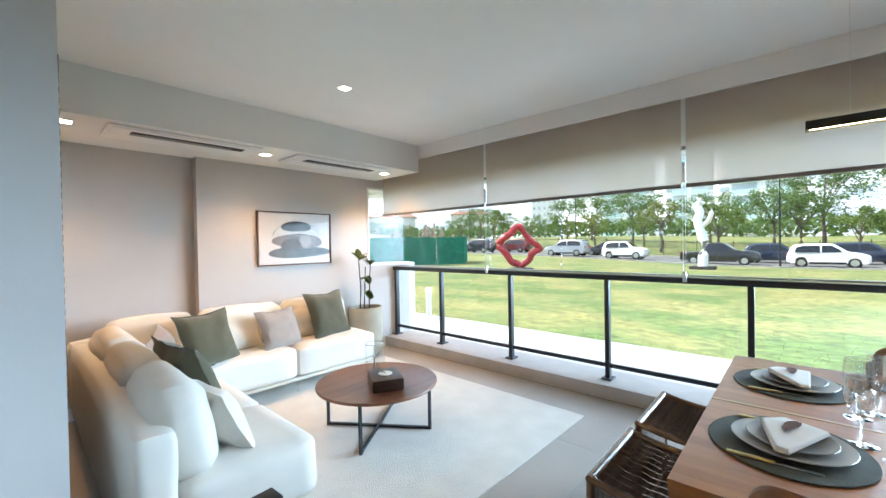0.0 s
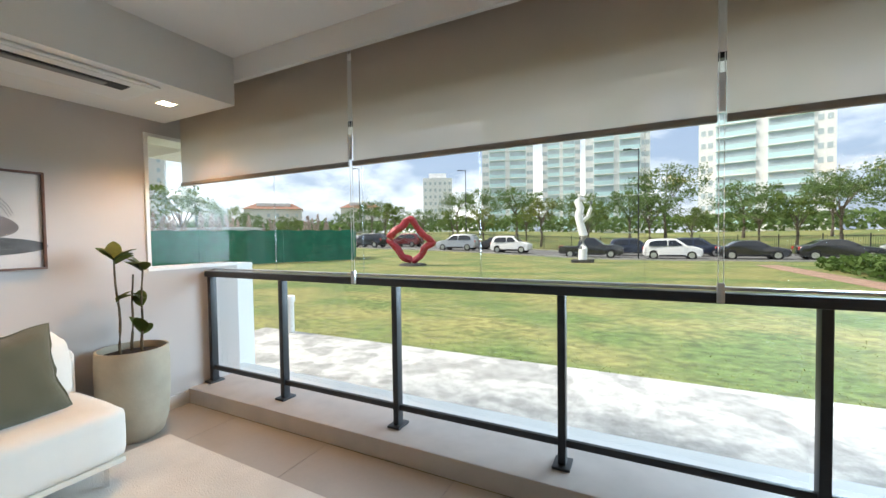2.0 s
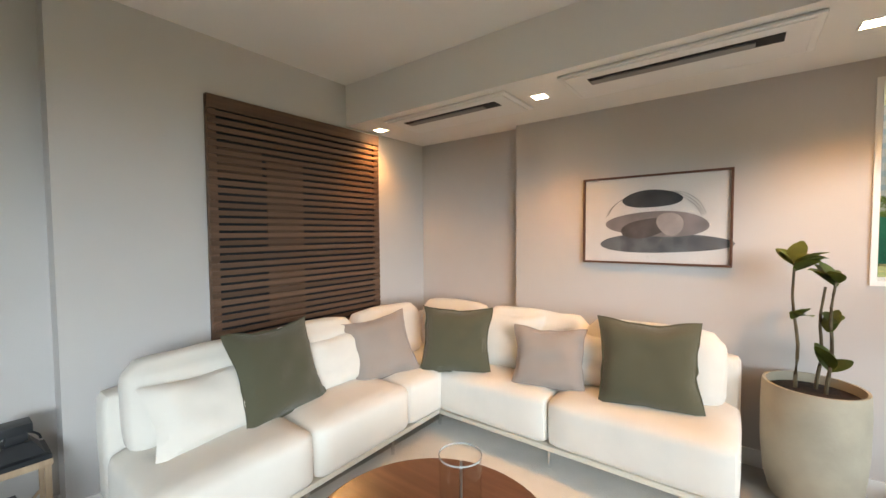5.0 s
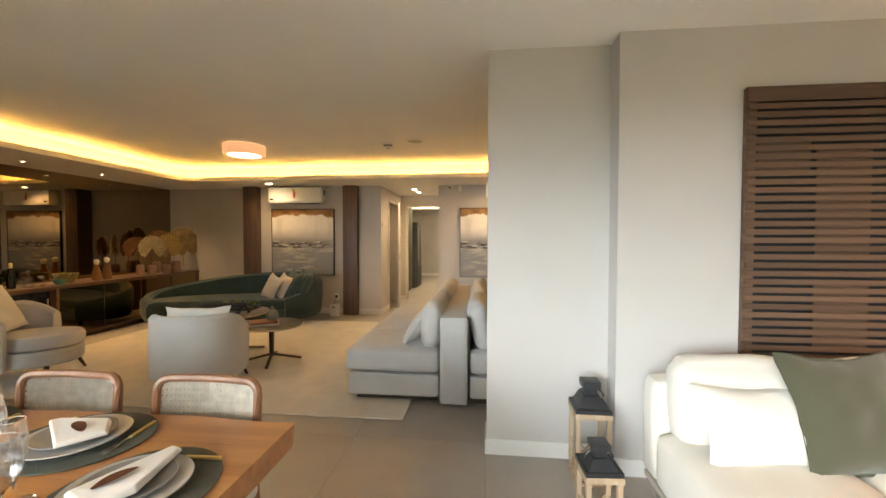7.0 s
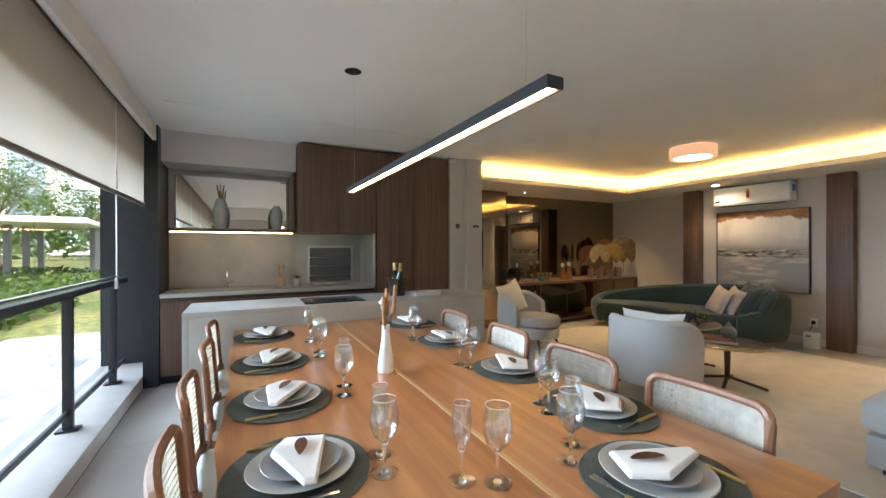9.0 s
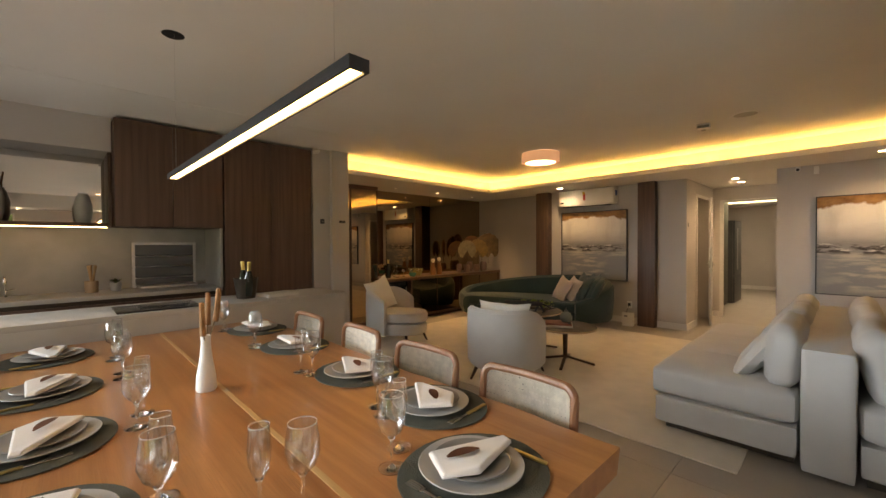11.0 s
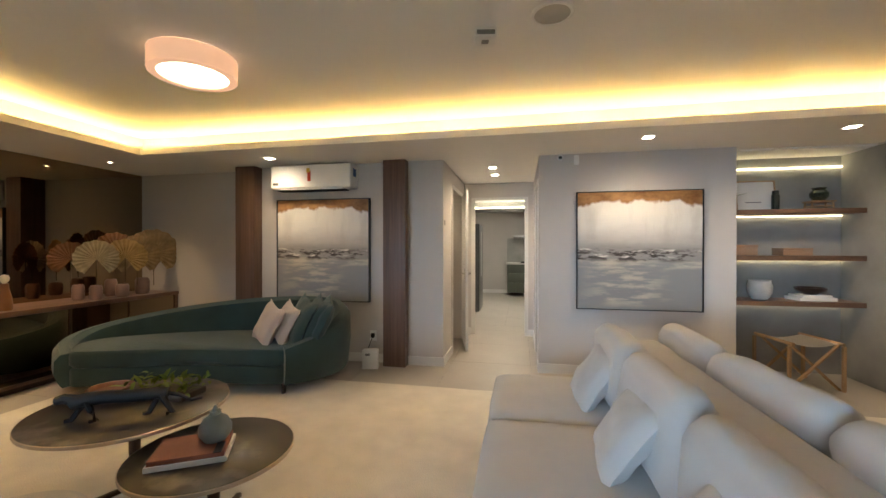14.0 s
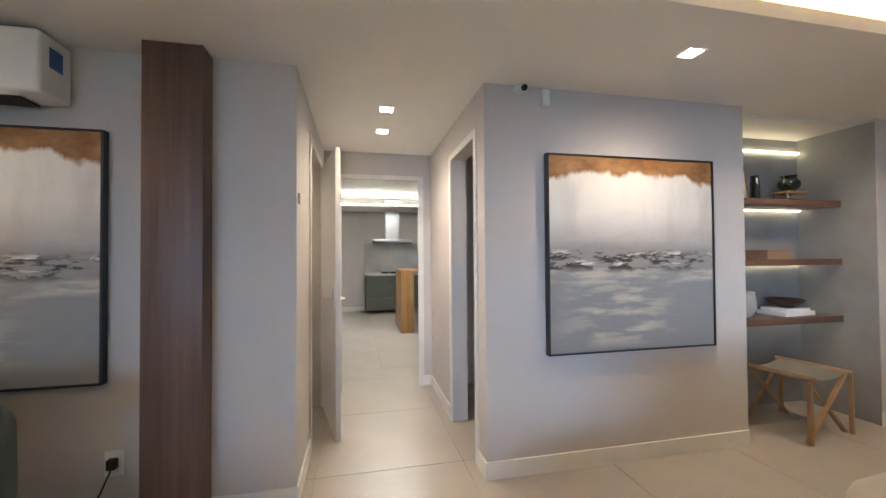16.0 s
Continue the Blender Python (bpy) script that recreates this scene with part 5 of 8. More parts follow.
def setting(x, y, rz, seed):
    base = pose(x, y, 0.737, 0, 0, rz)

    def put(ob, m):
        ob.matrix_world = base @ m
        return ob
    mt = put(tagged(part("placemat", lobed(1, 0.9, [(0, 0.0), (0.215, 0.0), (0.217, 0.002), (0.215, 0.004), (0, 0.004)]), M_PLACEMAT), "dark green oval woven placemat", "placemat", "place settings"), pose(0, 0, 0))
    p1 = put(tagged(part("dinner_plate", lathe([(0, 0), (0.085, 0), (0.09, 0.004), (0.142, 0.016), (0.145, 0.018), (0.143, 0.020), (0.088, 0.009), (0, 0.008)], 40), M_PLATE), "grey stoneware dinner plate", "plate", "place settings"), pose(0, 0.01, 0.0045))
    p2 = put(tagged(part("side_plate", lathe([(0, 0), (0.06, 0), (0.07, 0.005), (0.106, 0.017), (0.108, 0.019), (0.106, 0.021), (0.068, 0.010), (0, 0.008)], 36), M_PLATED), "darker grey stoneware salad plate", "plate", "place settings"), pose(0, 0.01, 0.0135))
    nap = thing("napkin", 0, 0, 0, 0, "folded white linen napkin with brown leaf ring", "napkin", "place settings")
    bm = bmesh.new()
    pts = [(-0.125, -0.03), (-0.04, -0.078), (0.145, -0.018), (0.15, 0.012), (-0.085, 0.082)]
    lay = []
    for dz, sc in ((0.0, 1.0), (0.004, 1.01), (0.009, 0.985), (0.014, 0.93)):
        lay.append([bm.verts.new((px * sc, py * sc, dz + 0.006 * noise.noise(Vector((px * 20, py * 20, seed))) + (0.012 if i == 1 else 0) * dz * 40)) for i, (px, py) in enumerate(pts)])
    for a, b in zip(lay, lay[1:]):
        for i in range(5):
            j = (i + 1) % 5
            bm.faces.new((a[i], a[j], b[j], b[i]))
    bm.faces.new(lay[0][::-1])
    bm.faces.new(lay[-1])
    bmesh.ops.bevel(bm, geom=bm.edges[:], offset=0.003, segments=1, affect="EDGES")
    part("cloth", bm, M_NAPKIN, nap, smooth=False)
    lf = leaf(0.10, 0.035, 0.05)
    part("leaf_ring", lf, M_RUSTLEAF, nap, "dry brown leaf", at=pose(-0.075, 0.012, 0.021, 0, -3, -12))
    put(nap, pose(0, 0.01, 0.034, 0, 0, 20 * math.sin(seed * 3)))
    for sx, kind in ((-0.185, "fork"), (0.18, "knife")):
        cut = thing(kind, 0, 0, 0, 0, "steel %s with brass coloured handle" % kind, kind, "place settings")
        part("handle", boxes([(-0.007, 0.007, -0.11, 0.0, 0, 0.007)], 0.003), M_BRASS, cut, "brass coloured handle")
        if kind == "knife":
            part("blade", boxes([(-0.008, 0.006, 0.0, 0.10, 0.002, 0.004)], 0.001), M_CHROME, cut)
        else:
            part("prongs", boxes([(-0.004, 0.004, 0, 0.05, 0.002, 0.004)] + [(-0.011 + k * 0.0065, -0.008 + k * 0.0065, 0.05, 0.10, 0.003, 0.005) for k in range(4)] + [(-0.011, 0.0115, 0.045, 0.055, 0.002, 0.005)]), M_CHROME, cut)
        put(cut, pose(sx * 0.86, -0.02, 0.0045, 0, 0, 5 * math.sin(seed * 7 + sx * 30)))


SETS = [(-0.70, 0.90, 90), (-0.70, 1.57, 90)] + [(x, 1.79, 180) for x in (-1.10, -1.64, -2.34, -2.98)] + [(x, 0.71, 0) for x in (-1.18, -1.74, -2.34, -3.04)]
for i, (sx, sy, sr) in enumerate(SETS):
    setting(sx, sy, sr, i * 1.7 + 0.3)

FOOT = [(0, 0), (0.036, 0.0), (0.037, 0.002), (0.012, 0.006), (0.0046, 0.012), (0.0042, 0.075), (0.010, 0.086), (0, 0.0875)]
WINE = [(0.0, 0.088), (0.010, 0.087), (0.030, 0.106), (0.040, 0.135), (0.039, 0.165), (0.033, 0.205), (0.0318, 0.205), (0.0378, 0.165), (0.0388, 0.136), (0.029, 0.1085), (0.009, 0.0895), (0, 0.0895)]
FLUTE = [(0.0, 0.088), (0.009, 0.0875), (0.016, 0.097), (0.025, 0.125), (0.027, 0.160), (0.023, 0.208), (0.0218, 0.208), (0.0258, 0.160), (0.0238, 0.126), (0.0148, 0.0985), (0.008, 0.0895), (0, 0.0895)]


def stemware(name, bowl, label):
    """Solid stem and foot with a thin blown bowl and a pale ring painting the lip's glint."""
    g_ = thing(name, 0, 0, 0, 0, label, "glass", "glasses on the table")
    part("stem", lathe(FOOT, 24), M_WINEGLASS, g_)
    part("bowl", lathe(bowl, 28), M_CRYSTAL, g_)
    r_, z_ = max(bowl, key=lambda q: q[1])
    part("lip", lathe([(r_ - 0.0012, z_), (r_ + 0.0004, z_), (r_ + 0.0004, z_ + 0.0014), (r_ - 0.0012, z_ + 0.0014), (r_ - 0.0012, z_)], 28), M_RIMGLINT, g_)
    return g_


wine_g = stemware("wine_glass", WINE, "clear stemmed wine glass on the table")
flute_g = stemware("flute_glass", FLUTE, "clear slender champagne flute on the table")
PAIRS = [((-0.88, 1.17), (-0.93, 1.09)), ((-0.87, 1.42), (-0.94, 1.50)), ((-1.16, 1.60), (-1.24, 1.63)), ((-1.76, 1.62), (-1.84, 1.60)), ((-2.46, 1.60), (-2.54, 1.62)),
         ((-3.10, 1.60), (-3.17, 1.63)), ((-1.06, 0.92), (-1.16, 0.94)), ((-1.68, 0.95), (-1.80, 0.98)), ((-2.34, 0.97), (-2.44, 0.98)), ((-2.74, 0.97), (-2.82, 0.99))]
for i, (a, b) in enumerate(PAIRS):
    if i == 0:
        wine_g.matrix_world, flute_g.matrix_world = pose(*a, 0.7365), pose(*b, 0.7365)
    else:
        copy_thing(wine_g, pose(*a, 0.7365))
        copy_thing(flute_g, pose(*b, 0.7365))

vs = thing("bud_vase", -1.90, 1.21, 0.7365, 0, "slim white ceramic vase with dried cat-tails", "vase")
part("body", lathe([(0, 0), (0.036, 0), (0.040, 0.01), (0.036, 0.07), (0.024, 0.14), (0.018, 0.20), (0.020, 0.235), (0.017, 0.235), (0.014, 0.2), (0, 0.19)], 28), M_CERAMW, vs)
for dx, dy, hh in ((-0.045, 0.02, 0.40), (0.035, -0.02, 0.37), (0.005, 0.045, 0.42)):
    part("stem", rod((dx * 0.1, dy * 0.1, 0.19), (dx * 0.8, dy * 0.8, hh - 0.12), 0.0025), M_STEM, vs)
    part("seed_head", tube([(dx * 0.8, dy * 0.8, hh - 0.13), (dx * 0.88, dy * 0.88, hh - 0.11), (dx * 1.1, dy * 1.1, hh - 0.01), (dx * 1.13, dy * 1.13, hh + 0.01)], 0.0125, 8, taper=0.75), M_CATTAIL, vs, "tan dried seed head")

lampbar = thing("linear_pendant", -1.76, 1.25, 0, 0, "black linear pendant lamp with warm light strip", "lamp")
part("housing", boxes([(-1.01, 1.01, -0.026, -0.019, 1.742, 1.772), (-1.01, 1.01, 0.019, 0.026, 1.742, 1.772), (-1.01, 1.01, -0.019, 0.019, 1.764, 1.772), (-1.01, -1.002, -0.019, 0.019, 1.742, 1.764), (1.002, 1.01, -0.019, 0.019, 1.742, 1.764)]), M_BLACK, lampbar)
part("diffuser", box(-1.0, 1.0, -0.0185, 0.0185, 1.747, 1.763), M_LEDW, lampbar, "glowing warm diffuser")
for dx in (-0.9, 0.9):
    part("wire", rod((dx, 0, 1.772), (dx, 0, CEIL), 0.0006, seg=5), M_STEEL, lampbar)
spk = thing("ceiling_speaker", -2.69, 1.25, CEIL, 0, "small round black ceiling outlet", "speaker")
part("ring", lathe([(0, -0.004), (0.05, -0.004), (0.056, -0.002), (0.056, -0.0005), (0, -0.0005)], 28), M_BLACKV, spk)
structure("ceiling_joint", boxes([(-4.66, -3.9, 0.0, 3.0, CEIL - 0.004, CEIL - 0.001)]), M_CEIL, "flush ceiling access strip")

# ---------------------------------------------------------------- kitchen end
isl = thing("kitchen_island", -3.72, 1.485, 0, 0, "pale grey stone kitchen island with waterfall end", "island")
part("worktop", box(-0.30, 0.30, -1.305, 1.305, 0.84, 0.88, 0.003), M_COUNTER, isl)
part("end_panel", box(-0.30, 0.30, -1.305, -1.265, 0, 0.84, 0.003), M_COUNTER, isl)
part("end_panel", box(-0.30, 0.30, 1.265, 1.305, 0, 0.84, 0.003), M_COUNTER, isl)
part("front_panel", box(0.26, 0.299, -1.265, 1.265, 0, 0.84, 0.002), M_COUNTER, isl)
part("back_doors", box(-0.29, -0.25, -1.26, 1.26, 0.06, 0.83, 0.003), M_WALNUT, isl)
hob = thing("induction_hob", -3.68, 1.30, 0.8805, 0, "black glass induction hob set in the island", "hob")
part("glass", boxes([(-0.21, 0.21, -0.26, 0.26, 0, 0.006)], 0.002), M_BLACKGL, hob)
for dx, dy in ((-0.1, -0.12), (0.1, -0.12), (-0.1, 0.12), (0.1, 0.12)):
    part("zone_ring", lathe([(0.07, 0.0062), (0.073, 0.0062), (0.073, 0.0066), (0.07, 0.0066), (0.07, 0.0062)], 28), M_GREYP, hob, at=pose(dx, dy, 0))
bk = thing("ice_bucket", -3.72, 1.95, 0.8805, 0, "dark ice bucket holding two champagne bottles", "bucket")
part("bucket", lathe([(0, 0), (0.075, 0), (0.10, 0.17), (0.104, 0.175), (0.098, 0.175), (0.09, 0.15), (0, 0.15)], 28), M_DARKMETAL, bk)
for dx, rot in ((-0.035, -9), (0.04, 9)):
    part("bottle", lathe([(0, 0.03), (0.04, 0.03), (0.042, 0.15), (0.036, 0.19), (0.016, 0.25), (0.015, 0.30), (0, 0.30)], 20), M_BOTTLE, bk, "dark green bottle", at=pose(dx, 0, 0, 0, rot, 0))
    part("foil", lathe([(0.0155, 0.235), (0.0165, 0.25), (0.016, 0.305), (0.018, 0.312), (0.016, 0.325), (0, 0.327)], 18), M_BRASS, bk, "gold foil top", at=pose(dx, 0, 0, 0, rot, 0))
mag = thing("magazine", -3.70, 2.22, 0.8805, 8, "stack of white magazines on the island", "magazine")
part("cover", box(-0.11, 0.11, -0.15, 0.15, 0.0, 0.012, 0.002), M_PAPER, mag)
part("cover", box(-0.10, 0.11, -0.14, 0.15, 0.0125, 0.026, 0.002), M_PAPER, mag)

base = thing("base_cabinet", -5.0, 0.94, 0, 0, "walnut kitchen base cabinets below the stone bench", "cabinet")
part("body", box(-0.30, 0.27, -1.09, 1.08, 0.08, 0.86), M_WALNUT, base)
part("plinth", box(-0.30, 0.22, -1.09, 1.08, 0.0, 0.08), M_BLACK, base)
for i in range(4):
    y0 = -1.088 + i * 0.542
    part("door", box(0.272, 0.292, y0 + 0.002, y0 + 0.540, 0.09, 0.82, 0.002), M_WALNUT, base)
part("finger_rail", box(0.27, 0.288, -1.09, 1.08, 0.825, 0.858), M_DARKMETAL, base)
bench = thing("worktop", -5.0, 0.94, 0, 0, "pale grey stone worktop with sink", "worktop")
part("slab", box(-0.299, 0.31, -1.09, 1.08, 0.862, 0.90, 0.003), M_COUNTER, bench)
part("sink_bowl", box(-0.2, 0.12, -0.72, -0.32, 0.9005, 0.902), M_STEEL, bench)
part("splashback", box(-0.299, -0.275, -1.09, 1.08, 0.9005, 1.53), M_MARBLE, bench, "veined grey stone splashback")
part("side_return", box(-0.275, 0.335, 1.055, 1.08, 0.9005, 1.53), M_MARBLE, bench)
fau = thing("kitchen_tap", -5.16, 0.42, 0.902, 0, "chrome gooseneck kitchen tap", "tap")
part("spout", tube([(0, 0, 0), (0, 0, 0.14)] + [(0.05 - 0.05 * math.cos(math.pi * k / 8), 0, 0.14 + 0.05 * math.sin(math.pi * k / 8)) for k in range(1, 9)] + [(0.1, 0, 0.12)], 0.009, 8), M_CHROME, fau)
part("lever", rod((0, 0.0, 0.05), (0, 0.06, 0.07), 0.006), M_CHROME, fau)
grl = thing("built_in_grill", -5.27, 1.60, 0.902, 0, "stainless built-in barbecue grill in the splashback", "grill")
part("recess", box(0.0, 0.012, -0.27, 0.27, 0.02, 0.46), M_FRIDGE, grl)
part("frame", boxes([(0.0, 0.03, -0.29, -0.265, 0, 0.48), (0.0, 0.03, 0.265, 0.29, 0, 0.48), (0.0, 0.03, -0.265, 0.265, 0.455, 0.48)]), M_STEEL, grl)
for zz in (0.10, 0.22, 0.33):
    part("skewer_rack", rod((0.03, -0.265, zz), (0.03, 0.265, zz), 0.006), M_STEEL, grl)
part("tray", boxes([(0.0, 0.30, -0.25, 0.25, 0.005, 0.03)], 0.004), M_STEEL, grl)
ut = thing("utensil_pot", -5.05, 0.98, 0.902, 0, "small pot of wooden kitchen spoons", "utensils")
part("pot", lathe([(0, 0), (0.05, 0), (0.052, 0.11), (0.046, 0.11), (0.044, 0.01), (0, 0.01)], 24), M_LANTW, ut)
for k in range(5):
    part("spoon", rod((0.01 * k - 0.02, 0.012 * math.sin(k), 0.01), (0.03 * k - 0.06, 0.03 * math.sin(k * 2), 0.26), 0.005, 0.011), M_OAK, ut)
sp = thing("herb_pot", -5.05, 1.16, 0.902, 0, "small potted herb on the worktop", "plant")
part("pot", lathe([(0, 0), (0.04, 0), (0.048, 0.08), (0.042, 0.08), (0, 0.07)], 20), M_CERAM, sp)
for k in range(12):
    part("leaf", leaf(0.07, 0.03), M_LEAF, sp, at=pose(0, 0, 0.075, 0, -55 + 10 * (k % 3), k * 30))

tall = thing("tall_cabinet", -4.66, 2.535, 0, 0, "full-height walnut cabinet panels", "cabinet")
part("side", box(-0.62, -0.02, -0.495, 0.49, 0.0, 2.53), M_WALNUT, tall)
for y0, y1 in ((-0.493, -0.002), (0.002, 0.49)):
    part("door", box(-0.018, 0.0, y0, y1, 0.02, 2.525, 0.002), M_WALNUT, tall)
upper = thing("upper_cabinet", -4.66, 1.58, 0, 0, "walnut wall cabinet hiding the hood", "cabinet")
part("body", box(-0.62, -0.02, -0.445, 0.448, 1.535, 2.53), M_WALNUT, upper)
part("door", box(-0.018, 0.0, -0.445, 0.0, 1.53, 2.525, 0.002), M_WALNUT, upper)
part("door", box(-0.018, 0.0, 0.003, 0.448, 1.53, 2.525, 0.002), M_WALNUT, upper)

shelf = thing("display_shelf", -5.0, 0.50, 0, 0, "mirror-backed walnut display shelf with light strip", "shelf")
part("board", box(-0.29, 0.14, -0.60, 0.60, 1.53, 1.565, 0.002), M_WALNUT, shelf)
part("mirror_back", box(-0.292, -0.282, -0.60, 0.60, 1.566, 2.235), M_MIRRORC, shelf, "clear mirror back")
part("end_board", box(-0.29, 0.14, 0.60, 0.628, 1.53, 2.235, 0.002), M_WALNUT, shelf)
part("light_strip", box(0.095, 0.105, -0.59, 0.59, 1.522, 1.5295), M_LEDW, shelf, "warm light strip under the board")
for vy, hh, rr in ((0.36, 0.34, 0.075), (0.93, 0.28, 0.065)):
    v = thing("urn_vase", -5.02, vy, 1.5655, 0, "grey stoneware urn on the display shelf", "vase", "shelf vases")
    part("body", lathe([(0, 0), (rr * 0.75, 0), (rr, hh * 0.25), (rr * 1.05, hh * 0.6), (rr * 0.7, hh * 0.92), (rr * 0.55, hh * 0.95), (rr * 0.6, hh), (rr * 0.5, hh), (rr * 0.45, hh * 0.9), (0, hh * 0.85)], 28), M_CERAM, v)
    if vy < 0.5:
        for k in range(3):
            part("dried_stalk", tube([(0, 0.01 * k, hh - 0.04), (0.005, 0.02 * (k - 1), hh + 0.05), (0.005, 0.035 * (k - 1), hh + 0.15)], 0.011, 6, taper=0.6), M_CATTAIL, v)
# switches on the pier
for sx, sy, mm, nm in ((-4.6595, 3.17, M_BLACKV, "black"), (-4.5995, 3.42, M_BLACKV, "dark")):
    sw = thing("wall_switch", sx, sy, 1.645, 0, "small %s wall switch plate on the pier" % nm, "switch", "switches")
    part("plate", boxes([(0.0, 0.008, -0.028 if nm == "black" else -0.045, 0.028 if nm == "black" else 0.045, -0.03 if nm == "black" else -0.016, 0.03 if nm == "black" else 0.016)], 0.003), mm, sw)
    part("rocker", boxes([(0.008, 0.011, -0.012, 0.012, -0.010, 0.010)]), M_GREYP, sw)
cam2 = thing("security_camera", -4.63, 3.10, 2.50, 0, "small white wall camera near the ceiling", "camera", "wall cameras")
part("mount", rod((-0.03, 0, 0.02), (0.03, 0, 0.02), 0.02), M_WHITE, cam2)
part("body", rod((0.02, 0, 0.01), (0.02, -0.08, -0.01), 0.022), M_WHITE, cam2)

# ---------------------------------------------------------------- living room
def flat_rug(x0, x1, y0, y1, label, rz=0.0):
    r = part("rug", soft(x1 - x0, y1 - y0, 0.014, 0.006, 0.0, cuts=22, wob=0.004), M_RUG)
    r.matrix_world = pose((x0 + x1) / 2, (y0 + y1) / 2, 0.001, 0, 0, rz)
    return tagged(r, label, "rug")


flat_rug(-4.86, -0.42, 3.56, 6.90, "large cream pile rug under the living room seating")
flat_rug(0.75, 3.30, 4.20, 6.92, "cream pile rug behind the double sofa")

# back-to-back sofa
ds = thing("double_sofa", 0, 0, 0, 0, "greige back-to-back sofa with loose back cushions", "sofa")
part("plinth", boxes([(-0.90, -0.20, 3.93, 6.04, 0.012, 0.06), (0.10, 0.86, 3.93, 6.04, 0.0, 0.06)], 0.004), M_DARKMETAL, ds)


def blk(x0, x1, y0, y1, z0, z1, r, puff, seed, name, wob=0.004):
    return part(name, soft(x1 - x0, y1 - y0, z1 - z0, r, puff, seed=seed, wob=wob), M_GREIGE, ds, at=pose((x0 + x1) / 2, (y0 + y1) / 2, z0))


blk(-0.96, -0.180, 3.86, 6.08, 0.06, 0.255, 0.025, 0.003, 1, "base")
blk(0.070, 0.92, 3.86, 6.08, 0.06, 0.255, 0.025, 0.003, 2, "base")
blk(-0.175, 0.065, 3.82, 6.04, 0.02, 0.745, 0.03, 0.004, 3, "centre_back")
for i, (y0, y1) in enumerate(((3.86, 4.60), (4.605, 5.34), (5.345, 6.08))):
    blk(-0.98, -0.182, y0, y1, 0.258, 0.455, 0.045, 0.018, 10 + i, "seat_cushion")
    blk(0.072, 0.94, y0, y1, 0.258, 0.455, 0.045, 0.018, 20 + i, "seat_cushion")
    part("back_cushion", soft(0.17, 0.70, 0.38, 0.075, 0.022, seed=30 + i, wob=0.014), M_GREIGE, ds, at=pose(-0.272, y0 + 0.41 - 0.02 * i, 0.45, 0, 5, 2 * math.sin(i * 3)))
    part("back_cushion", soft(0.17, 0.72, 0.41, 0.075, 0.022, seed=40 + i, wob=0.014), M_GREIGE, ds, at=pose(0.215, y0 + 0.41 - 0.02 * i, 0.445, 0, -14, 3 * math.sin(i * 2)))
for i, (x, y, rz) in enumerate(((-0.47, 4.22, 88), (-0.46, 4.98, 84), (-0.46, 5.66, 92))):
    scatter(x - 0.03, y, 0.445, 34, rz, 0.40, 0.36, 0.13, M_GREIGE, "greige loose cushion on the double sofa", 50 + i * 2.1, group="double sofa cushions")
for i, (x, y, rz) in enumerate(((0.46, 4.32, -88), (0.46, 5.1, -84))):
    scatter(x, y, 0.45, 30, rz, 0.44, 0.38, 0.14, M_GREIGE, "greige loose cushion on the double sofa", 60 + i * 2.1, group="double sofa cushions")


# barrel armchairs, open side along +y
def armchair(x, y, rz):
    a = thing("barrel_armchair", x, y, 0.014, rz, "ivory barrel armchair on dark tapered wooden legs", "armchair", "armchairs")
    bm = bmesh.new()
    n, ro, ri = 36, 0.385, 0.30
    ring = []
    for k in range(n + 1):
        ang = radians(180 + 12 - 24 * 0 + (-24) + (180 + 24) * k / n)
        u = abs(2 * k / n - 1)
        top = 0.72 - 0.13 * max(0, (u - 0.55) / 0.45) ** 1.5
        c, s = math.cos(ang), math.sin(ang)
        prof = [(ro - 0.03, 0.15), (ro, 0.19), (ro + 0.006, 0.45), (ro, top - 0.03), (ro - 0.025, top), (ri + 0.025, top), (ri, top - 0.03), (ri, 0.16), (ri + 0.03, 0.15)]
        ring.append([bm.verts.new((r * c, r * s, z)) for r, z in prof])
    for p, q in zip(ring, ring[1:]):
        for k in range(9):
            bm.faces.new((p[k], p[(k + 1) % 9], q[(k + 1) % 9], q[k]))
    bm.faces.new(ring[0])
    bm.faces.new(ring[-1][::-1])
    part("back_shell", bm, M_IVORY, a)
    bm = lathe([(0, 0.15), (0.30, 0.15), (0.33, 0.17), (0.335, 0.28), (0.32, 0.30), (0, 0.30)], 40)
    bmesh.ops.scale(bm, verts=bm.verts[:], vec=(0.93, 1.08, 1))
    part("seat_base", bm, M_IVORY, a, at=pose(0, 0.10, 0))
    bm = lathe([(0, 0.302), (0.30, 0.302), (0.335, 0.325), (0.34, 0.40), (0.32, 0.435), (0.2, 0.45), (0, 0.455)], 40)
    bmesh.ops.scale(bm, verts=bm.verts[:], vec=(0.87, 1.08, 1))
    part("seat_cushion", bm, M_IVORY, a, at=pose(0, 0.11, 0))
    for sx in (-1, 1):
        for sy, yy in ((-1, -0.20), (1, 0.30)):
            part("leg", rod((sx * 0.27, yy + sy * 0.05, 0.0), (sx * 0.21, yy, 0.16), 0.011, 0.022), M_DARKLEG, a, "dark tapered wooden leg")
    return a


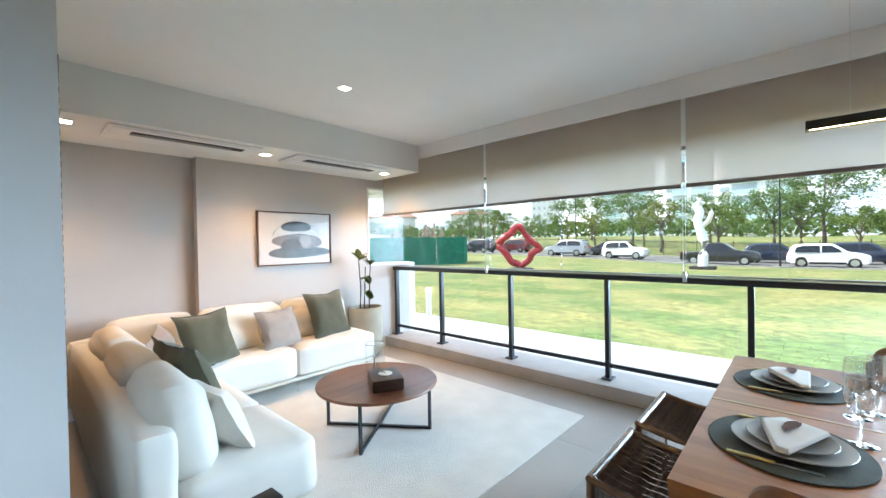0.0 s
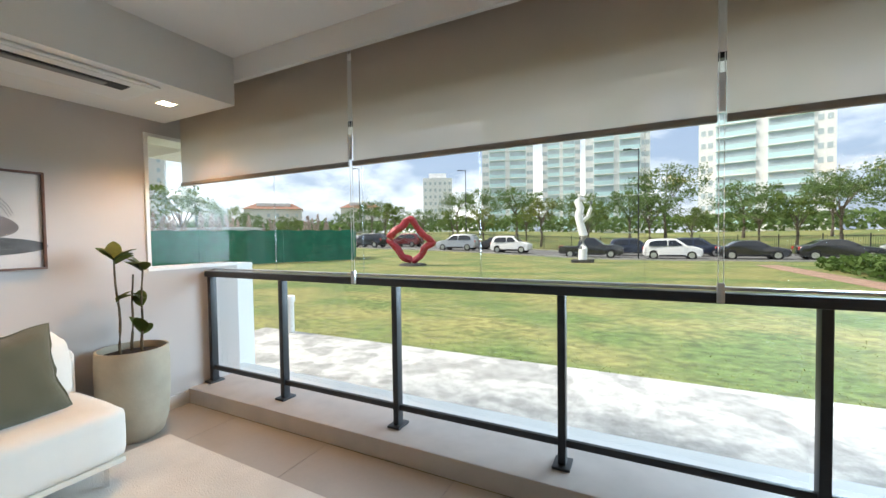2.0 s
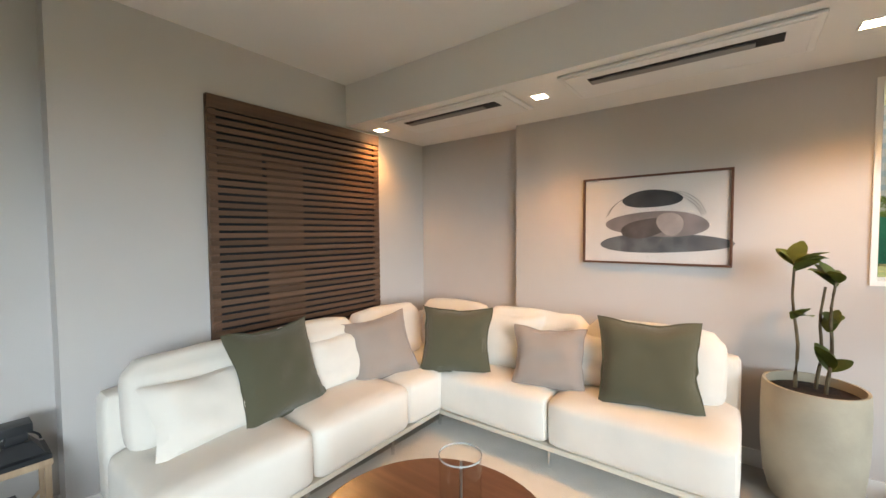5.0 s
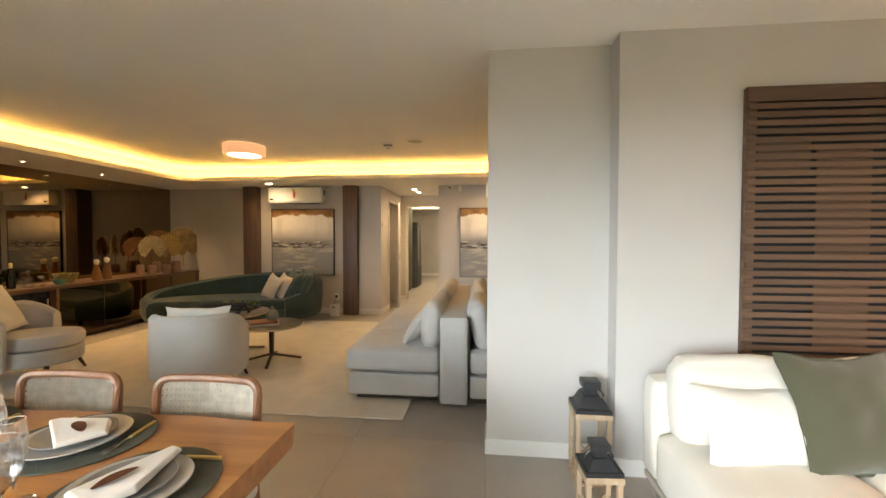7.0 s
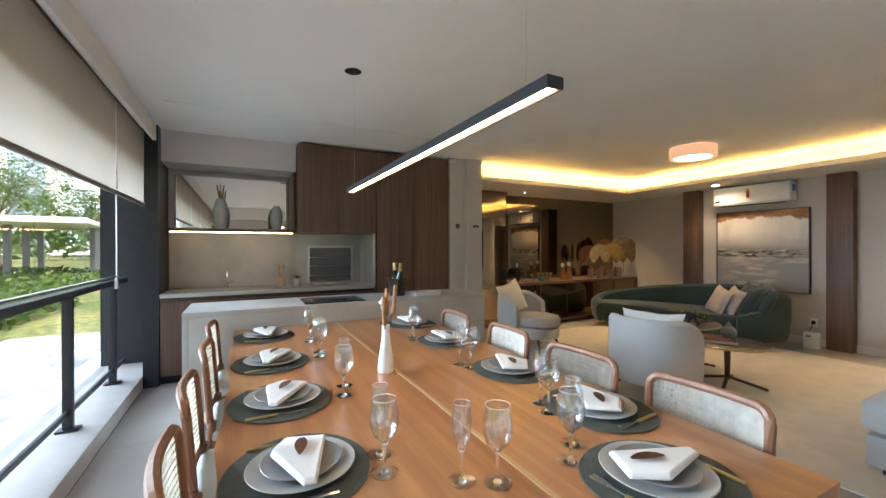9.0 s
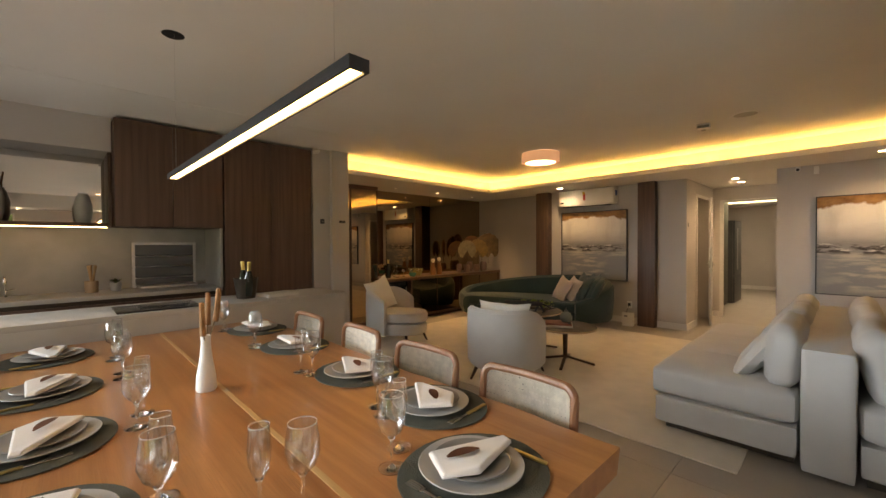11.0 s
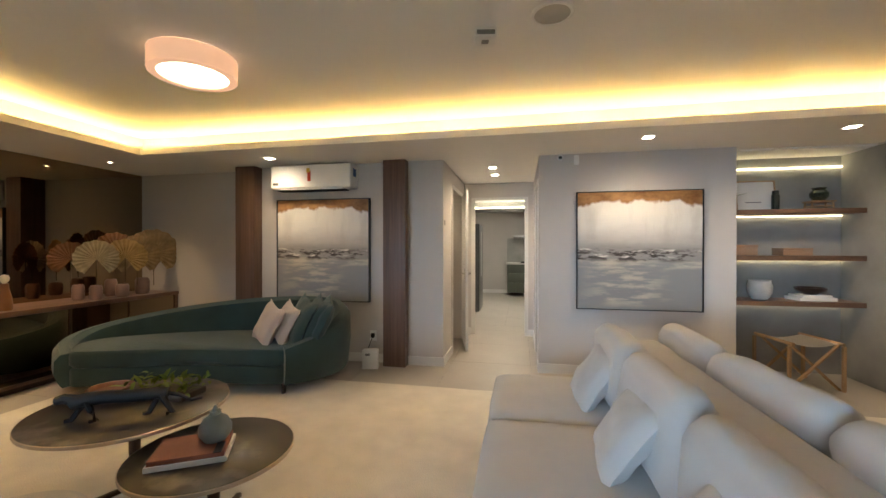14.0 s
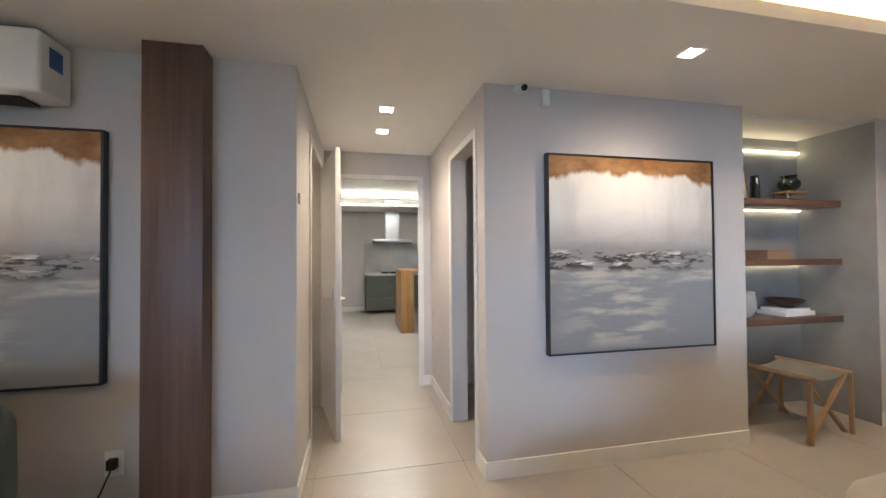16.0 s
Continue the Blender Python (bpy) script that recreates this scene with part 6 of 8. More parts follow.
arm = armchair(-2.36, 3.96, 14)
copy_thing(arm, pose(-4.28, 4.03, 0.014, 0, 0, -70))
m1 = pose(-2.36, 3.96, 0, 0, 0, 14) @ pose(0, -0.16, 0.465, -22, 0, 0)
c1 = tagged(part("cushion", pillow(0.50, 0.32, 0.15, seed=3.3), M_WHITEC), "white rectangular cushion on the armchair", "cushion", "armchair cushions")
c1.matrix_world = m1
c2 = tagged(part("cushion", pillow(0.46, 0.42, 0.15, seed=5.1), M_WHITEC), "white square cushion on the armchair", "cushion", "armchair cushions")
c2.matrix_world = pose(-4.28, 4.03, 0, 0, 0, -70) @ pose(0, -0.12, 0.465, 22, 10, 0)


# round marble tables
def marble_table(x, y, r, h, rz):
    t = thing("side_table", x, y, 0.014, rz, "round dark marble table with bronze cross foot", "table", "round tables")
    part("tabletop", lathe([(0, h - 0.022), (r - 0.012, h - 0.022), (r - 0.004, h - 0.018), (r - 0.004, h - 0.003), (r - 0.01, h), (0, h)], 56), M_DARKSTONE, t)
    part("edge_band", lathe([(r - 0.004, h - 0.02), (r, h - 0.018), (r, h - 0.004), (r - 0.004, h - 0.002), (r - 0.004, h - 0.02)], 56), M_PALEBAND, t, "pale metal edge band")
    part("column", rod((0, 0, 0.05), (0, 0, h - 0.022), 0.022, 0.03, 14), M_BRONZE, t)
    for k in range(4):
        a = radians(90 * k)
        part("foot", bar((0.01 * math.cos(a), 0.01 * math.sin(a), 0.075), (r * 0.92 * math.cos(a), r * 0.92 * math.sin(a), 0.012), 0.030, 0.022, bevel=0.004), M_BRONZE, t)
    return t


marble_table(-2.17, 4.80, 0.34, 0.415, 20)
marble_table(-2.80, 4.97, 0.44, 0.50, 50)
zt2, zt1 = 0.5145, 0.4295
pl = thing("plant_bowl", -2.83, 5.10, zt2, 0, "clay bowl with bright green leafy plants", "plant")
part("bowl", lathe([(0, 0), (0.06, 0), (0.10, 0.05), (0.105, 0.07), (0.095, 0.07), (0.085, 0.05), (0, 0.045)], 28), M_CLAY, pl, at=pose(-0.16, -0.10, 0))
part("tray", boxes([(-0.10, 0.26, -0.07, 0.10, 0.0, 0.035)], 0.01), M_DARKMETAL, pl)
random.seed(8)
lf_m = None
for k in range(90):
    m = pose(random.uniform(-0.14, 0.28), random.uniform(-0.09, 0.12), 0.035 + random.uniform(0, 0.05), random.uniform(-30, 30), random.uniform(-75, 0), random.uniform(0, 360)) @ Matrix.Scale(random.uniform(0.6, 1.2), 4)
    if lf_m is None:
        lf_m = part("leaf", leaf(0.06, 0.022, 0.4, 4), M_LIME, pl, at=m)
    else:
        share(lf_m, pl, m)
cat = bmesh.new()
tube([(-0.19, 0, 0.075), (-0.15, 0, 0.085), (-0.08, 0, 0.088), (0.0, 0, 0.082), (0.08, 0, 0.086), (0.12, 0, 0.08)], 0.026, 10, cat, 0.85)
tube([(-0.18, 0, 0.085), (-0.215, 0, 0.095), (-0.24, 0, 0.088)], 0.022, 8, cat, 0.7)
tube([(0.115, 0, 0.085), (0.16, 0, 0.07), (0.20, 0, 0.045), (0.24, 0, 0.05)], 0.008, 6, cat, 0.6)
for lx, ly, fx in ((-0.15, 0.015, -0.20), (-0.14, -0.015, -0.11), (0.09, 0.015, 0.05), (0.10, -0.015, 0.14)):
    tube([(lx, ly, 0.08), ((lx + fx) / 2, ly, 0.045), (fx, ly, 0.008), (fx - 0.02, ly, 0.004)], 0.012, 7, cat, 0.7)
cat_ob = part("figurine", cat, M_BLACKV)
cat_ob.matrix_world = pose(-2.66, 4.84, zt2, 0, 0, 28) @ Matrix.Scale(1.25, 4)
tagged(cat_ob, "black prowling animal figurine on the marble table", "figurine")
bks = thing("book_stack", -2.22, 4.74, zt1, 30, "two stacked hardback books on the round table", "books")
part("book", box(-0.15, 0.15, -0.11, 0.11, 0, 0.022, 0.002), M_PAPER, bks)
part("book", box(-0.14, 0.14, -0.105, 0.105, 0.0225, 0.043, 0.002), M_BOOKR, bks, "brick red cover")
part("bookmark", box(0.10, 0.13, -0.113, -0.02, 0.0435, 0.048), M_BOOKD, bks)
gv = thing("small_vase", -2.16, 4.80, zt1 + 0.044, 0, "small round grey-blue ceramic vase on books", "vase")
part("body", lathe([(0, 0), (0.045, 0), (0.066, 0.03), (0.068, 0.06), (0.05, 0.095), (0.022, 0.115), (0.024, 0.13), (0.018, 0.13), (0.015, 0.11), (0, 0.1)], 30), M_BLUECER, gv)
part("stopper", lathe([(0, 0.125), (0.014, 0.125), (0.010, 0.14), (0.004, 0.155), (0, 0.156)], 16), M_BLUECER, gv)


# curved green sofa
def catmull(pts, n):
    out = []
    P = [pts[0]] + list(pts) + [pts[-1]]
    for i in range(1, len(P) - 2):
        for k in range(n):
            t = k / n
            out.append(tuple(0.5 * (2 * b + (c - a) * t + (2 * a - 5 * b + 4 * c - d) * t * t + (3 * b - a - 3 * c + d) * t ** 3) for a, b, c, d in zip(P[i - 1], P[i], P[i + 1], P[i + 2])))
    out.append(tuple(pts[-1]))
    return out


gs = thing("curved_sofa", 0, 0, 0.0, 0, "deep green curved sofa with sweeping low back", "sofa")
back_line = catmull([(-4.70, 6.00, 0.40), (-5.00, 6.22, 0.47), (-4.98, 6.55, 0.56), (-4.45, 6.93, 0.68), (-3.75, 7.20, 0.76), (-3.10, 7.32, 0.78), (-2.80, 7.26, 0.74), (-2.62, 6.97, 0.66), (-2.70, 6.64, 0.52), (-2.90, 6.44, 0.43)], 7)
bm = bmesh.new()
rings = []
cen = Vector((-3.7, 6.45))
for i, (x, y, zt) in enumerate(back_line):
    a, b = back_line[max(i - 1, 0)], back_line[min(i + 1, len(back_line) - 1)]
    d = Vector((b[0] - a[0], b[1] - a[1])).normalized()
    nrm = Vector((-d.y, d.x))
    if nrm.dot(Vector((x, y)) - cen) < 0:
        nrm = -nrm
    th = 0.075
    prof = [(-th, 0.13), (th * 0.6, 0.11), (th, 0.16), (th * 1.35, zt * 0.6), (th * 1.3, zt - 0.05), (th * 0.8, zt), (-th * 0.2, zt + 0.008), (-th * 0.9, zt - 0.03), (-th, zt - 0.09)]
    rings.append([bm.verts.new((x + nrm.x * o, y + nrm.y * o, z)) for o, z in prof])
for p, q in zip(rings, rings[1:]):
    for k in range(9):
        bm.faces.new((p[k], p[(k + 1) % 9], q[(k + 1) % 9], q[k]))
bm.faces.new(rings[0])
bm.faces.new(rings[-1][::-1])
part("backrest", bm, M_GREEN, gs)
front = catmull([(-2.90, 6.42, 0), (-3.25, 6.36, 0), (-3.75, 6.30, 0), (-4.25, 6.13, 0), (-4.70, 5.99, 0)], 7)
loop = [(x, y) for x, y, _ in back_line] + [(x, y) for x, y, _ in front[1:-1]]


def slab(loop, z0, z1, ins, round_r):
    out = bmesh.new()
    c = Vector((sum(p[0] for p in loop) / len(loop), sum(p[1] for p in loop) / len(loop)))
    lev = [(z0, ins + round_r), (z0 + round_r, ins), (z1 - round_r, ins), (z1 - round_r * 0.3, ins + round_r * 0.3), (z1, ins + round_r)]
    rr = []
    for z, s in lev:
        ring = []
        for px, py in loop:
            d = Vector((px, py)) - c
            q = c + d * (1 - s / max(d.length, 0.1))
            ring.append(out.verts.new((q.x, q.y, z)))
        rr.append(ring)
    n = len(loop)
    for p, q in zip(rr, rr[1:]):
        for k in range(n):
            out.faces.new((p[k], p[(k + 1) % n], q[(k + 1) % n], q[k]))
    out.faces.new(rr[0][::-1])
    out.faces.new(rr[-1])
    return out


part("base", slab(loop, 0.11, 0.27, 0.0, 0.02), M_GREEN, gs)
part("seat_cushion", slab(loop, 0.272, 0.42, -0.005, 0.035), M_GREEN, gs)
for x, y in ((-2.92, 6.47), (-4.62, 6.12), (-2.85, 7.1), (-4.6, 6.75)):
    part("leg", boxes([(-0.012, 0.012, -0.018, 0.018, 0.0, 0.125)], 0.003), M_BRONZE, gs, "slim bronze leg", at=pose(x, y, 0.014))
for i, (x, y, rz, mm, lab) in enumerate(((-3.31, 6.66, -38, M_BLUSH, "pale blush cushion on the green sofa"), (-3.17, 6.73, -44, M_BLUSH, "pale blush cushion on the green sofa"),
                                          (-3.01, 6.70, -44, M_GREEN, "dark green cushion on the green sofa"), (-2.90, 6.75, -54, M_GREEN, "dark green cushion on the green sofa"), (-2.80, 6.74, -60, M_GREEN, "dark green cushion on the green sofa"))):
    scatter(x, y, 0.415, -24, rz, 0.44 if mm is M_GREEN else 0.40, 0.45 if mm is M_GREEN else 0.38, 0.12, mm, lab, 70 + i * 1.9, group="green sofa cushions", ry=9)


# paintings
def painting(x, label):
    p = thing("canvas_painting", x, 7.597 if x < -2 else 7.577, 1.306, 0, label, "painting", "paired paintings")
    h = 0.585
    part("canvas", box(-h, h, -0.040, -0.006, -0.597, 0.597, 0.002), M_PAINTING, p, smooth=False)
    part("frame", boxes([(-h - 0.012, -h - 0.002, -0.046, -0.001, -0.607, 0.607), (h + 0.002, h + 0.012, -0.046, -0.001, -0.607, 0.607), (-h - 0.002, h + 0.002, -0.046, -0.001, 0.599, 0.607), (-h - 0.002, h + 0.002, -0.046, -0.001, -0.607, -0.599)]), M_BLACK, p, "thin black tray frame")


painting(-3.13, "abstract seascape canvas in rust, white and grey")
painting(0.355, "abstract seascape canvas in rust, white and grey")

for x0 in (-4.22, -2.33):
    pil = thing("wood_pilaster", x0 + 0.13, 7.60, 0, 0, "full-height walnut wall pilaster", "panel", "wall pilasters")
    part("board", box(-0.13, 0.13, -0.145, 0.145 if x0 < -4 else -0.002, 0, LOW - 0.001, 0.003), M_WALNUT, pil)
part("light_strip", box(-3.958, -3.944, 7.56, 7.598, 0.10, LOW - 0.03), M_PILGLOW, bpy.data.objects["wood_pilaster"], "warm light strip on its side")

acu = thing("wall_air_conditioner", -3.19, 7.598, 2.0, 0, "white split air conditioner with red label", "air conditioner")
part("body", box(-0.505, 0.505, -0.21, -0.001, 0.02, 0.295, 0.022, seg=3), M_WHITE, acu)
part("air_flap", box(-0.43, 0.40, -0.195, -0.04, 0.008, 0.022, 0.004), M_WHITE, acu)
part("intake_slot", box(-0.44, 0.41, -0.17, -0.05, 0.0, 0.008), M_BLACKV, acu)
part("energy_label", boxes([(-0.03, 0.01, -0.212, -0.2105, 0.10, 0.22)]), M_REDLAB, acu, "red and yellow sticker")
part("energy_label_top", boxes([(-0.04, 0.0, -0.2125, -0.211, 0.20, 0.25)]), M_YELLOWLAB, acu)
part("badge", boxes([(-0.47, -0.40, -0.212, -0.2105, 0.06, 0.09)]), M_BLACKV, acu)
part("side_sticker", boxes([(0.5055, 0.507, -0.15, -0.07, 0.15, 0.24)]), M_BLUELAB, acu)
out_ = thing("wall_outlet", -2.50, 7.5995, 0.31, 0, "white wall socket with black plug", "socket")
part("plate", boxes([(-0.04, 0.04, -0.008, -0.0005, -0.06, 0.06)], 0.003), M_WHITE, out_)
part("plug", boxes([(-0.02, 0.02, -0.04, -0.008, -0.02, 0.03)], 0.006), M_BLACKV, out_)
part("cord", tube([(0, -0.035, -0.02), (-0.03, -0.04, -0.10), (-0.08, -0.03, -0.2), (-0.12, -0.02, -0.295)], 0.004, 6), M_BLACKV, out_)
wbx = thing("white_router_box", -2.44, 7.36, 0, 10, "small white appliance box on the floor", "box")
part("body", boxes([(-0.085, 0.085, -0.045, 0.045, 0, 0.21)], 0.008), M_WHITE, wbx)
part("label", boxes([(-0.05, 0.0, -0.047, -0.0455, 0.15, 0.175)]), M_GREYP, wbx)

drum = thing("drum_ceiling_lamp", -2.87, 5.43, 0, 0, "round fabric drum ceiling lamp, lit", "lamp")
part("shade", lathe([(0.245, 2.435), (0.25, 2.435), (0.25, CEIL - 0.002), (0.245, CEIL - 0.002), (0.245, 2.435)], 48), M_SHADE, drum, "pale fabric shade")
part("rim", lathe([(0.200, 2.434), (0.244, 2.434), (0.244, 2.446), (0.200, 2.446), (0.200, 2.434)], 48), M_SHADE, drum, "pale rim under the shade")
part("diffuser", lathe([(0, 2.444), (0.199, 2.444), (0.199, 2.449), (0, 2.449)], 48), M_LAMPGLOW, drum, "glowing diffuser")
smk = thing("smoke_detector", -1.01, 5.50, CEIL, 10, "small square white ceiling sensor", "sensor")
part("body", boxes([(-0.06, 0.06, -0.06, 0.06, -0.055, -0.001)], 0.01), M_WHITE, smk)
part("lens", boxes([(-0.02, 0.02, -0.02, 0.02, -0.060, -0.0545)], 0.004), M_GREYP, smk)
part("grille", boxes([(-0.05, 0.05, -0.062, -0.0602, -0.045, -0.02)]), M_GREYP, smk)
dsc = thing("ceiling_disc", -0.65, 5.39, CEIL, 0, "round grey flush ceiling loudspeaker", "speaker")
part("ring", lathe([(0.092, -0.010), (0.105, -0.010), (0.112, -0.004), (0.112, -0.001), (0.092, -0.001), (0.092, -0.010)], 36), M_WHITE, dsc)
part("grille", lathe([(0, -0.007), (0.0915, -0.006), (0.0915, -0.001), (0, -0.001)], 36), M_CERAM, dsc, "grey perforated grille")
cm = thing("security_camera", -0.41, 7.575, 2.27, 0, "white bullet camera with dark lens on the wall", "camera", "wall cameras")
part("mount", rod((0, 0.0, 0.02), (0, -0.04, 0.02), 0.03, 0.025), M_WHITE, cm)
part("body", rod((0, -0.035, 0.015), (0, -0.10, -0.005), 0.026), M_WHITE, cm)
part("lens", rod((0, -0.099, -0.0045), (0, -0.106, -0.007), 0.019), M_BLACKV, cm)
mdt = thing("motion_sensor", -0.24, 7.578, 2.25, 0, "white corner alarm sensor on the wall", "sensor")
part("body", boxes([(-0.025, 0.025, -0.04, -0.001, -0.05, 0.05)], 0.01), M_WHITE, mdt)
vs2 = thing("wall_switch", 0.2095, 3.29, 1.70, 0, "small cream wall sensor on the column", "switch", "switches")
part("plate", boxes([(-0.012, 0.0, -0.03, 0.03, -0.045, 0.045)], 0.004), M_CANDLE, vs2)
hs = thing("wall_switch", -1.6645, 7.66, 1.62, 0, "small dark switch beside the corridor", "switch", "switches")
part("plate", boxes([(0.0, 0.007, -0.02, 0.02, -0.03, 0.03)], 0.002), M_GREYP, hs)

# mirror wall, closet, console
mw = thing("wall_mirror", -5.927, 6.18, 0, 0, "large bronze-tinted wall mirror above the console", "mirror")
part("mirror_pane", boxes([(0.0, 0.008, -1.55, -0.002, 0.757, LOW - 0.002), (0.0, 0.008, 0.002, 1.565, 0.757, LOW - 0.002)]), M_MIRROR, mw)
cl = thing("mirrored_closet", -5.72, 4.08, 0, 0, "tall closet with bronze mirror doors", "closet")
part("body", box(-0.205, 0.17, -0.555, 0.55, 0.0, 2.315), M_DARKBOX, cl)
part("top_trim", box(0.171, 0.20, -0.555, 0.55, 2.25, 2.315, 0.002), M_WALNUTY, cl)
part("base_trim", box(0.171, 0.20, -0.555, 0.55, 0.0, 0.06, 0.002), M_WALNUTY, cl)
for y0, y1 in ((-0.55, 0.02), (0.03, 0.545)):
    d = part("door", box(0.172, 0.188, y0, y1, 0.065, 2.245), M_MIRROR, cl, "bronze mirror door")
    part("door_frame", boxes([(0.1885, 0.193, y0, y0 + 0.012, 0.065, 2.245), (0.1885, 0.193, y1 - 0.012, y1, 0.065, 2.245)]), M_BRONZE, cl)
con = thing("console", -5.62, 6.18, 0, 0, "long walnut console with mirrored doors", "console")
part("top", box(-0.305, 0.30, -1.545, 1.56, 0.71, 0.756, 0.003), M_WALNUTY, con)
part("back", box(-0.305, -0.29, -1.545, 1.56, 0.0, 0.71), M_DARKBOX, con)
for yy in (-1.54, -0.99, 1.525):
    part("upright", box(-0.289, 0.285, yy, yy + 0.035, 0.0, 0.709), M_WALNUTY, con)
part("bottom", box(-0.289, 0.285, -0.954, 1.524, 0.05, 0.085), M_WALNUTY, con)
part("plinth", box(-0.289, 0.25, -0.954, 1.524, 0.0, 0.049), M_DARKBOX, con)
for k in range(4):
    y0 = -0.952 + k * 0.618
    part("door", box(0.262, 0.278, y0 + 0.002, y0 + 0.614, 0.088, 0.705), M_MIRRORD, con, "dark mirrored door")
    part("door_edge", box(0.2785, 0.284, y0 + 0.600, y0 + 0.614, 0.088, 0.705), M_BRONZE, con)
mb = thing("minibar_fridge", -5.63, 4.92, 0, 0, "black glass-fronted drinks fridge under the console", "fridge")
part("body", box(-0.25, 0.22, -0.235, 0.235, 0.01, 0.69, 0.004), M_BLACKV, mb)
part("glass_door", box(0.2205, 0.24, -0.235, 0.235, 0.03, 0.69, 0.003), M_BLACKGL, mb)
part("handle", rod((0.255, 0.20, 0.15), (0.255, 0.20, 0.60), 0.007), M_STEEL, mb)
ZC = 0.7565


def turned(name, x, y, prof, material, label, cat_, grp="", z=ZC):
    t = thing(name, x, y, z, 0, label, cat_, grp)
    part("body", lathe(prof, 28), material, t)
    return t


bt = turned("champagne_bottle", -5.55, 4.86, [(0, 0), (0.042, 0), (0.044, 0.15), (0.038, 0.19), (0.017, 0.25), (0.016, 0.31), (0, 0.31)], M_BOTTLE, "dark champagne bottle with gold foil", "bottle")
part("foil", lathe([(0.017, 0.24), (0.0175, 0.31), (0.012, 0.318), (0, 0.318)], 18), M_BRASS, bt)
turned("decanter", -5.52, 5.02, [(0, 0), (0.05, 0), (0.055, 0.02), (0.055, 0.11), (0.02, 0.14), (0.018, 0.18), (0.03, 0.19), (0.02, 0.22), (0, 0.225)], M_CRYSTAL, "clear glass decanter on the console", "decanter")
turned("decanter", -5.66, 5.06, [(0, 0), (0.04, 0), (0.045, 0.02), (0.045, 0.10), (0.018, 0.13), (0.016, 0.17), (0.026, 0.18), (0, 0.2)], M_CRYSTAL, "clear glass decanter on the console", "decanter")
COUPE = [(0, 0), (0.032, 0), (0.033, 0.002), (0.004, 0.008), (0.004, 0.07), (0.03, 0.08), (0.048, 0.105), (0.05, 0.12), (0.049, 0.12), (0.046, 0.105), (0.028, 0.082), (0, 0.078)]
for k in range(5):
    turned("coupe_glass", -5.50 - 0.10 * (k % 2), 5.16 + 0.085 * k, COUPE, M_CRYSTAL, "clear coupe glass on a tray", "glass", "console glasses")
turned("glass_bowl", -5.44, 5.32, [(0, 0), (0.04, 0), (0.065, 0.04), (0.07, 0.07), (0.066, 0.07), (0.06, 0.04), (0, 0.008)], M_TEAL, "small teal glass bowl", "bowl")
tr = thing("serving_tray", -5.52, 5.30, ZC - 0.0, 0, "flat brown tray under the glasses", "tray")
part("base", boxes([(-0.12, 0.12, -0.22, 0.22, 0.0, 0.006)], 0.002), M_WALNUTY, tr)
for o in bpy.data.objects:
    if o.name.startswith("coupe_glass"):
        o.location.z += 0.0065
bsk = turned("dark_basket", -5.66, 5.58, [(0, 0), (0.10, 0), (0.14, 0.12), (0.145, 0.125), (0.135, 0.125), (0.095, 0.01), (0, 0.01)], M_OLIVE2, "olive glazed wide bowl on the console", "bowl")
for yy, hh in ((5.86, 0.0), (6.02, 0.02)):
    a = turned("stopper_bottle", -5.48, yy, [(0, 0), (0.055, 0), (0.058, 0.03), (0.05, 0.12), (0.032, 0.18 + hh), (0.03, 0.23 + hh), (0, 0.23 + hh)], M_AMBER, "brown turned bottle with round pale stopper", "bottle", "stopper bottles")
    part("stopper", lathe([(0, 0.23 + hh), (0.012, 0.23 + hh), (0.03, 0.25 + hh), (0.036, 0.275 + hh), (0.03, 0.30 + hh), (0, 0.312 + hh)], 20), M_CANDLE, a, "round pale stopper")


def fan(parent, r, material, m, seed):
    """Pleated dried palm fan standing in the xz plane."""
    bm = bmesh.new()
    n = 44
    c0, c1 = bm.verts.new((0, 0.003, 0)), bm.verts.new((0, -0.003, 0))
    ring = []
    for k in range(n + 1):
        a = radians(-55 + 290 * k / n)
        rr = r * (1 + 0.03 * math.sin(k * 1.7 + seed) - 0.1 * (abs(2 * k / n - 1) ** 6))
        y = 0.006 * (1 if k % 2 else -1)
        ring.append([bm.verts.new((rr * math.cos(a), y + 0.002, r * 0.75 + rr * math.sin(a) - r * 0.75)), bm.verts.new((rr * math.cos(a), y - 0.002, rr * math.sin(a)))])
    for p, q in zip(ring, ring[1:]):
        bm.faces.new((c0, p[0], q[0]))
        bm.faces.new((c1, q[1], p[1]))
        bm.faces.new((p[0], p[1], q[1], q[0]))
    part("palm_fan", bm, material, parent, "pleated dried palm leaf", smooth=False, at=m)
    part("fan_stalk", rod(m @ Vector((0, 0, 0)), m @ Vector((0, 0, -r * 1.35)), 0.004), M_STEM, parent)


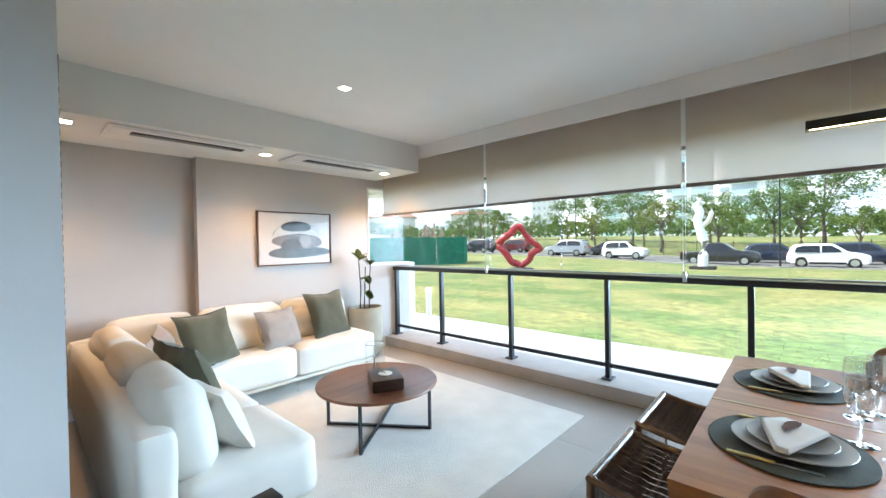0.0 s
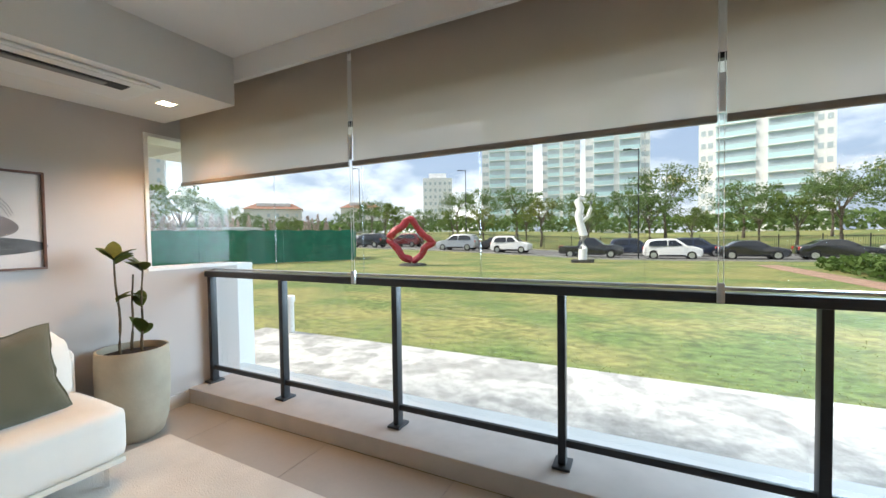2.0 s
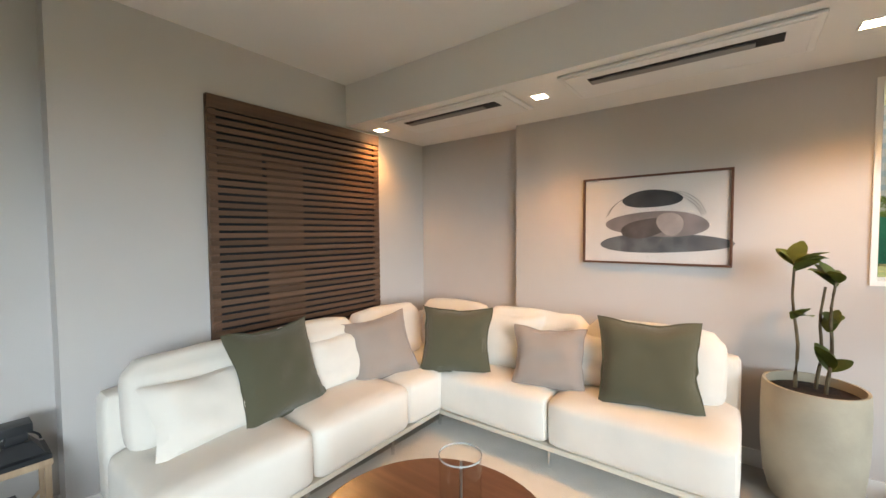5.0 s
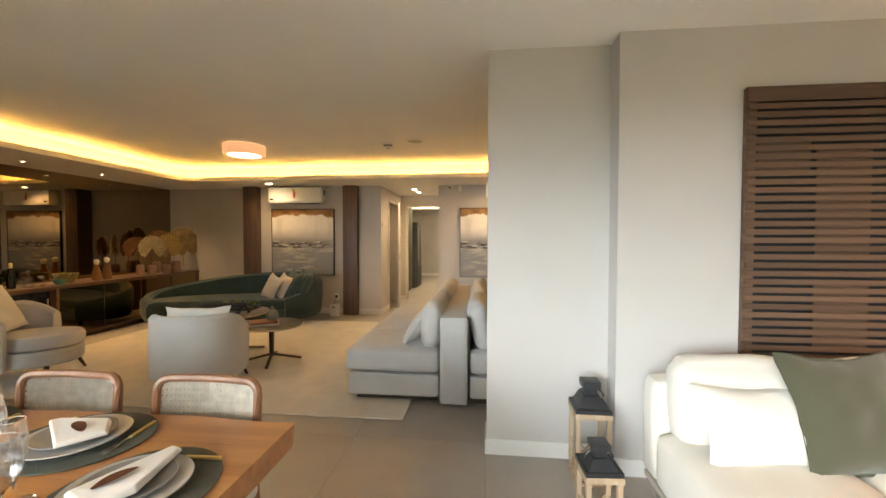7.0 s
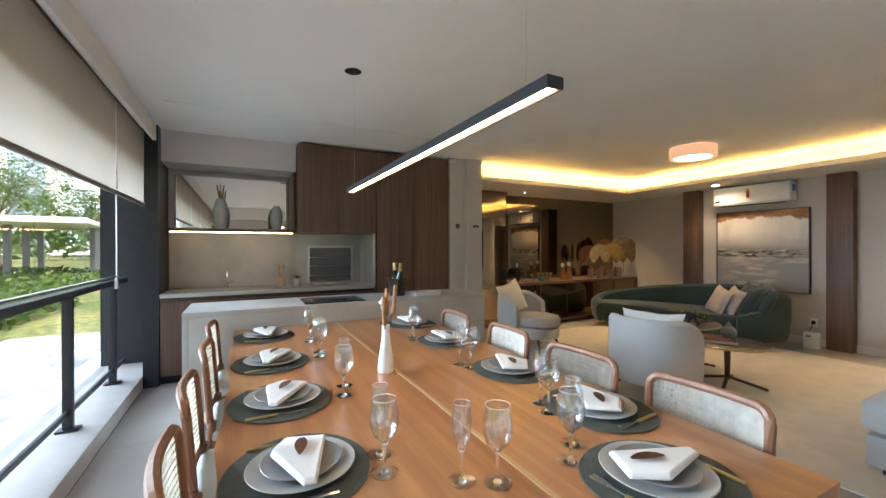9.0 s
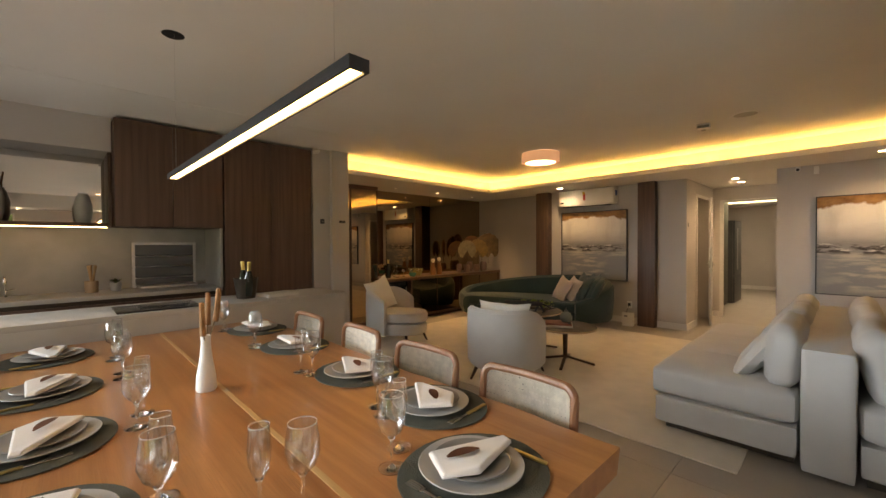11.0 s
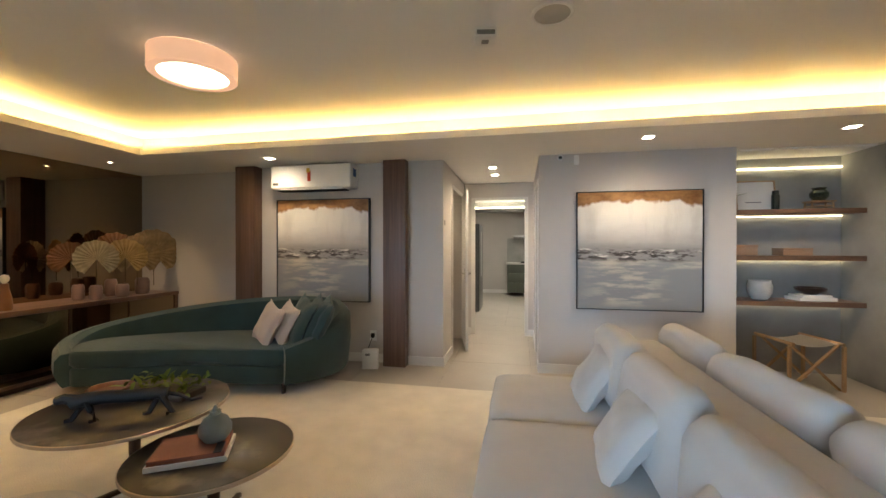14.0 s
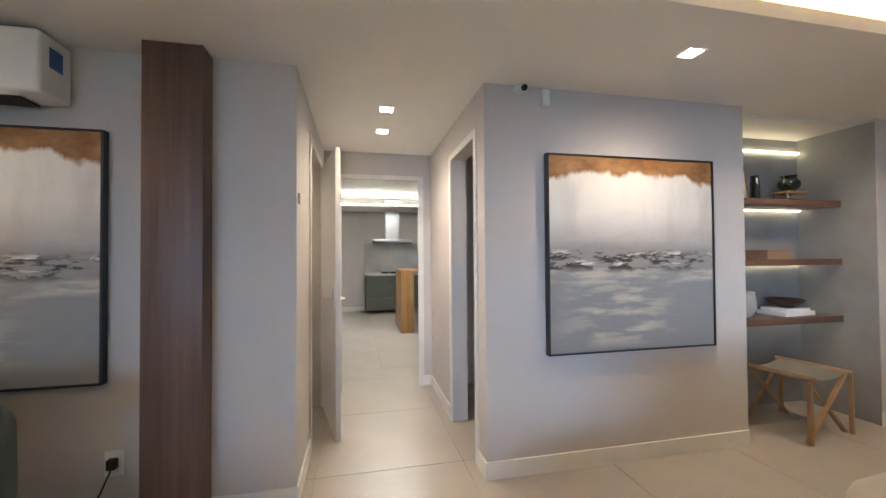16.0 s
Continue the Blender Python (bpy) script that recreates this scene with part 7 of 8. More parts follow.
VASES = [(-5.60, 6.72, 0.055, 0.17, [(0.14, M_RUST, 0.36, -0.07)]), (-5.46, 6.80, 0.06, 0.16, [(0.155, M_PALEFAN, 0.36, 0.0)]), (-5.42, 7.06, 0.065, 0.15, [(0.16, M_GOLDF, 0.37, 0.02)]),
         (-5.66, 7.12, 0.06, 0.20, [(0.155, M_RUST, 0.46, 0.03)]), (-5.50, 7.38, 0.075, 0.20, [(0.19, M_TAN, 0.38, -0.10), (0.225, M_TAN, 0.42, 0.12)])]
for i, (x, y, r, h, fans) in enumerate(VASES):
    v = thing("palm_vase", x, y, ZC, 0, "taupe vase with dried round palm fans", "vase", "palm fan vases")
    part("body", lathe([(0, 0), (r * 0.85, 0), (r, h * 0.15), (r * 1.02, h * 0.8), (r * 0.85, h * 0.97), (r * 0.8, h), (r * 0.7, h), (r * 0.7, h * 0.8), (0, h * 0.75)], 26), M_TAUPEV, v)
    for fr, fm, fz, fy in fans:
        fan(v, fr * 1.36, fm, pose(0.01 * i, fy, fz + 0.09, 0, 0, 62 + 9 * math.sin(i * 2)), i)

# niche shelves and things
for zt in (1.725, 1.255, 0.795):
    s = thing("niche_shelf", 1.872, 7.80, zt, 0, "thick walnut niche shelf with light strip below", "shelf", "niche shelves")
    part("board", box(-0.615, 0.614, 0.0, 0.318, -0.05, 0.0, 0.002), M_WALNUTX, s)
    part("light_strip", box(-0.61, 0.61, 0.295, 0.303, -0.058, -0.051), M_NICHE, s, "warm light strip")
nl = thing("niche_light", 1.87, 8.10, 2.18, 0, "warm light strip at the top of the niche", "lamp")
part("strip", box(-0.61, 0.615, 0.0, 0.012, 0.0, 0.012), M_NICHE, nl)
ph = thing("standing_print", 1.66, 8.03, 1.726, 0, "wooden framed print leaning on the shelf", "picture")
part("frame", boxes([(-0.19, 0.19, -0.01, 0.01, 0.0, 0.012), (-0.19, 0.19, -0.01, 0.01, 0.318, 0.33), (-0.19, -0.178, -0.01, 0.01, 0.012, 0.318), (0.178, 0.19, -0.01, 0.01, 0.012, 0.318)]), M_OAK, ph, at=pose(0, 0, 0, -8))
part("sheet", box(-0.178, 0.178, 0.0, 0.006, 0.012, 0.318), M_PAPER, ph, at=pose(0, 0, 0, -8))
part("printed_line", box(-0.10, 0.05, -0.002, -0.0005, 0.09, 0.10), M_GREYP, ph, at=pose(0, 0, 0, -8))
turned("dark_cylinder", 1.78, 7.93, [(0, 0), (0.035, 0), (0.036, 0.15), (0.028, 0.17), (0.03, 0.2), (0, 0.2)], M_BOTTLE, "dark green glazed cylinder bottle", "bottle", z=1.7255)
p3 = thing("shelf_plant", 1.36, 7.95, 1.7255, 0, "dark pot with spiky green plant on the shelf", "plant")
part("pot", lathe([(0, 0), (0.035, 0), (0.04, 0.12), (0.034, 0.12), (0, 0.11)], 20), M_BLACKV, p3)
for k in range(9):
    part("leaf", leaf(0.17, 0.022, 0.35, 5), M_LEAF, p3, at=pose(0, 0, 0.11, 0, -40 - 8 * (k % 4), k * 40))
sd = thing("mini_stool", 2.20, 7.98, 1.7255, 0, "tiny wooden bench holding a dark pot", "stand")
part("seat", box(-0.11, 0.11, -0.07, 0.07, 0.075, 0.09, 0.003), M_OAK, sd)
part("seat_lower", box(-0.10, 0.10, -0.06, 0.06, 0.03, 0.04), M_OAK, sd)
for sx in (-0.09, 0.09):
    for sy in (-0.05, 0.05):
        part("leg", rod((sx * 1.1, sy * 1.1, 0), (sx, sy, 0.078), 0.008), M_OAK, sd)
turned("dark_pot", 2.20, 7.98, [(0, 0), (0.045, 0), (0.075, 0.04), (0.078, 0.08), (0.05, 0.115), (0.06, 0.135), (0.05, 0.135), (0.04, 0.11), (0, 0.09)], M_BOTTLE, "dark green round pot on a tiny bench", "pot", z=1.8160)
for bx, wd, hh in ((1.45, 0.28, 0.11), (1.95, 0.26, 0.075)):
    b = thing("wooden_casket", bx, 7.96, 1.2555, 0, "light brown wooden box on the niche shelf", "box", "shelf boxes")
    part("body", box(-wd / 2, wd / 2, -0.09, 0.09, 0, hh * 0.7, 0.003), M_CASKET, b)
    part("lid", box(-wd / 2 - 0.003, wd / 2 + 0.003, -0.093, 0.093, hh * 0.7 + 0.001, hh, 0.003), M_CASKET, b)
turned("grey_vase", 1.66, 7.97, [(0, 0), (0.07, 0), (0.105, 0.06), (0.11, 0.13), (0.095, 0.19), (0.10, 0.20), (0.09, 0.20), (0.085, 0.18), (0, 0.15)], M_CERAM, "matt grey stoneware pot on the niche shelf", "vase", z=0.7955)
p4_ = turned("small_planter", 1.36, 7.95, [(0, 0), (0.05, 0), (0.065, 0.10), (0.058, 0.10), (0, 0.09)], M_CERAM, "small grey planter with green sprigs", "plant", z=0.7955)
for k in range(14):
    part("leaf", leaf(0.08, 0.03), M_LEAF, p4_, at=pose(0, 0, 0.09, 0, -70 + 13 * (k % 4), k * 26))
bs = thing("book_stack", 2.12, 7.97, 0.7955, 4, "two stacked white books on the niche shelf", "books")
part("book", box(-0.17, 0.17, -0.11, 0.11, 0, 0.035, 0.002), M_PAPER, bs)
part("book", box(-0.14, 0.13, -0.10, 0.10, 0.0355, 0.06, 0.002), M_PAPER, bs)
turned("boat_bowl", 2.12, 7.97, [(0, 0), (0.05, 0), (0.12, 0.04), (0.135, 0.07), (0.125, 0.07), (0.1, 0.035), (0, 0.012)], M_DARKBOX, "dark carved wooden bowl on books", "bowl", z=0.8565)
fs = thing("folding_stool", 1.85, 7.72, 0, 8, "light wooden folding stool with canvas seat", "stool")
for yy in (-0.20, 0.20):
    part("cross_leg", bar((-0.24, yy, 0.0), (0.22, yy, 0.44), 0.03, 0.02, bevel=0.003), M_OAK, fs)
    part("cross_leg", bar((0.24, yy * 0.9, 0.0), (-0.22, yy * 0.9, 0.44), 0.03, 0.02, bevel=0.003), M_OAK, fs)
for xx in (-0.22, 0.22):
    part("rail", rod((xx, -0.24, 0.44), (xx, 0.24, 0.44), 0.016), M_OAK, fs)
    part("upright", bar((xx * 1.1, -0.22, 0), (xx * 1.1, -0.22, 0.42), 0.024, 0.024), M_OAK, fs)
    part("upright", bar((xx * 1.1, 0.22, 0), (xx * 1.1, 0.22, 0.42), 0.024, 0.024), M_OAK, fs)
bm = bmesh.new()
rws = [[bm.verts.new((-0.22 + 0.44 * i / 10, yy, 0.445 - 0.035 * math.sin(math.pi * i / 10))) for yy in (-0.21, 0.21)] for i in range(11)]
for p, q in zip(rws, rws[1:]):
    bm.faces.new((p[0], p[1], q[1], q[0]))
bmesh.ops.solidify(bm, geom=bm.faces[:], thickness=0.004)
part("canvas_seat", bm, M_CANVAS, fs, "grey canvas seat")

# side bar room beyond the opening
br = thing("bar_cabinet", 3.95, 8.60, 0, 0, "dark reddish-brown bar unit with lit shelf and counter", "cabinet")
part("counter", box(-1.15, 1.84, 0.0, 0.50, 0.82, 0.88, 0.003), M_WALNUTX, br)
for k in range(6):
    part("base_door", box(-1.14 + k * 0.495, -0.648 + k * 0.495, 0.05, 0.07, 0.03, 0.815, 0.003), M_DARKBOX, br)
part("base", box(-1.14, 1.83, 0.071, 0.50, 0.0, 0.819), M_DARKBOX, br)
part("back_panel", box(-1.15, 1.84, 0.48, 0.505, 0.881, 1.52), M_DARKBOX, br)
part("open_shelf", box(-1.15, 1.84, 0.18, 0.505, 1.521, 1.55, 0.002), M_WALNUTX, br)
part("shelf_back", box(-1.15, 1.84, 0.48, 0.505, 1.551, 1.93), M_WALNUTX, br)
part("wall_unit", box(-1.15, 1.84, 0.16, 0.505, 1.931, 2.36, 0.003), M_WALNUTX, br)
for k in range(4):
    part("unit_door", box(-1.14 + k * 0.74, -0.405 + k * 0.74, 0.142, 0.159, 1.935, 2.355, 0.002), M_WALNUTX, br)
part("light_strip", box(-1.13, 1.82, 0.17, 0.18, 1.923, 1.9305), M_BARGLOW, br)
for k in range(8):
    turned("bar_bottle", 3.35 + 0.3 * k, 8.98, [(0, 0), (0.045, 0), (0.048, 0.14), (0.03, 0.2), (0.026, 0.27), (0, 0.27)], M_AMBER if k % 2 else M_BOTTLE, "bottle on the bar shelf", "bottle", "bar bottles", z=1.5505)
bx_ = thing("drawer_box", 4.1, 8.92, 0.8805, 0, "small white tray on the bar counter", "tray")
part("tray", boxes([(-0.16, 0.16, -0.10, 0.10, 0.0, 0.02)], 0.004), M_PAPER, bx_)
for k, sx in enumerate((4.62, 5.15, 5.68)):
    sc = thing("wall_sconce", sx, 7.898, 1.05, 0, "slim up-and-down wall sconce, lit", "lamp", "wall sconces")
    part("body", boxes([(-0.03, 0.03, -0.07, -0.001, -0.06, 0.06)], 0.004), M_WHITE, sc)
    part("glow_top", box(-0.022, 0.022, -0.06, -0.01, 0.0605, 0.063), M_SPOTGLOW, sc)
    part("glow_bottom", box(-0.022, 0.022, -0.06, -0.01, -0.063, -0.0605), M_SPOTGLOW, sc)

# ---------------------------------------------------------------- far kitchen
fr = thing("refrigerator", -1.98, 11.6, 0, 0, "tall dark stainless refrigerator", "refrigerator")
part("body", box(-0.42, 0.30, -0.38, 0.40, 0.02, 1.82, 0.01), M_FRIDGE, fr)
part("door", box(0.302, 0.34, -0.38, 0.40, 0.62, 1.82, 0.01), M_FRIDGE, fr)
part("drawer", box(0.302, 0.34, -0.38, 0.40, 0.03, 0.61, 0.01), M_FRIDGE, fr)
part("handle", rod((0.375, -0.30, 0.75), (0.375, -0.30, 1.65), 0.011), M_STEEL, fr)
tc = thing("tall_cabinet", -2.10, 10.4, 0, 0, "olive green tall kitchen cabinet", "cabinet")
part("body", box(-0.34, 0.33, -0.6, 0.75, 0.0, 2.35), M_GREENCAB, tc)
part("door", box(0.331, 0.35, -0.6, 0.07, 0.05, 2.33, 0.002), M_GREENCAB, tc)
part("door", box(0.331, 0.35, 0.075, 0.75, 0.05, 2.33, 0.002), M_GREENCAB, tc)
kc = thing("stove_cabinet", -0.30, 14.58, 0, 0, "olive green kitchen drawers below the stove", "cabinet")
part("body", box(-0.88, 0.9, -0.28, 0.30, 0.08, 0.86), M_GREENCAB, kc)
for z0, z1 in ((0.09, 0.36), (0.37, 0.62), (0.63, 0.85)):
    part("drawer_front", box(-0.88, 0.0, -0.302, -0.282, z0, z1, 0.003), M_GREENCAB, kc)
part("worktop", box(-0.9, 0.9, -0.31, 0.30, 0.862, 0.90, 0.003), M_COUNTER, kc)
part("splashback", box(-0.9, 0.9, 0.28, 0.30, 0.9005, 1.6), M_MARBLE, kc)
cook = thing("gas_hob", -0.55, 14.55, 0.9005, 0, "black gas hob with iron grates", "hob")
part("plate", boxes([(-0.29, 0.29, -0.2, 0.2, 0, 0.012)], 0.004), M_BLACKGL, cook)
for k in range(3):
    part("grate", boxes([(-0.25 + k * 0.18, -0.11 + k * 0.18, -0.16, -0.15, 0.012, 0.035), (-0.25 + k * 0.18, -0.11 + k * 0.18, 0.10, 0.11, 0.012, 0.035), (-0.185 + k * 0.18, -0.175 + k * 0.18, -0.15, 0.10, 0.02, 0.035)]), M_BLACKV, cook)
hood = thing("range_hood", -0.55, 14.62, 0, 0, "stainless range hood with square chimney", "hood")
part("canopy", boxes([(-0.45, 0.45, -0.25, 0.26, 1.62, 1.68)], 0.004), M_STEEL, hood)
part("chimney", box(-0.16, 0.16, -0.05, 0.26, 1.68, 2.6), M_STEEL, hood)
ki = thing("breakfast_bar", -0.42, 12.0, 0, 0, "light wooden breakfast bar end panel", "counter")
part("end_panel", box(-0.22, 0.0, -0.04, 0.9, 0.0, 1.02, 0.004), M_HONEY, ki)
part("top", box(-0.22, 0.6, -0.04, 0.9, 1.021, 1.06, 0.004), M_HONEY, ki)
bs2 = thing("bar_stool", -0.12, 11.75, 0, 0, "light wooden bar stool", "stool")
part("seat", box(-0.18, 0.18, -0.18, 0.18, 0.62, 0.66, 0.01), M_HONEY, bs2)
for sx in (-0.16, 0.16):
    for sy in (-0.16, 0.16):
        part("leg", rod((sx, sy, 0), (sx * 0.85, sy * 0.85, 0.62), 0.016), M_HONEY, bs2)
    part("back_post", rod((sx * 0.95, 0.16, 0.64), (sx, 0.2, 0.95), 0.014), M_HONEY, bs2)
part("back_rail", box(-0.17, 0.17, 0.18, 0.205, 0.86, 0.95, 0.004), M_HONEY, bs2)
structure("kitchen_cove", boxes([(-2.45, 1.05, 13.9, 14.9, 2.36, 2.40)]), M_SOFF, "dropped kitchen ceiling edge with light")
kcl = thing("kitchen_cove_light", -0.7, 13.95, 2.405, 0, "bright light strip above the kitchen edge", "lamp")
part("strip", box(-1.7, 1.7, 0.0, 0.25, 0.0, 0.02), M_KITGLOW, kcl)
# Added glowing panel lights the far kitchen, hidden above the doorway
kl = thing("kitchen_ceiling_lamp", -0.8, 11.6, 2.66, 0, "square glowing panel added to brighten the kitchen", "lamp")
part("diffuser", box(-0.5, 0.5, -0.5, 0.5, -0.03, -0.001), M_KITGLOW2, kl)

# Added spot brightens the dark bar room; no fixture belongs to it
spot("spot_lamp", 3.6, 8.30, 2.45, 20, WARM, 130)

# ---------------------------------------------------------------- outdoors
GZ = -0.15


def gz(x, y):
    """Lawn level at the terrace; beyond it the land dips to the road, which climbs towards +x, then the park rises."""
    def ramp_(v, pts):
        if v <= pts[0][0]:
            return pts[0][1]
        for (a, p), (b, q) in zip(pts, pts[1:]):
            if v <= b:
                return p + (q - p) * (v - a) / (b - a)
        return pts[-1][1]
    road_z = ramp_(x, ((-12, -0.66), (-2, -0.72), (4, -0.66), (11, -0.32), (17, -0.06), (28, 0.25), (45, 0.4)))
    if y > -33:
        u = min(1.0, max(0.0, (-21.2 - y) / 11.8))
        return GZ + (road_z - GZ) * u * u * (3 - 2 * u)
    if y > -43:
        return road_z
    return road_z + ramp_(-y, ((43, 0.0), (47, 0.15), (58, 1.1), (78, 2.2), (110, 2.4)))


def ground_sheet():
    xs_ = [-420, -200, -120, -80] + [-60 + 3 * k for k in range(41)] + [80, 120, 200, 420]
    ys_ = [420, 120, 30, 0, -8, -16, -20] + [-21 - k for k in range(24)] + [-46, -50, -54, -58, -63, -70, -78, -95, -110, -200, -420]
    verts = [(x, y, gz(x, y)) for y in ys_ for x in xs_]
    n = len(xs_)
    faces = [(j * n + i, j * n + i + 1, (j + 1) * n + i + 1, (j + 1) * n + i) for j in range(len(ys_) - 1) for i in range(n - 1)]
    me = bpy.data.meshes.new("ground")
    me.from_pydata(verts, [], [f[::-1] for f in faces])
    me.materials.append(M_LAWN)
    me.shade_smooth()
    return tagged(new("ground", me), "patchy green and yellow lawn reaching the horizon", kind="structure")


def ribbon(name, y0, y1, lift, material, label, x0=-60, x1=60):
    """Strip laid along x over the sloping land, with its own thickness."""
    bm = bmesh.new()
    prev = None
    n = int((x1 - x0) / 3)
    for i in range(n + 1):
        x = x0 + 3 * i
        za, zb = gz(x, y0) + lift, gz(x, y1) + lift
        cur = [bm.verts.new((x, y0, za)), bm.verts.new((x, y1, zb)), bm.verts.new((x, y1, zb - 0.3)), bm.verts.new((x, y0, za - 0.3))]
        if prev:
            for k in range(4):
                bm.faces.new((prev[k], prev[(k + 1) % 4], cur[(k + 1) % 4], cur[k]))
        prev = cur
    structure(name, bm, material, label)


ground_sheet()
structure("pavement", boxes([(-9.0, 5.75, -2.85, -0.951, GZ - 0.04, GZ + 0.02)], 0.01), M_APRON, "stained pale concrete apron beside the terrace")
ribbon("road", -42.6, -33.2, 0.02, M_ASPHALT, "grey asphalt road with parked cars")
ribbon("kerb_road", -33.2, -32.9, 0.10, M_KERB, "pale concrete road kerb")
ribbon("kerb_park", -42.95, -42.6, 0.14, M_KERB, "pale concrete kerb on the park side")
path_bm = bmesh.new()
bar((-4.95, -21.0, GZ - 0.03), (-5.75, -11.5, GZ - 0.03), 0.9, 0.08, path_bm)
structure("pavement_path", path_bm, M_BRICKPATH, "reddish paved path across the lawn")
structure("wall_outside", boxes([(3.724, 3.90, -1.08, -0.56, GZ, 1.10)], 0.004), M_WHITEWALL, "low white rendered wall end outside")
structure("foundation", boxes([(-9.0, 3.9, -0.951, -0.752, GZ, 0.11)]), M_WHITEWALL, "white rendered building base")

pip = thing("vent_pipe", 5.08, -2.76, GZ, 0, "short white plastic vent pipe in the lawn", "pipe")
part("pipe", lathe([(0, 0), (0.055, 0), (0.055, 0.5), (0, 0.5)], 20), M_WHITE, pip)
part("cap", lathe([(0.0, 0.5), (0.07, 0.5), (0.07, 0.585), (0.06, 0.6), (0, 0.6)], 20), M_WHITE, pip)

random.seed(21)
bm = bmesh.new()
for k in range(9000):
    y = -2.9 - 9 * random.random() ** 2.0
    x = random.uniform(-8, 12)
    if x > 5.8 and random.random() < 0.5:
        y = random.uniform(-8, -1.2)
    h, a, w = random.uniform(0.008, 0.020), random.uniform(0, 6.28), random.uniform(0.004, 0.008)
    dx, dy = math.cos(a) * w, math.sin(a) * w
    lx, ly = random.uniform(-0.02, 0.02), random.uniform(-0.02, 0.02)
    bm.faces.new((bm.verts.new((x - dx, y - dy, GZ)), bm.verts.new((x + dx, y + dy, GZ)), bm.verts.new((x + lx, y + ly, GZ + h))))
tagged(part("grass", bm, M_GRASS, smooth=False), "short grass blades on the lawn", "grass", kind="stuff")

# green netting fence
FEN = [(17.9, -19.7), (20.2, -15.8), (22.5, -12.0), (24.6, -8.2), (26.0, -4.0), (26.6, 1.0), (26.6, 6.0)]
fence = thing("site_fence", 0, 0, GZ, 0, "dark green netting construction fence", "fence")
for (x0, y0), (x1, y1) in zip([(20.5, -23.2)] + FEN, FEN):
    bm = bmesh.new()
    n = 24
    rows = []
    d = Vector((x1 - x0, y1 - y0))
    nn = Vector((-d.y, d.x)).normalized()
    for i in range(n + 1):
        u = i / n
        o = 0.035 * math.sin(i * 0.83 + x0) + 0.03 * noise.noise(Vector((i * 0.7, x0, 0)))
        rows.append([bm.verts.new((x0 + d.x * u + nn.x * o * w, y0 + d.y * u + nn.y * o * w, z + (0.03 * math.sin(i * 0.9) if z > 1 else 0))) for z, w in ((0.02, 0.6), (0.7, 1.3), (1.4, 1.0), (2.05, 0.3))])
    for p, q in zip(rows, rows[1:]):
        for k in range(3):
            bm.faces.new((p[k], p[k + 1], q[k + 1], q[k]))
    bmesh.ops.solidify(bm, geom=bm.faces[:], thickness=0.02)
    part("netting", bm, M_NET, fence)
    part("post", rod((x1, y1, 0), (x1, y1, 2.1), 0.05), M_NET, fence)
shed = thing("site_shed", 26.0, -14.5, GZ, 25, "low white site cabin roof behind the fence", "shed")
part("body", box(-3.2, 3.2, -1.2, 1.2, 0, 2.1), M_WHITEWALL, shed)
part("roof", box(-3.4, 3.4, -1.4, 1.4, 2.1, 2.3, 0.02), M_WHITEWALL, shed)

plume = bmesh.new()
tube([(0, 0, 0), (0.02, 0, 0.8), (0.06, 0, 1.5)], 0.012, 5, plume)
random.seed(5)
for k in range(160):
    u = random.random()
    z = 1.35 + 0.85 * u
    r = 0.13 * math.sin(math.pi * min(1, u * 0.85 + 0.12))
    a = random.uniform(0, 6.28)
    c = Vector((0.06 + 0.12 * u + r * math.cos(a) * random.random(), r * math.sin(a) * random.random(), z))
    s = 0.045
    v = [plume.verts.new(c + Vector((random.uniform(-s, s), random.uniform(-s, s), random.uniform(-s, s) * 2))) for _ in range(3)]
    plume.faces.new(v)
pl_me = part("pampas_plume", plume, M_PAMPAS, smooth=False)
tagged(pl_me, "tall pinkish pampas grass plume", "grass", "pampas plumes")
pl_me.matrix_world = pose(21.0, -18.0, GZ)
for k in range(46):
    u = random.random()
    i = min(len(FEN) - 2, int(u * 3.4))
    f = random.random()
    x = FEN[i][0] + (FEN[i + 1][0] - FEN[i][0]) * f + random.uniform(1.0, 3.0)
    y = FEN[i][1] + (FEN[i + 1][1] - FEN[i][1]) * f - random.uniform(0.2, 1.5)
    copy_thing(pl_me, pose(x, y, GZ, random.uniform(-10, 10), random.uniform(-10, 10), random.uniform(0, 360)) @ Matrix.Scale(random.uniform(1.0, 1.45), 4))

# sculptures
sc = bmesh.new()
pts = [(0, 0, 0.12), (-0.42, 0.02, 0.45), (-0.62, 0.06, 0.85), (-0.98, 0.0, 1.08), (-0.62, 0.05, 1.38), (-0.25, 0.0, 1.85), (0.1, 0.05, 2.3), (0.45, 0.0, 1.95), (0.95, 0.08, 1.55), (1.05, 0.0, 1.15), (0.70, 0.05, 0.80), (0.50, 0.0, 0.42), (0.05, 0.02, 0.18)]
pts = [p for p in catmull(pts, 4)]
tube([(x, y + 0.03 * math.sin(i * 0.9), z) for i, (x, y, z) in enumerate(pts)], 0.17, 9, sc)
for v in sc.verts:
    v.co += noise.noise_vector(v.co * 3.0) * 0.07
part_red = tagged(part("red_sculpture", sc, M_RED), "twisted red diamond-shaped outdoor sculpture", "sculpture")
part_red.matrix_world = pose(10.97, -16.2, GZ + 0.08, 0, 0, 32) @ Matrix.Diagonal((1.12, 1.0, 1.04, 1))
rb = part("sculpture_base", lathe([(0, 0), (0.75, 0), (0.68, 0.10), (0, 0.12)], 20), M_DARKROCK)
tagged(rb, "dark flat stone base under the red sculpture", "base")
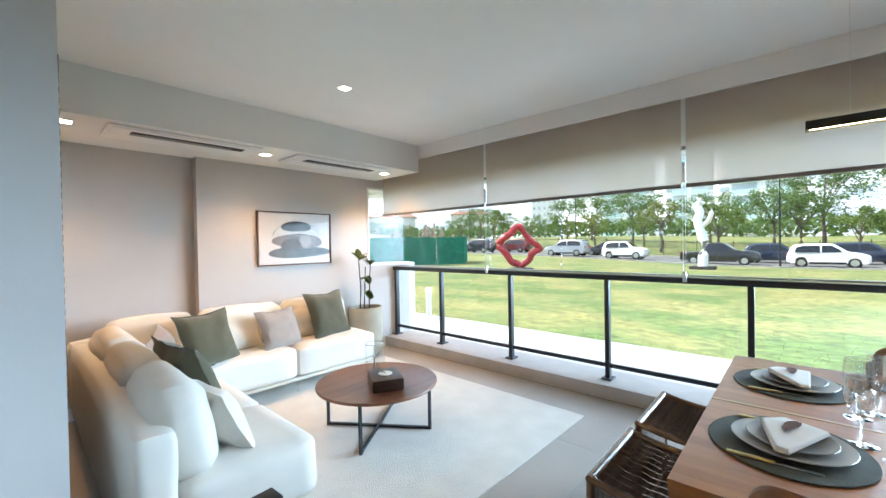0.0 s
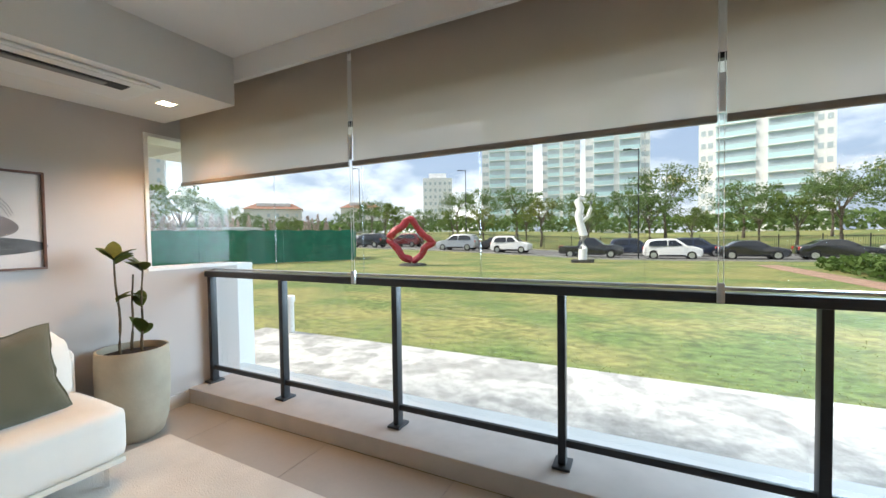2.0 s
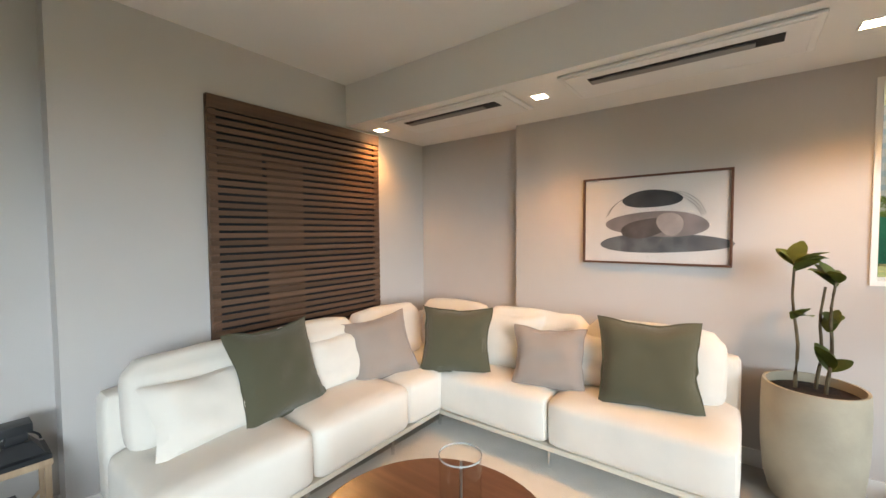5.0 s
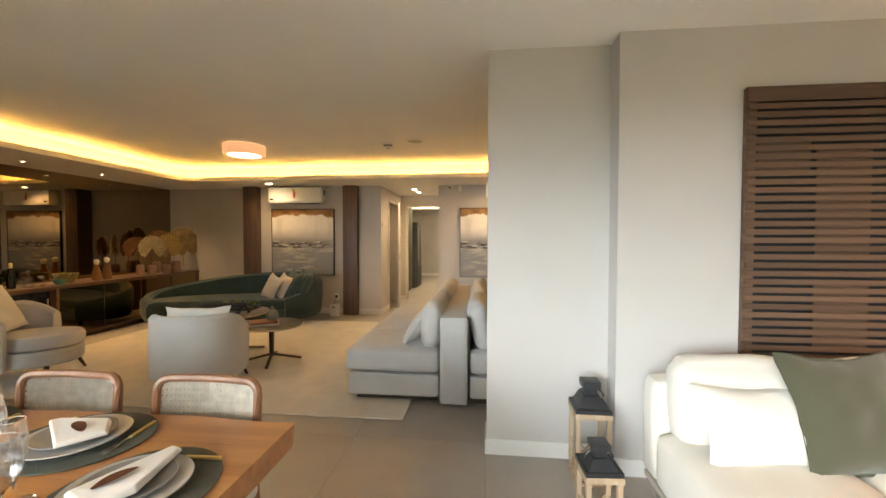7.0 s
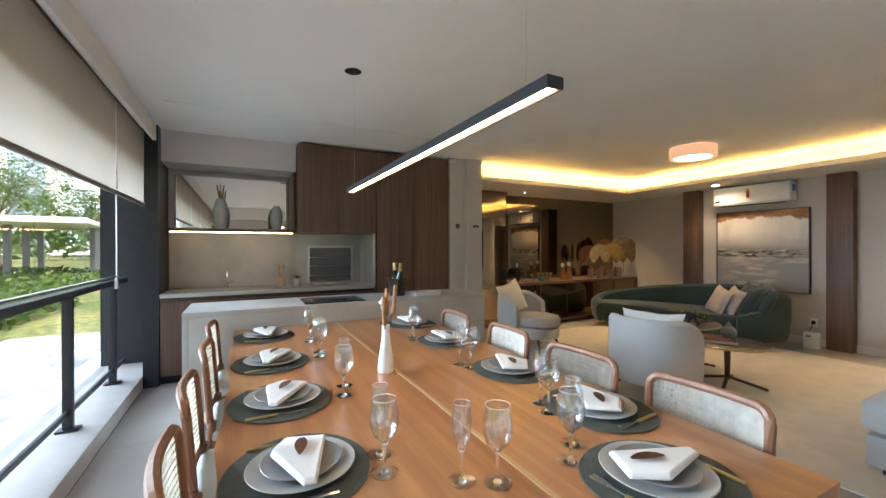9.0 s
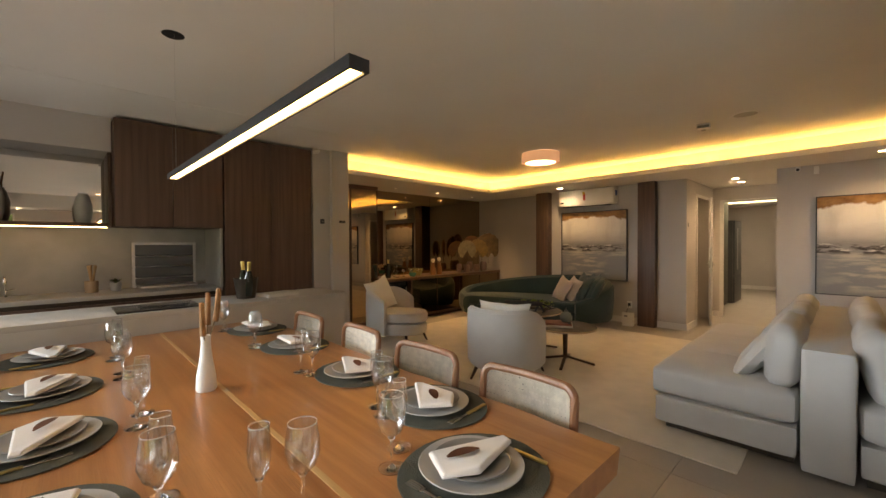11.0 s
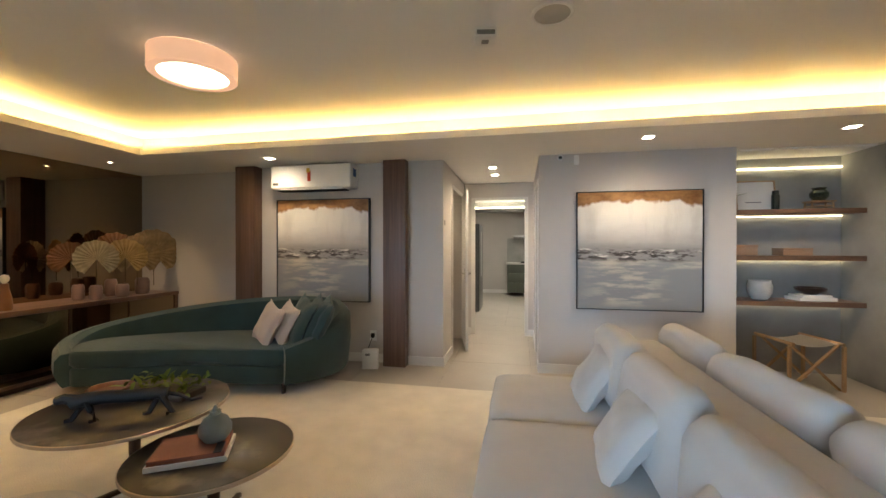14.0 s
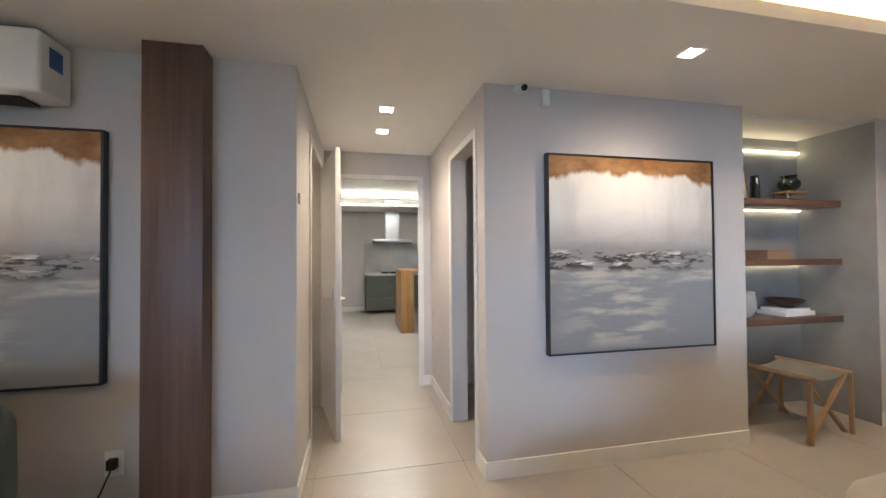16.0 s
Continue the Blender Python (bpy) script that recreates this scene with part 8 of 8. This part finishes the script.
rb.matrix_world = pose(10.97, -16.2, GZ)
ws = bmesh.new()
tube([(0, 0, 0.0), (0.02, 0, 0.6), (0.05, 0, 1.3), (-0.08, 0, 1.9), (-0.22, 0, 2.4), (-0.12, 0, 2.8), (-0.26, 0, 3.15), (-0.12, 0, 3.5)], 0.24, 12, ws, 0.75)
tube([(-0.05, 0, 2.0), (0.28, 0, 2.35), (0.42, 0, 2.75), (0.40, 0, 3.1)], 0.13, 10, ws, 0.7)
tube([(-0.3, 0, 3.1), (-0.1, 0, 3.35), (0.02, 0, 3.2)], 0.17, 10, ws, 0.6)
for v in ws.verts:
    v.co += noise.noise_vector(v.co * 1.4) * 0.06
w_ob = tagged(part("white_sculpture", ws, M_WHITESC), "tall white curved abstract outdoor sculpture", "sculpture")
w_ob.matrix_world = pose(2.98, -22.0 + 1.2, GZ + 0.15, 0, 0, 180)
wb = part("sculpture_base", box(-0.55, 0.55, -0.4, 0.4, 0, 0.16, 0.01), M_DARKROCK)
tagged(wb, "dark stone plinth under the white sculpture", "base")
wb.matrix_world = pose(2.98, -20.8, GZ)


# parked cars
def car(x, y, rz, paint, suv=True, L=4.3, pickup=False, label=""):
    c = thing("parked_car", x, y, gz(x, y) + 0.02, rz, label, "car", "parked cars")
    if pickup:
        H, low, side = 1.76, 1.02, [(-0.5, 0.42), (-0.495, 1.00), (-0.19, 1.03), (-0.175, 1.45), (-0.14, 1.70), (-0.06, 1.76), (0.06, 1.74), (0.20, 1.15), (0.42, 1.06), (0.485, 0.92), (0.5, 0.60), (0.49, 0.32), (-0.48, 0.34)]
        glass = [(-0.15, 1.08), (-0.135, 1.60), (-0.02, 1.66), (0.06, 1.62), (0.155, 1.13)]
        front, back = ((0.068, 1.70), (0.19, 1.20)), ((-0.145, 1.68), (-0.182, 1.20))
    elif suv:
        H, low, side = 1.66, 1.0, [(-0.5, 0.40), (-0.5, 0.72), (-0.485, 0.98), (-0.45, 1.36), (-0.40, 1.58), (-0.28, 1.65), (0.0, 1.66), (0.09, 1.60), (0.25, 1.08), (0.40, 0.99), (0.475, 0.86), (0.5, 0.62), (0.495, 0.36), (0.46, 0.24), (-0.46, 0.26)]
        glass = [(-0.41, 1.05), (-0.385, 1.40), (-0.30, 1.52), (0.06, 1.53), (0.20, 1.06)]
        front, back = ((0.10, 1.575), (0.24, 1.12)), ((-0.407, 1.55), (-0.462, 1.22))
    else:
        H, low, side = 1.44, 0.92, [(-0.5, 0.40), (-0.495, 0.86), (-0.46, 0.98), (-0.37, 1.02), (-0.24, 1.34), (-0.16, 1.43), (0.0, 1.44), (0.07, 1.40), (0.23, 0.98), (0.40, 0.88), (0.48, 0.74), (0.5, 0.55), (0.49, 0.32), (0.45, 0.22), (-0.45, 0.24)]
        glass = [(-0.31, 1.03), (-0.225, 1.27), (-0.15, 1.33), (0.04, 1.34), (0.17, 0.99)]
        front, back = ((0.082, 1.375), (0.215, 1.02)), ((-0.235, 1.35), (-0.345, 1.06))

    def half(z):
        return 0.88 - 0.04 * max(0, 0.55 - z) - (0.24 * (z - low) / (H - low) if z > low else 0.0)

    bm = bmesh.new()
    rings = []
    for s, k in ((-1, 0.95), (-0.95, 0.985), (-0.86, 1.0), (0.86, 1.0), (0.95, 0.985), (1, 0.95)):
        rings.append([bm.verts.new((px * L * k, s * half(pz), 0.7 + (pz - 0.7) * k)) for px, pz in side])
    q = len(side)
    for a, b in zip(rings, rings[1:]):
        for i in range(q):
            bm.faces.new((a[i], a[(i + 1) % q], b[(i + 1) % q], b[i]))
    bm.faces.new(rings[0][::-1])
    bm.faces.new(rings[-1])
    bmesh.ops.recalc_face_normals(bm, faces=bm.faces[:])
    part("body", bm, paint, c)
    # side windows, split by the middle pillar
    post = -0.075 if not pickup else -0.03
    for s in (-1, 1):
        for fore in (True, False):
            pts = [p for p in glass if (p[0] > post) == fore]
            zt = max(p[1] for p in glass) - 0.005
            cut = [(post + (0.011 if fore else -0.011), zt), (post + (0.011 if fore else -0.011), glass[0][1])]
            poly = cut[::-1] + pts if fore else pts + cut
            w = bmesh.new()
            inn = [w.verts.new((px * L * 0.965, s * (half(pz) - 0.05), pz)) for px, pz in poly]
            out = [w.verts.new((px * L * 0.965, s * (half(pz) + 0.006), pz)) for px, pz in poly]
            m = len(poly)
            w.faces.new(inn)
            w.faces.new(out[::-1])
            for i in range(m):
                w.faces.new((inn[i], out[i], out[(i + 1) % m], inn[(i + 1) % m]))
            bmesh.ops.recalc_face_normals(w, faces=w.faces[:])
            part("side_window", w, M_CARGLASS, c, "dark tinted window", smooth=False)
    for nm, (hi, lo), d in (("windscreen", front, 0.02), ("rear_window", back, -0.02)):
        w = bmesh.new()
        vs_ = []
        for off in (d, -d):
            vs_.append([w.verts.new((px * L + off, sy * (half(pz) * 0.84), pz + abs(d) * 0.4)) for px, pz, sy in ((*hi, -1), (*hi, 1), (*lo, 1), (*lo, -1))])
        w.faces.new(vs_[0])
        w.faces.new(vs_[1][::-1])
        for i in range(4):
            w.faces.new((vs_[0][i], vs_[1][i], vs_[1][(i + 1) % 4], vs_[0][(i + 1) % 4]))
        bmesh.ops.recalc_face_normals(w, faces=w.faces[:])
        part(nm, w, M_CARGLASS, c, "dark tinted glass", smooth=False)
    for wx in (-0.31 * L, 0.315 * L):
        for s in (-1, 1):
            # Black disc marks the wheel arch, which is not cut into the body
            part("wheel_arch", rod((wx, s * 0.70, 0.36), (wx, s * 0.868, 0.36), 0.385, seg=22), M_BLACKV, c, "black disc round the wheel")
            t = part("wheel", rod((wx, s * 0.66, 0.33), (wx, s * 0.885, 0.33), 0.325, seg=22), M_TYRE, c, "black tyre")
            part("rim", rod((wx, s * 0.884, 0.33), (wx, s * 0.895, 0.33), 0.215, seg=14), M_STEEL, t)
    part("sill_trim", boxes([(-0.22 * L, 0.225 * L, s * 0.865 - 0.012, s * 0.865 + 0.012, 0.24, 0.38) for s in (-1, 1)], 0.006), M_BLACKV, c)
    for s in (-1, 1):
        part("headlight", box(0.462 * L, 0.492 * L, s * 0.64 - 0.15, s * 0.64 + 0.15, low - 0.30, low - 0.17, 0.02), M_CRYSTALW, c)
        part("tail_light", box(-0.497 * L, -0.47 * L, s * 0.70 - 0.09, s * 0.70 + 0.09, low - 0.22, low + 0.02, 0.02), M_REDLAB, c)
        part("wing_mirror", box(0.175 * L - 0.05, 0.175 * L + 0.05, s * 0.97 - 0.08, s * 0.97 + 0.08, low + 0.06, low + 0.18, 0.025), paint, c)
    return c


CARS = [(28.6, -35.6, 0, "k", 1, 4.3), (26.2, -39.9, 0, "r", 1, 4.3), (17.1, -35.5, 0, "s", 1, 4.4), (14.6, -39.9, 0, "d", 0, 4.4), (11.4, -35.5, 180, "w", 1, 3.8), (4.1, -35.4, 180, "k", 2, 5.35),
        (0.8, -39.9, 180, "b", 1, 4.2), (-2.1, -35.2, 180, "w", 1, 4.2), (-4.3, -39.9, 180, "b", 1, 4.2), (-7.4, -35.6, 180, "k", 0, 4.4), (-12.2, -35.4, 180, "k", 0, 4.6), (-18.5, -39.8, 0, "s", 1, 4.3), (-24.0, -35.4, 180, "w", 1, 4.2), (34.5, -39.9, 0, "s", 0, 4.4)]
NAMES = {"w": ("white", M_PW), "k": ("black", M_PK), "s": ("silver", M_PS), "d": ("dark grey", M_PD), "r": ("dark red", M_PR), "b": ("dark blue", M_PB)}
for x, y, rz, p, kind, L in CARS:
    car(x, y, rz, NAMES[p][1], kind > 0, L, kind == 2, "parked %s %s at the kerb" % (NAMES[p][0], ("sedan", "compact sport utility car", "pickup truck")[kind]))

# iron fence along the park
pf = thing("park_fence", 0, -43.6, 0, 0, "dark iron park fence with thin pickets", "fence")
bm = bmesh.new()
for k in range(720):
    x = -50 + k * 0.15
    zb = gz(x, -43.6)
    box(x - 0.008, x + 0.008, -0.008, 0.008, zb + 0.1, zb + 1.75, 0, bm)
pk = part("pickets", bm, M_BLACK, pf, smooth=False)
pk["kind"] = "stuff"
for k in range(36):
    x = -50 + 3 * k
    za, zb = gz(x, -43.6), gz(x + 3, -43.6)
    part("post", box(x - 0.035, x + 0.035, -0.035, 0.035, za - 0.1, za + 1.85), M_BLACK, pf)
    for h in (0.22, 1.62):
        part("rail", bar((x, 0, za + h), (x + 3, 0, zb + h), 0.03, 0.035), M_BLACK, pf)


# trees
def tree_mesh(seed, h, spread, nclump, per, leafm, trunkm, label):
    random.seed(seed)
    t = thing("tree", 0, 0, 0, 0, label, "tree", "park trees")
    bm = bmesh.new()
    top = h * 0.5
    tube([(0.04 * math.sin(i + seed), 0.04 * math.cos(i * 1.3), top * i / 6) for i in range(7)], 0.11 + h * 0.008, 8, bm, 0.55)
    tips = []
    for k in range(8):
        a, rr = k * 2.4 + seed, spread * random.uniform(0.45, 0.85)
        z0, z1 = top * random.uniform(0.6, 0.98), h * random.uniform(0.62, 0.92)
        p = [(0, 0, z0), (rr * 0.4 * math.cos(a), rr * 0.4 * math.sin(a), z0 + (z1 - z0) * 0.55), (rr * math.cos(a), rr * math.sin(a), z1)]
        tube(p, 0.06, 6, bm, 0.35)
        tips.append(p[-1])
    part("trunk", bm, trunkm, t)
    verts, faces = [], []
    for k in range(nclump):
        if k < len(tips):
            c = Vector(tips[k])
        else:
            a, q = random.uniform(0, 6.28), math.sqrt(random.random())
            c = Vector((spread * q * math.cos(a), spread * q * math.sin(a), h * random.uniform(0.52, 0.98 - 0.25 * q * q)))
        cr = random.uniform(0.35, 0.75) * spread * 0.38
        for _ in range(per):
            d = Vector((random.gauss(0, 1), random.gauss(0, 1), random.gauss(0, 0.7))) * cr * 0.55
            s = random.uniform(0.07, 0.15)
            e1 = Vector((random.uniform(-1, 1), random.uniform(-1, 1), random.uniform(-0.6, 0.6))).normalized()
            e2 = e1.cross(Vector((random.uniform(-1, 1), random.uniform(-1, 1), random.uniform(-1, 1)))).normalized()
            p = c + d
            i0 = len(verts)
            verts += [p - e1 * s, p + e2 * s * 0.55, p + e1 * s, p - e2 * s * 0.55]
            faces.append((i0, i0 + 1, i0 + 2, i0 + 3))
    me = bpy.data.meshes.new("crown")
    me.from_pydata(verts, [], faces)
    me.materials.append(leafm)
    cr_ob = new("crown", me)
    cr_ob.parent = t
    return t


T = [tree_mesh(1, 6.0, 2.4, 34, 70, M_TREE1, M_BARK, "young park tree with bright green crown"), tree_mesh(2, 7.0, 3.2, 42, 75, M_TREE2, M_BARK, "broad dark green park tree"),
     tree_mesh(3, 5.2, 2.0, 24, 60, M_TREE3, M_BARK, "thin park tree with sparse yellow-green leaves"), tree_mesh(4, 8.2, 3.5, 48, 75, M_TREE2, M_BARK, "tall dark green park tree")]
T[0].matrix_world, T[1].matrix_world, T[2].matrix_world, T[3].matrix_world = pose(5.6, -46.5, gz(5.6, -46.5)), pose(-0.8, -51, gz(-0.8, -51)), pose(18.5, -46.5, gz(18.5, -46.5)), pose(-17.2, -49.5, gz(-17.2, -49.5))
random.seed(77)
SPOTS = [(8.5, -33.5, 2), (10.6, -38, 0), (16.5, -33.5, 0), (20.5, -35, 1), (25, -34, 0), (-3.8, -33.0, 0), (-6.8, -34.0, 1), (-10, -33.0, 0), (-16, -33.5, 1), (-20, -34.5, 0), (-25, -33.5, 3), (1.8, -38.5, 1), (-2.8, -40, 3),
         (6.4, -42, 1), (13, -43, 1), (19, -44, 3), (30, -36, 1), (35, -30, 0), (38, -24, 1), (34, -18, 0), (40, -14, 1), (36, -8, 0), (42, -4, 1), (38, 2, 0), (44, 6, 1), (28, -42, 0), (24, -50, 3), (36, -45, 1), (48, -34, 1), (52, -22, 1),
         (-9, -43, 1), (-15, -45, 3), (-22, -42, 1), (-30, -38, 1), (-36, -30, 3), (-38, -14, 3), (-36, -5, 0), (-46, -12, 1), (-50, -18, 3)]
for x, y, k in SPOTS:
    s = random.uniform(0.62, 1.12)
    x, y = x + random.uniform(-1, 1), y + random.uniform(-1, 1)
    if y < -29:
        x, y, s = 0.2 + 1.4 * (x - 0.2), 1.6 + 1.4 * (y - 1.6), s * 1.22
    copy_thing(T[k], pose(x, y, gz(x, y), 0, 0, random.uniform(0, 360)) @ Matrix.Scale(s, 4))


def leaf_bank(name, pieces, material, label, seed, size=(0.1, 0.22)):
    random.seed(seed)
    verts, faces = [], []
    for x0, x1, y0, y1, h, cnt in pieces:
        for _ in range(cnt):
            u, v = random.random(), random.random()
            x, y = x0 + (x1 - x0) * u, y0 + (y1 - y0) * v
            top = h * (0.75 + 0.25 * noise.noise(Vector((x * 0.35, y * 0.35, seed))))
            p = Vector((x, y, gz(x, y) + top * random.random() ** 0.6))
            s = random.uniform(*size)
            e1 = Vector((random.uniform(-1, 1), random.uniform(-1, 1), random.uniform(-0.5, 1))).normalized()
            e2 = e1.cross(Vector((random.uniform(-1, 1), random.uniform(-1, 1), random.uniform(-1, 1)))).normalized()
            i0 = len(verts)
            verts += [p - e1 * s, p + e2 * s * 0.5, p + e1 * s, p - e2 * s * 0.5]
            faces.append((i0, i0 + 1, i0 + 2, i0 + 3))
    me = bpy.data.meshes.new(name)
    me.from_pydata(verts, [], faces)
    me.materials.append(material)
    return tagged(new(name, me), label, "shrubs", kind="stuff")


leaf_bank("far_woods", [(-110, 110, -104, -90, 4.6, 9000), (55, 75, -62, 40, 4.5, 4000), (-75, -60, -60, 10, 7, 4000)], M_TREE2, "distant band of dark green trees", 3, (0.4, 0.9))
leaf_bank("shrub_bank", [(-12.5, -6.1, -19.3, -13.5, 0.75, 7000), (-14, -7.5, -5.5, -3.2, 0.6, 2600), (-24, -14, -9, -4, 0.8, 2600)], M_SHRUB, "low grassy green shrub bank", 6, (0.06, 0.16))
leaf_bank("flower_bank", [(-26, -16, -9.8, -9.2, 0.9, 900)], M_FLOWER, "row of dark red shrubs", 9, (0.08, 0.18))


def street_lamp(x, y, h):
    s = thing("street_lamp", x, y, gz(x, y), 0, "tall slim dark street lamp", "lamp post", "street lamps")
    part("pole", rod((0, 0, 0), (0, 0, h), 0.07, 0.04, 10), M_BLACK, s)
    part("arm", rod((0, 0, h - 0.1), (0.9, 0, h), 0.035), M_BLACK, s)
    part("head", boxes([(0.5, 1.1, -0.12, 0.12, h - 0.05, h + 0.05)], 0.03), M_BLACK, s)


for x, y, h in ((0.3, -33.05, 8.8), (19.5, -43.2, 9.6), (36, -43.2, 11), (36, -20, 9), (-19.5, -43.2, 9.6)):
    street_lamp(x, y, h)


# towers
def tower(x, y, w, d, h, rz, wallm, label, glassy=True):
    t = thing("apartment_tower", x, y, GZ, rz, label, "building", "far towers")
    part("wall", box(-w / 2, w / 2, -d / 2, d / 2, 0, h), wallm, t, smooth=False)
    part("roof", box(-w * 0.3, w * 0.3, -d * 0.3, d * 0.3, h, h + 2.4), wallm, t, smooth=False)
    if glassy:
        part("penthouse", box(-w * 0.40, w * 0.28, -d * 0.42, d * 0.42, h, h + 1.6), M_AQUA, t, smooth=False)
        for sx in (-0.20, 0.20):
            part("glass_bay", box(sx * w - w * 0.155, sx * w + w * 0.155, -d / 2 - 0.04, d / 2 + 0.04, 3.2, h - 2.0), M_AQUA, t, smooth=False)
    fl = int(h / 3.0)
    wins, slabs, glass = bmesh.new(), bmesh.new(), bmesh.new()
    for f in range(1, fl):
        z = f * 3.0
        for sy in (-1, 1):
            yy = sy * d / 2
            if glassy:
                for x0, x1 in ((-w * 0.36, -w * 0.04), (w * 0.04, w * 0.36)):
                    box(x0, x1, yy - 0.5, yy + 0.5, z - 0.12, z + 0.12, 0, slabs)
                    box(x0 + 0.1, x1 - 0.1, yy - 0.42, yy + 0.42, z + 0.12, z + 1.15, 0, glass)
                    box(x0 + 0.2, x1 - 0.2, yy - 0.06, yy + 0.06, z + 1.3, z + 2.7, 0, wins)
            for q in (-0.46, -0.40, 0.40, 0.46) if glassy else (-0.42, -0.25, -0.08, 0.08, 0.25, 0.42):
                box(q * w - 0.45, q * w + 0.45, yy - 0.05, yy + 0.05, z + 1.0, z + 2.2, 0, wins)
        for sx in (-1, 1):
            for q in (-0.32, -0.1, 0.12, 0.34):
                box(sx * w / 2 - 0.05, sx * w / 2 + 0.05, q * d - 0.5, q * d + 0.5, z + 1.0, z + 2.2, 0, wins)
    part("windows", wins, M_WINDARK, t, smooth=False)["kind"] = "stuff"
    if glassy:
        part("balcony_slabs", slabs, wallm, t, smooth=False)["kind"] = "stuff"
        part("balcony_glass", glass, M_AQUA, t, smooth=False)["kind"] = "stuff"
    else:
        slabs.free()
        glass.free()


tower(42, -133, 17, 14, 50, 17, M_TOWER, "white residential tower with aqua glass balconies")
tower(24.5, -138, 12, 13, 43, 10, M_TOWER, "white residential tower with aqua glass balconies")
tower(6.2, -121, 16, 14, 51, 3, M_TOWER, "white residential tower with aqua glass balconies")
tower(-26, -118, 24, 16, 66, -12, M_TOWER, "wide white residential tower with aqua balconies")
tower(-58, -112, 20, 16, 60, -24, M_TOWER, "white residential tower with aqua glass balconies")
tower(132, -33, 16, 16, 52, 70, M_TOWER2, "cream residential tower with small windows", False)
tower(138, -62, 18, 14, 36, 60, M_TOWER2, "cream residential tower with small windows", False)
tower(125, -8, 14, 14, 46, 80, M_TOWER2, "cream residential tower with small windows", False)
tower(128, -106, 20, 12, 13, 45, M_TOWER2, "low white apartment block", False)
tower(106, -132, 16, 12, 14, 35, M_TOWER2, "low white apartment block", False)
tower(84, -160, 13, 12, 28, 28, M_TOWER, "mid-rise white apartment block", False)
tower(-125, -30, 18, 16, 46, 100, M_TOWER, "white residential tower with aqua glass balconies")
tower(-128, -58, 18, 16, 50, 110, M_TOWER, "white residential tower with aqua glass balconies")
tower(-98, -88, 20, 16, 58, 130, M_TOWER, "white residential tower with aqua glass balconies")
for x, y, w, rz in ((128, -106, 21, 45), (106, -132, 17, 35)):
    r = thing("tiled_roof", x, y, GZ + 13 + (1 if w < 20 else 0), rz, "terracotta tiled roof of the low block", "roof", "tiled roofs")
    bm = bmesh.new()
    a = [bm.verts.new((sx * w / 2, sy * 6.8, 0.02)) for sx, sy in ((-1, -1), (1, -1), (1, 1), (-1, 1))]
    b = [bm.verts.new((sx * (w / 2 - 4), 0, 2.6)) for sx in (-1, 1)]
    bm.faces.new(a)
    bm.faces.new((a[0], a[1], b[1], b[0]))
    bm.faces.new((a[2], a[3], b[0], b[1]))
    bm.faces.new((a[1], a[2], b[1]))
    bm.faces.new((a[3], a[0], b[0]))
    part("tiles", bm, M_CLAY, r, smooth=False)
# neighbouring pavilion seen past the kitchen end of the terrace
pv = thing("pavilion", -22, -6.4, GZ, 8, "white neighbouring pavilion with flat canopy", "building")
part("canopy", box(-4, 4, -1.5, 1.5, 2.4, 2.6, 0.02), M_WHITEWALL, pv)
for sx in (-3.6, -1.2, 1.2, 3.6):
    part("column", box(sx - 0.1, sx + 0.1, -1.2, -1.0, 0, 2.4), M_GREYP, pv)
part("panel", box(-4, -0.6, 1.0, 1.2, 0, 2.4), M_GREYP, pv)
bd = thing("white_screen_wall", -9.8, -4.4, GZ, -14, "plain white free-standing screen outside", "wall panel")
part("panel", box(-0.06, 0.06, -0.75, 0.75, 0.0, 2.0, 0.01), M_WHITEWALL, bd)

# ---------------------------------------------------------------- floor tiles, last
def tiles():
    floor_ob = bpy.data.objects["floor"]
    meshes = {}
    step, gap = 0.9, 0.003
    nx0, nx1 = -6.1, 6.2
    x = nx0
    while x < nx1 - 0.01:
        y = -0.285
        while y < 10.0 - 0.01:
            w, d = min(step, nx1 - x), min(step, 10.0 - y)
            key = (round(w, 3), round(d, 3))
            if key not in meshes:
                me = bpy.data.meshes.new("tile")
                bm = box(gap / 2, w - gap / 2, gap / 2, d - gap / 2, -0.012, 0.0, 0.0008, seg=1)
                bm.to_mesh(me)
                bm.free()
                me.materials.append(M_TILE)
                meshes[key] = me
            o = new("tile", meshes[key])
            o.parent = floor_ob
            o.matrix_basis = pose(x, y, 0)
            y += step
        x += step
    for j in range(6):
        for i in range(5):
            w = 0.76
            key = (w, 0.84)
            if key not in meshes:
                me = bpy.data.meshes.new("tile")
                bm = box(gap / 2, w - gap / 2, gap / 2, 0.84 - gap / 2, -0.012, 0.0, 0.0008, seg=1)
                bm.to_mesh(me)
                bm.free()
                me.materials.append(M_TILE)
                meshes[key] = me
            o = new("tile", meshes[key])
            o.parent = floor_ob
            o.matrix_basis = pose(-2.6 + i * w, 10.0 + j * 0.84, 0)


tiles()
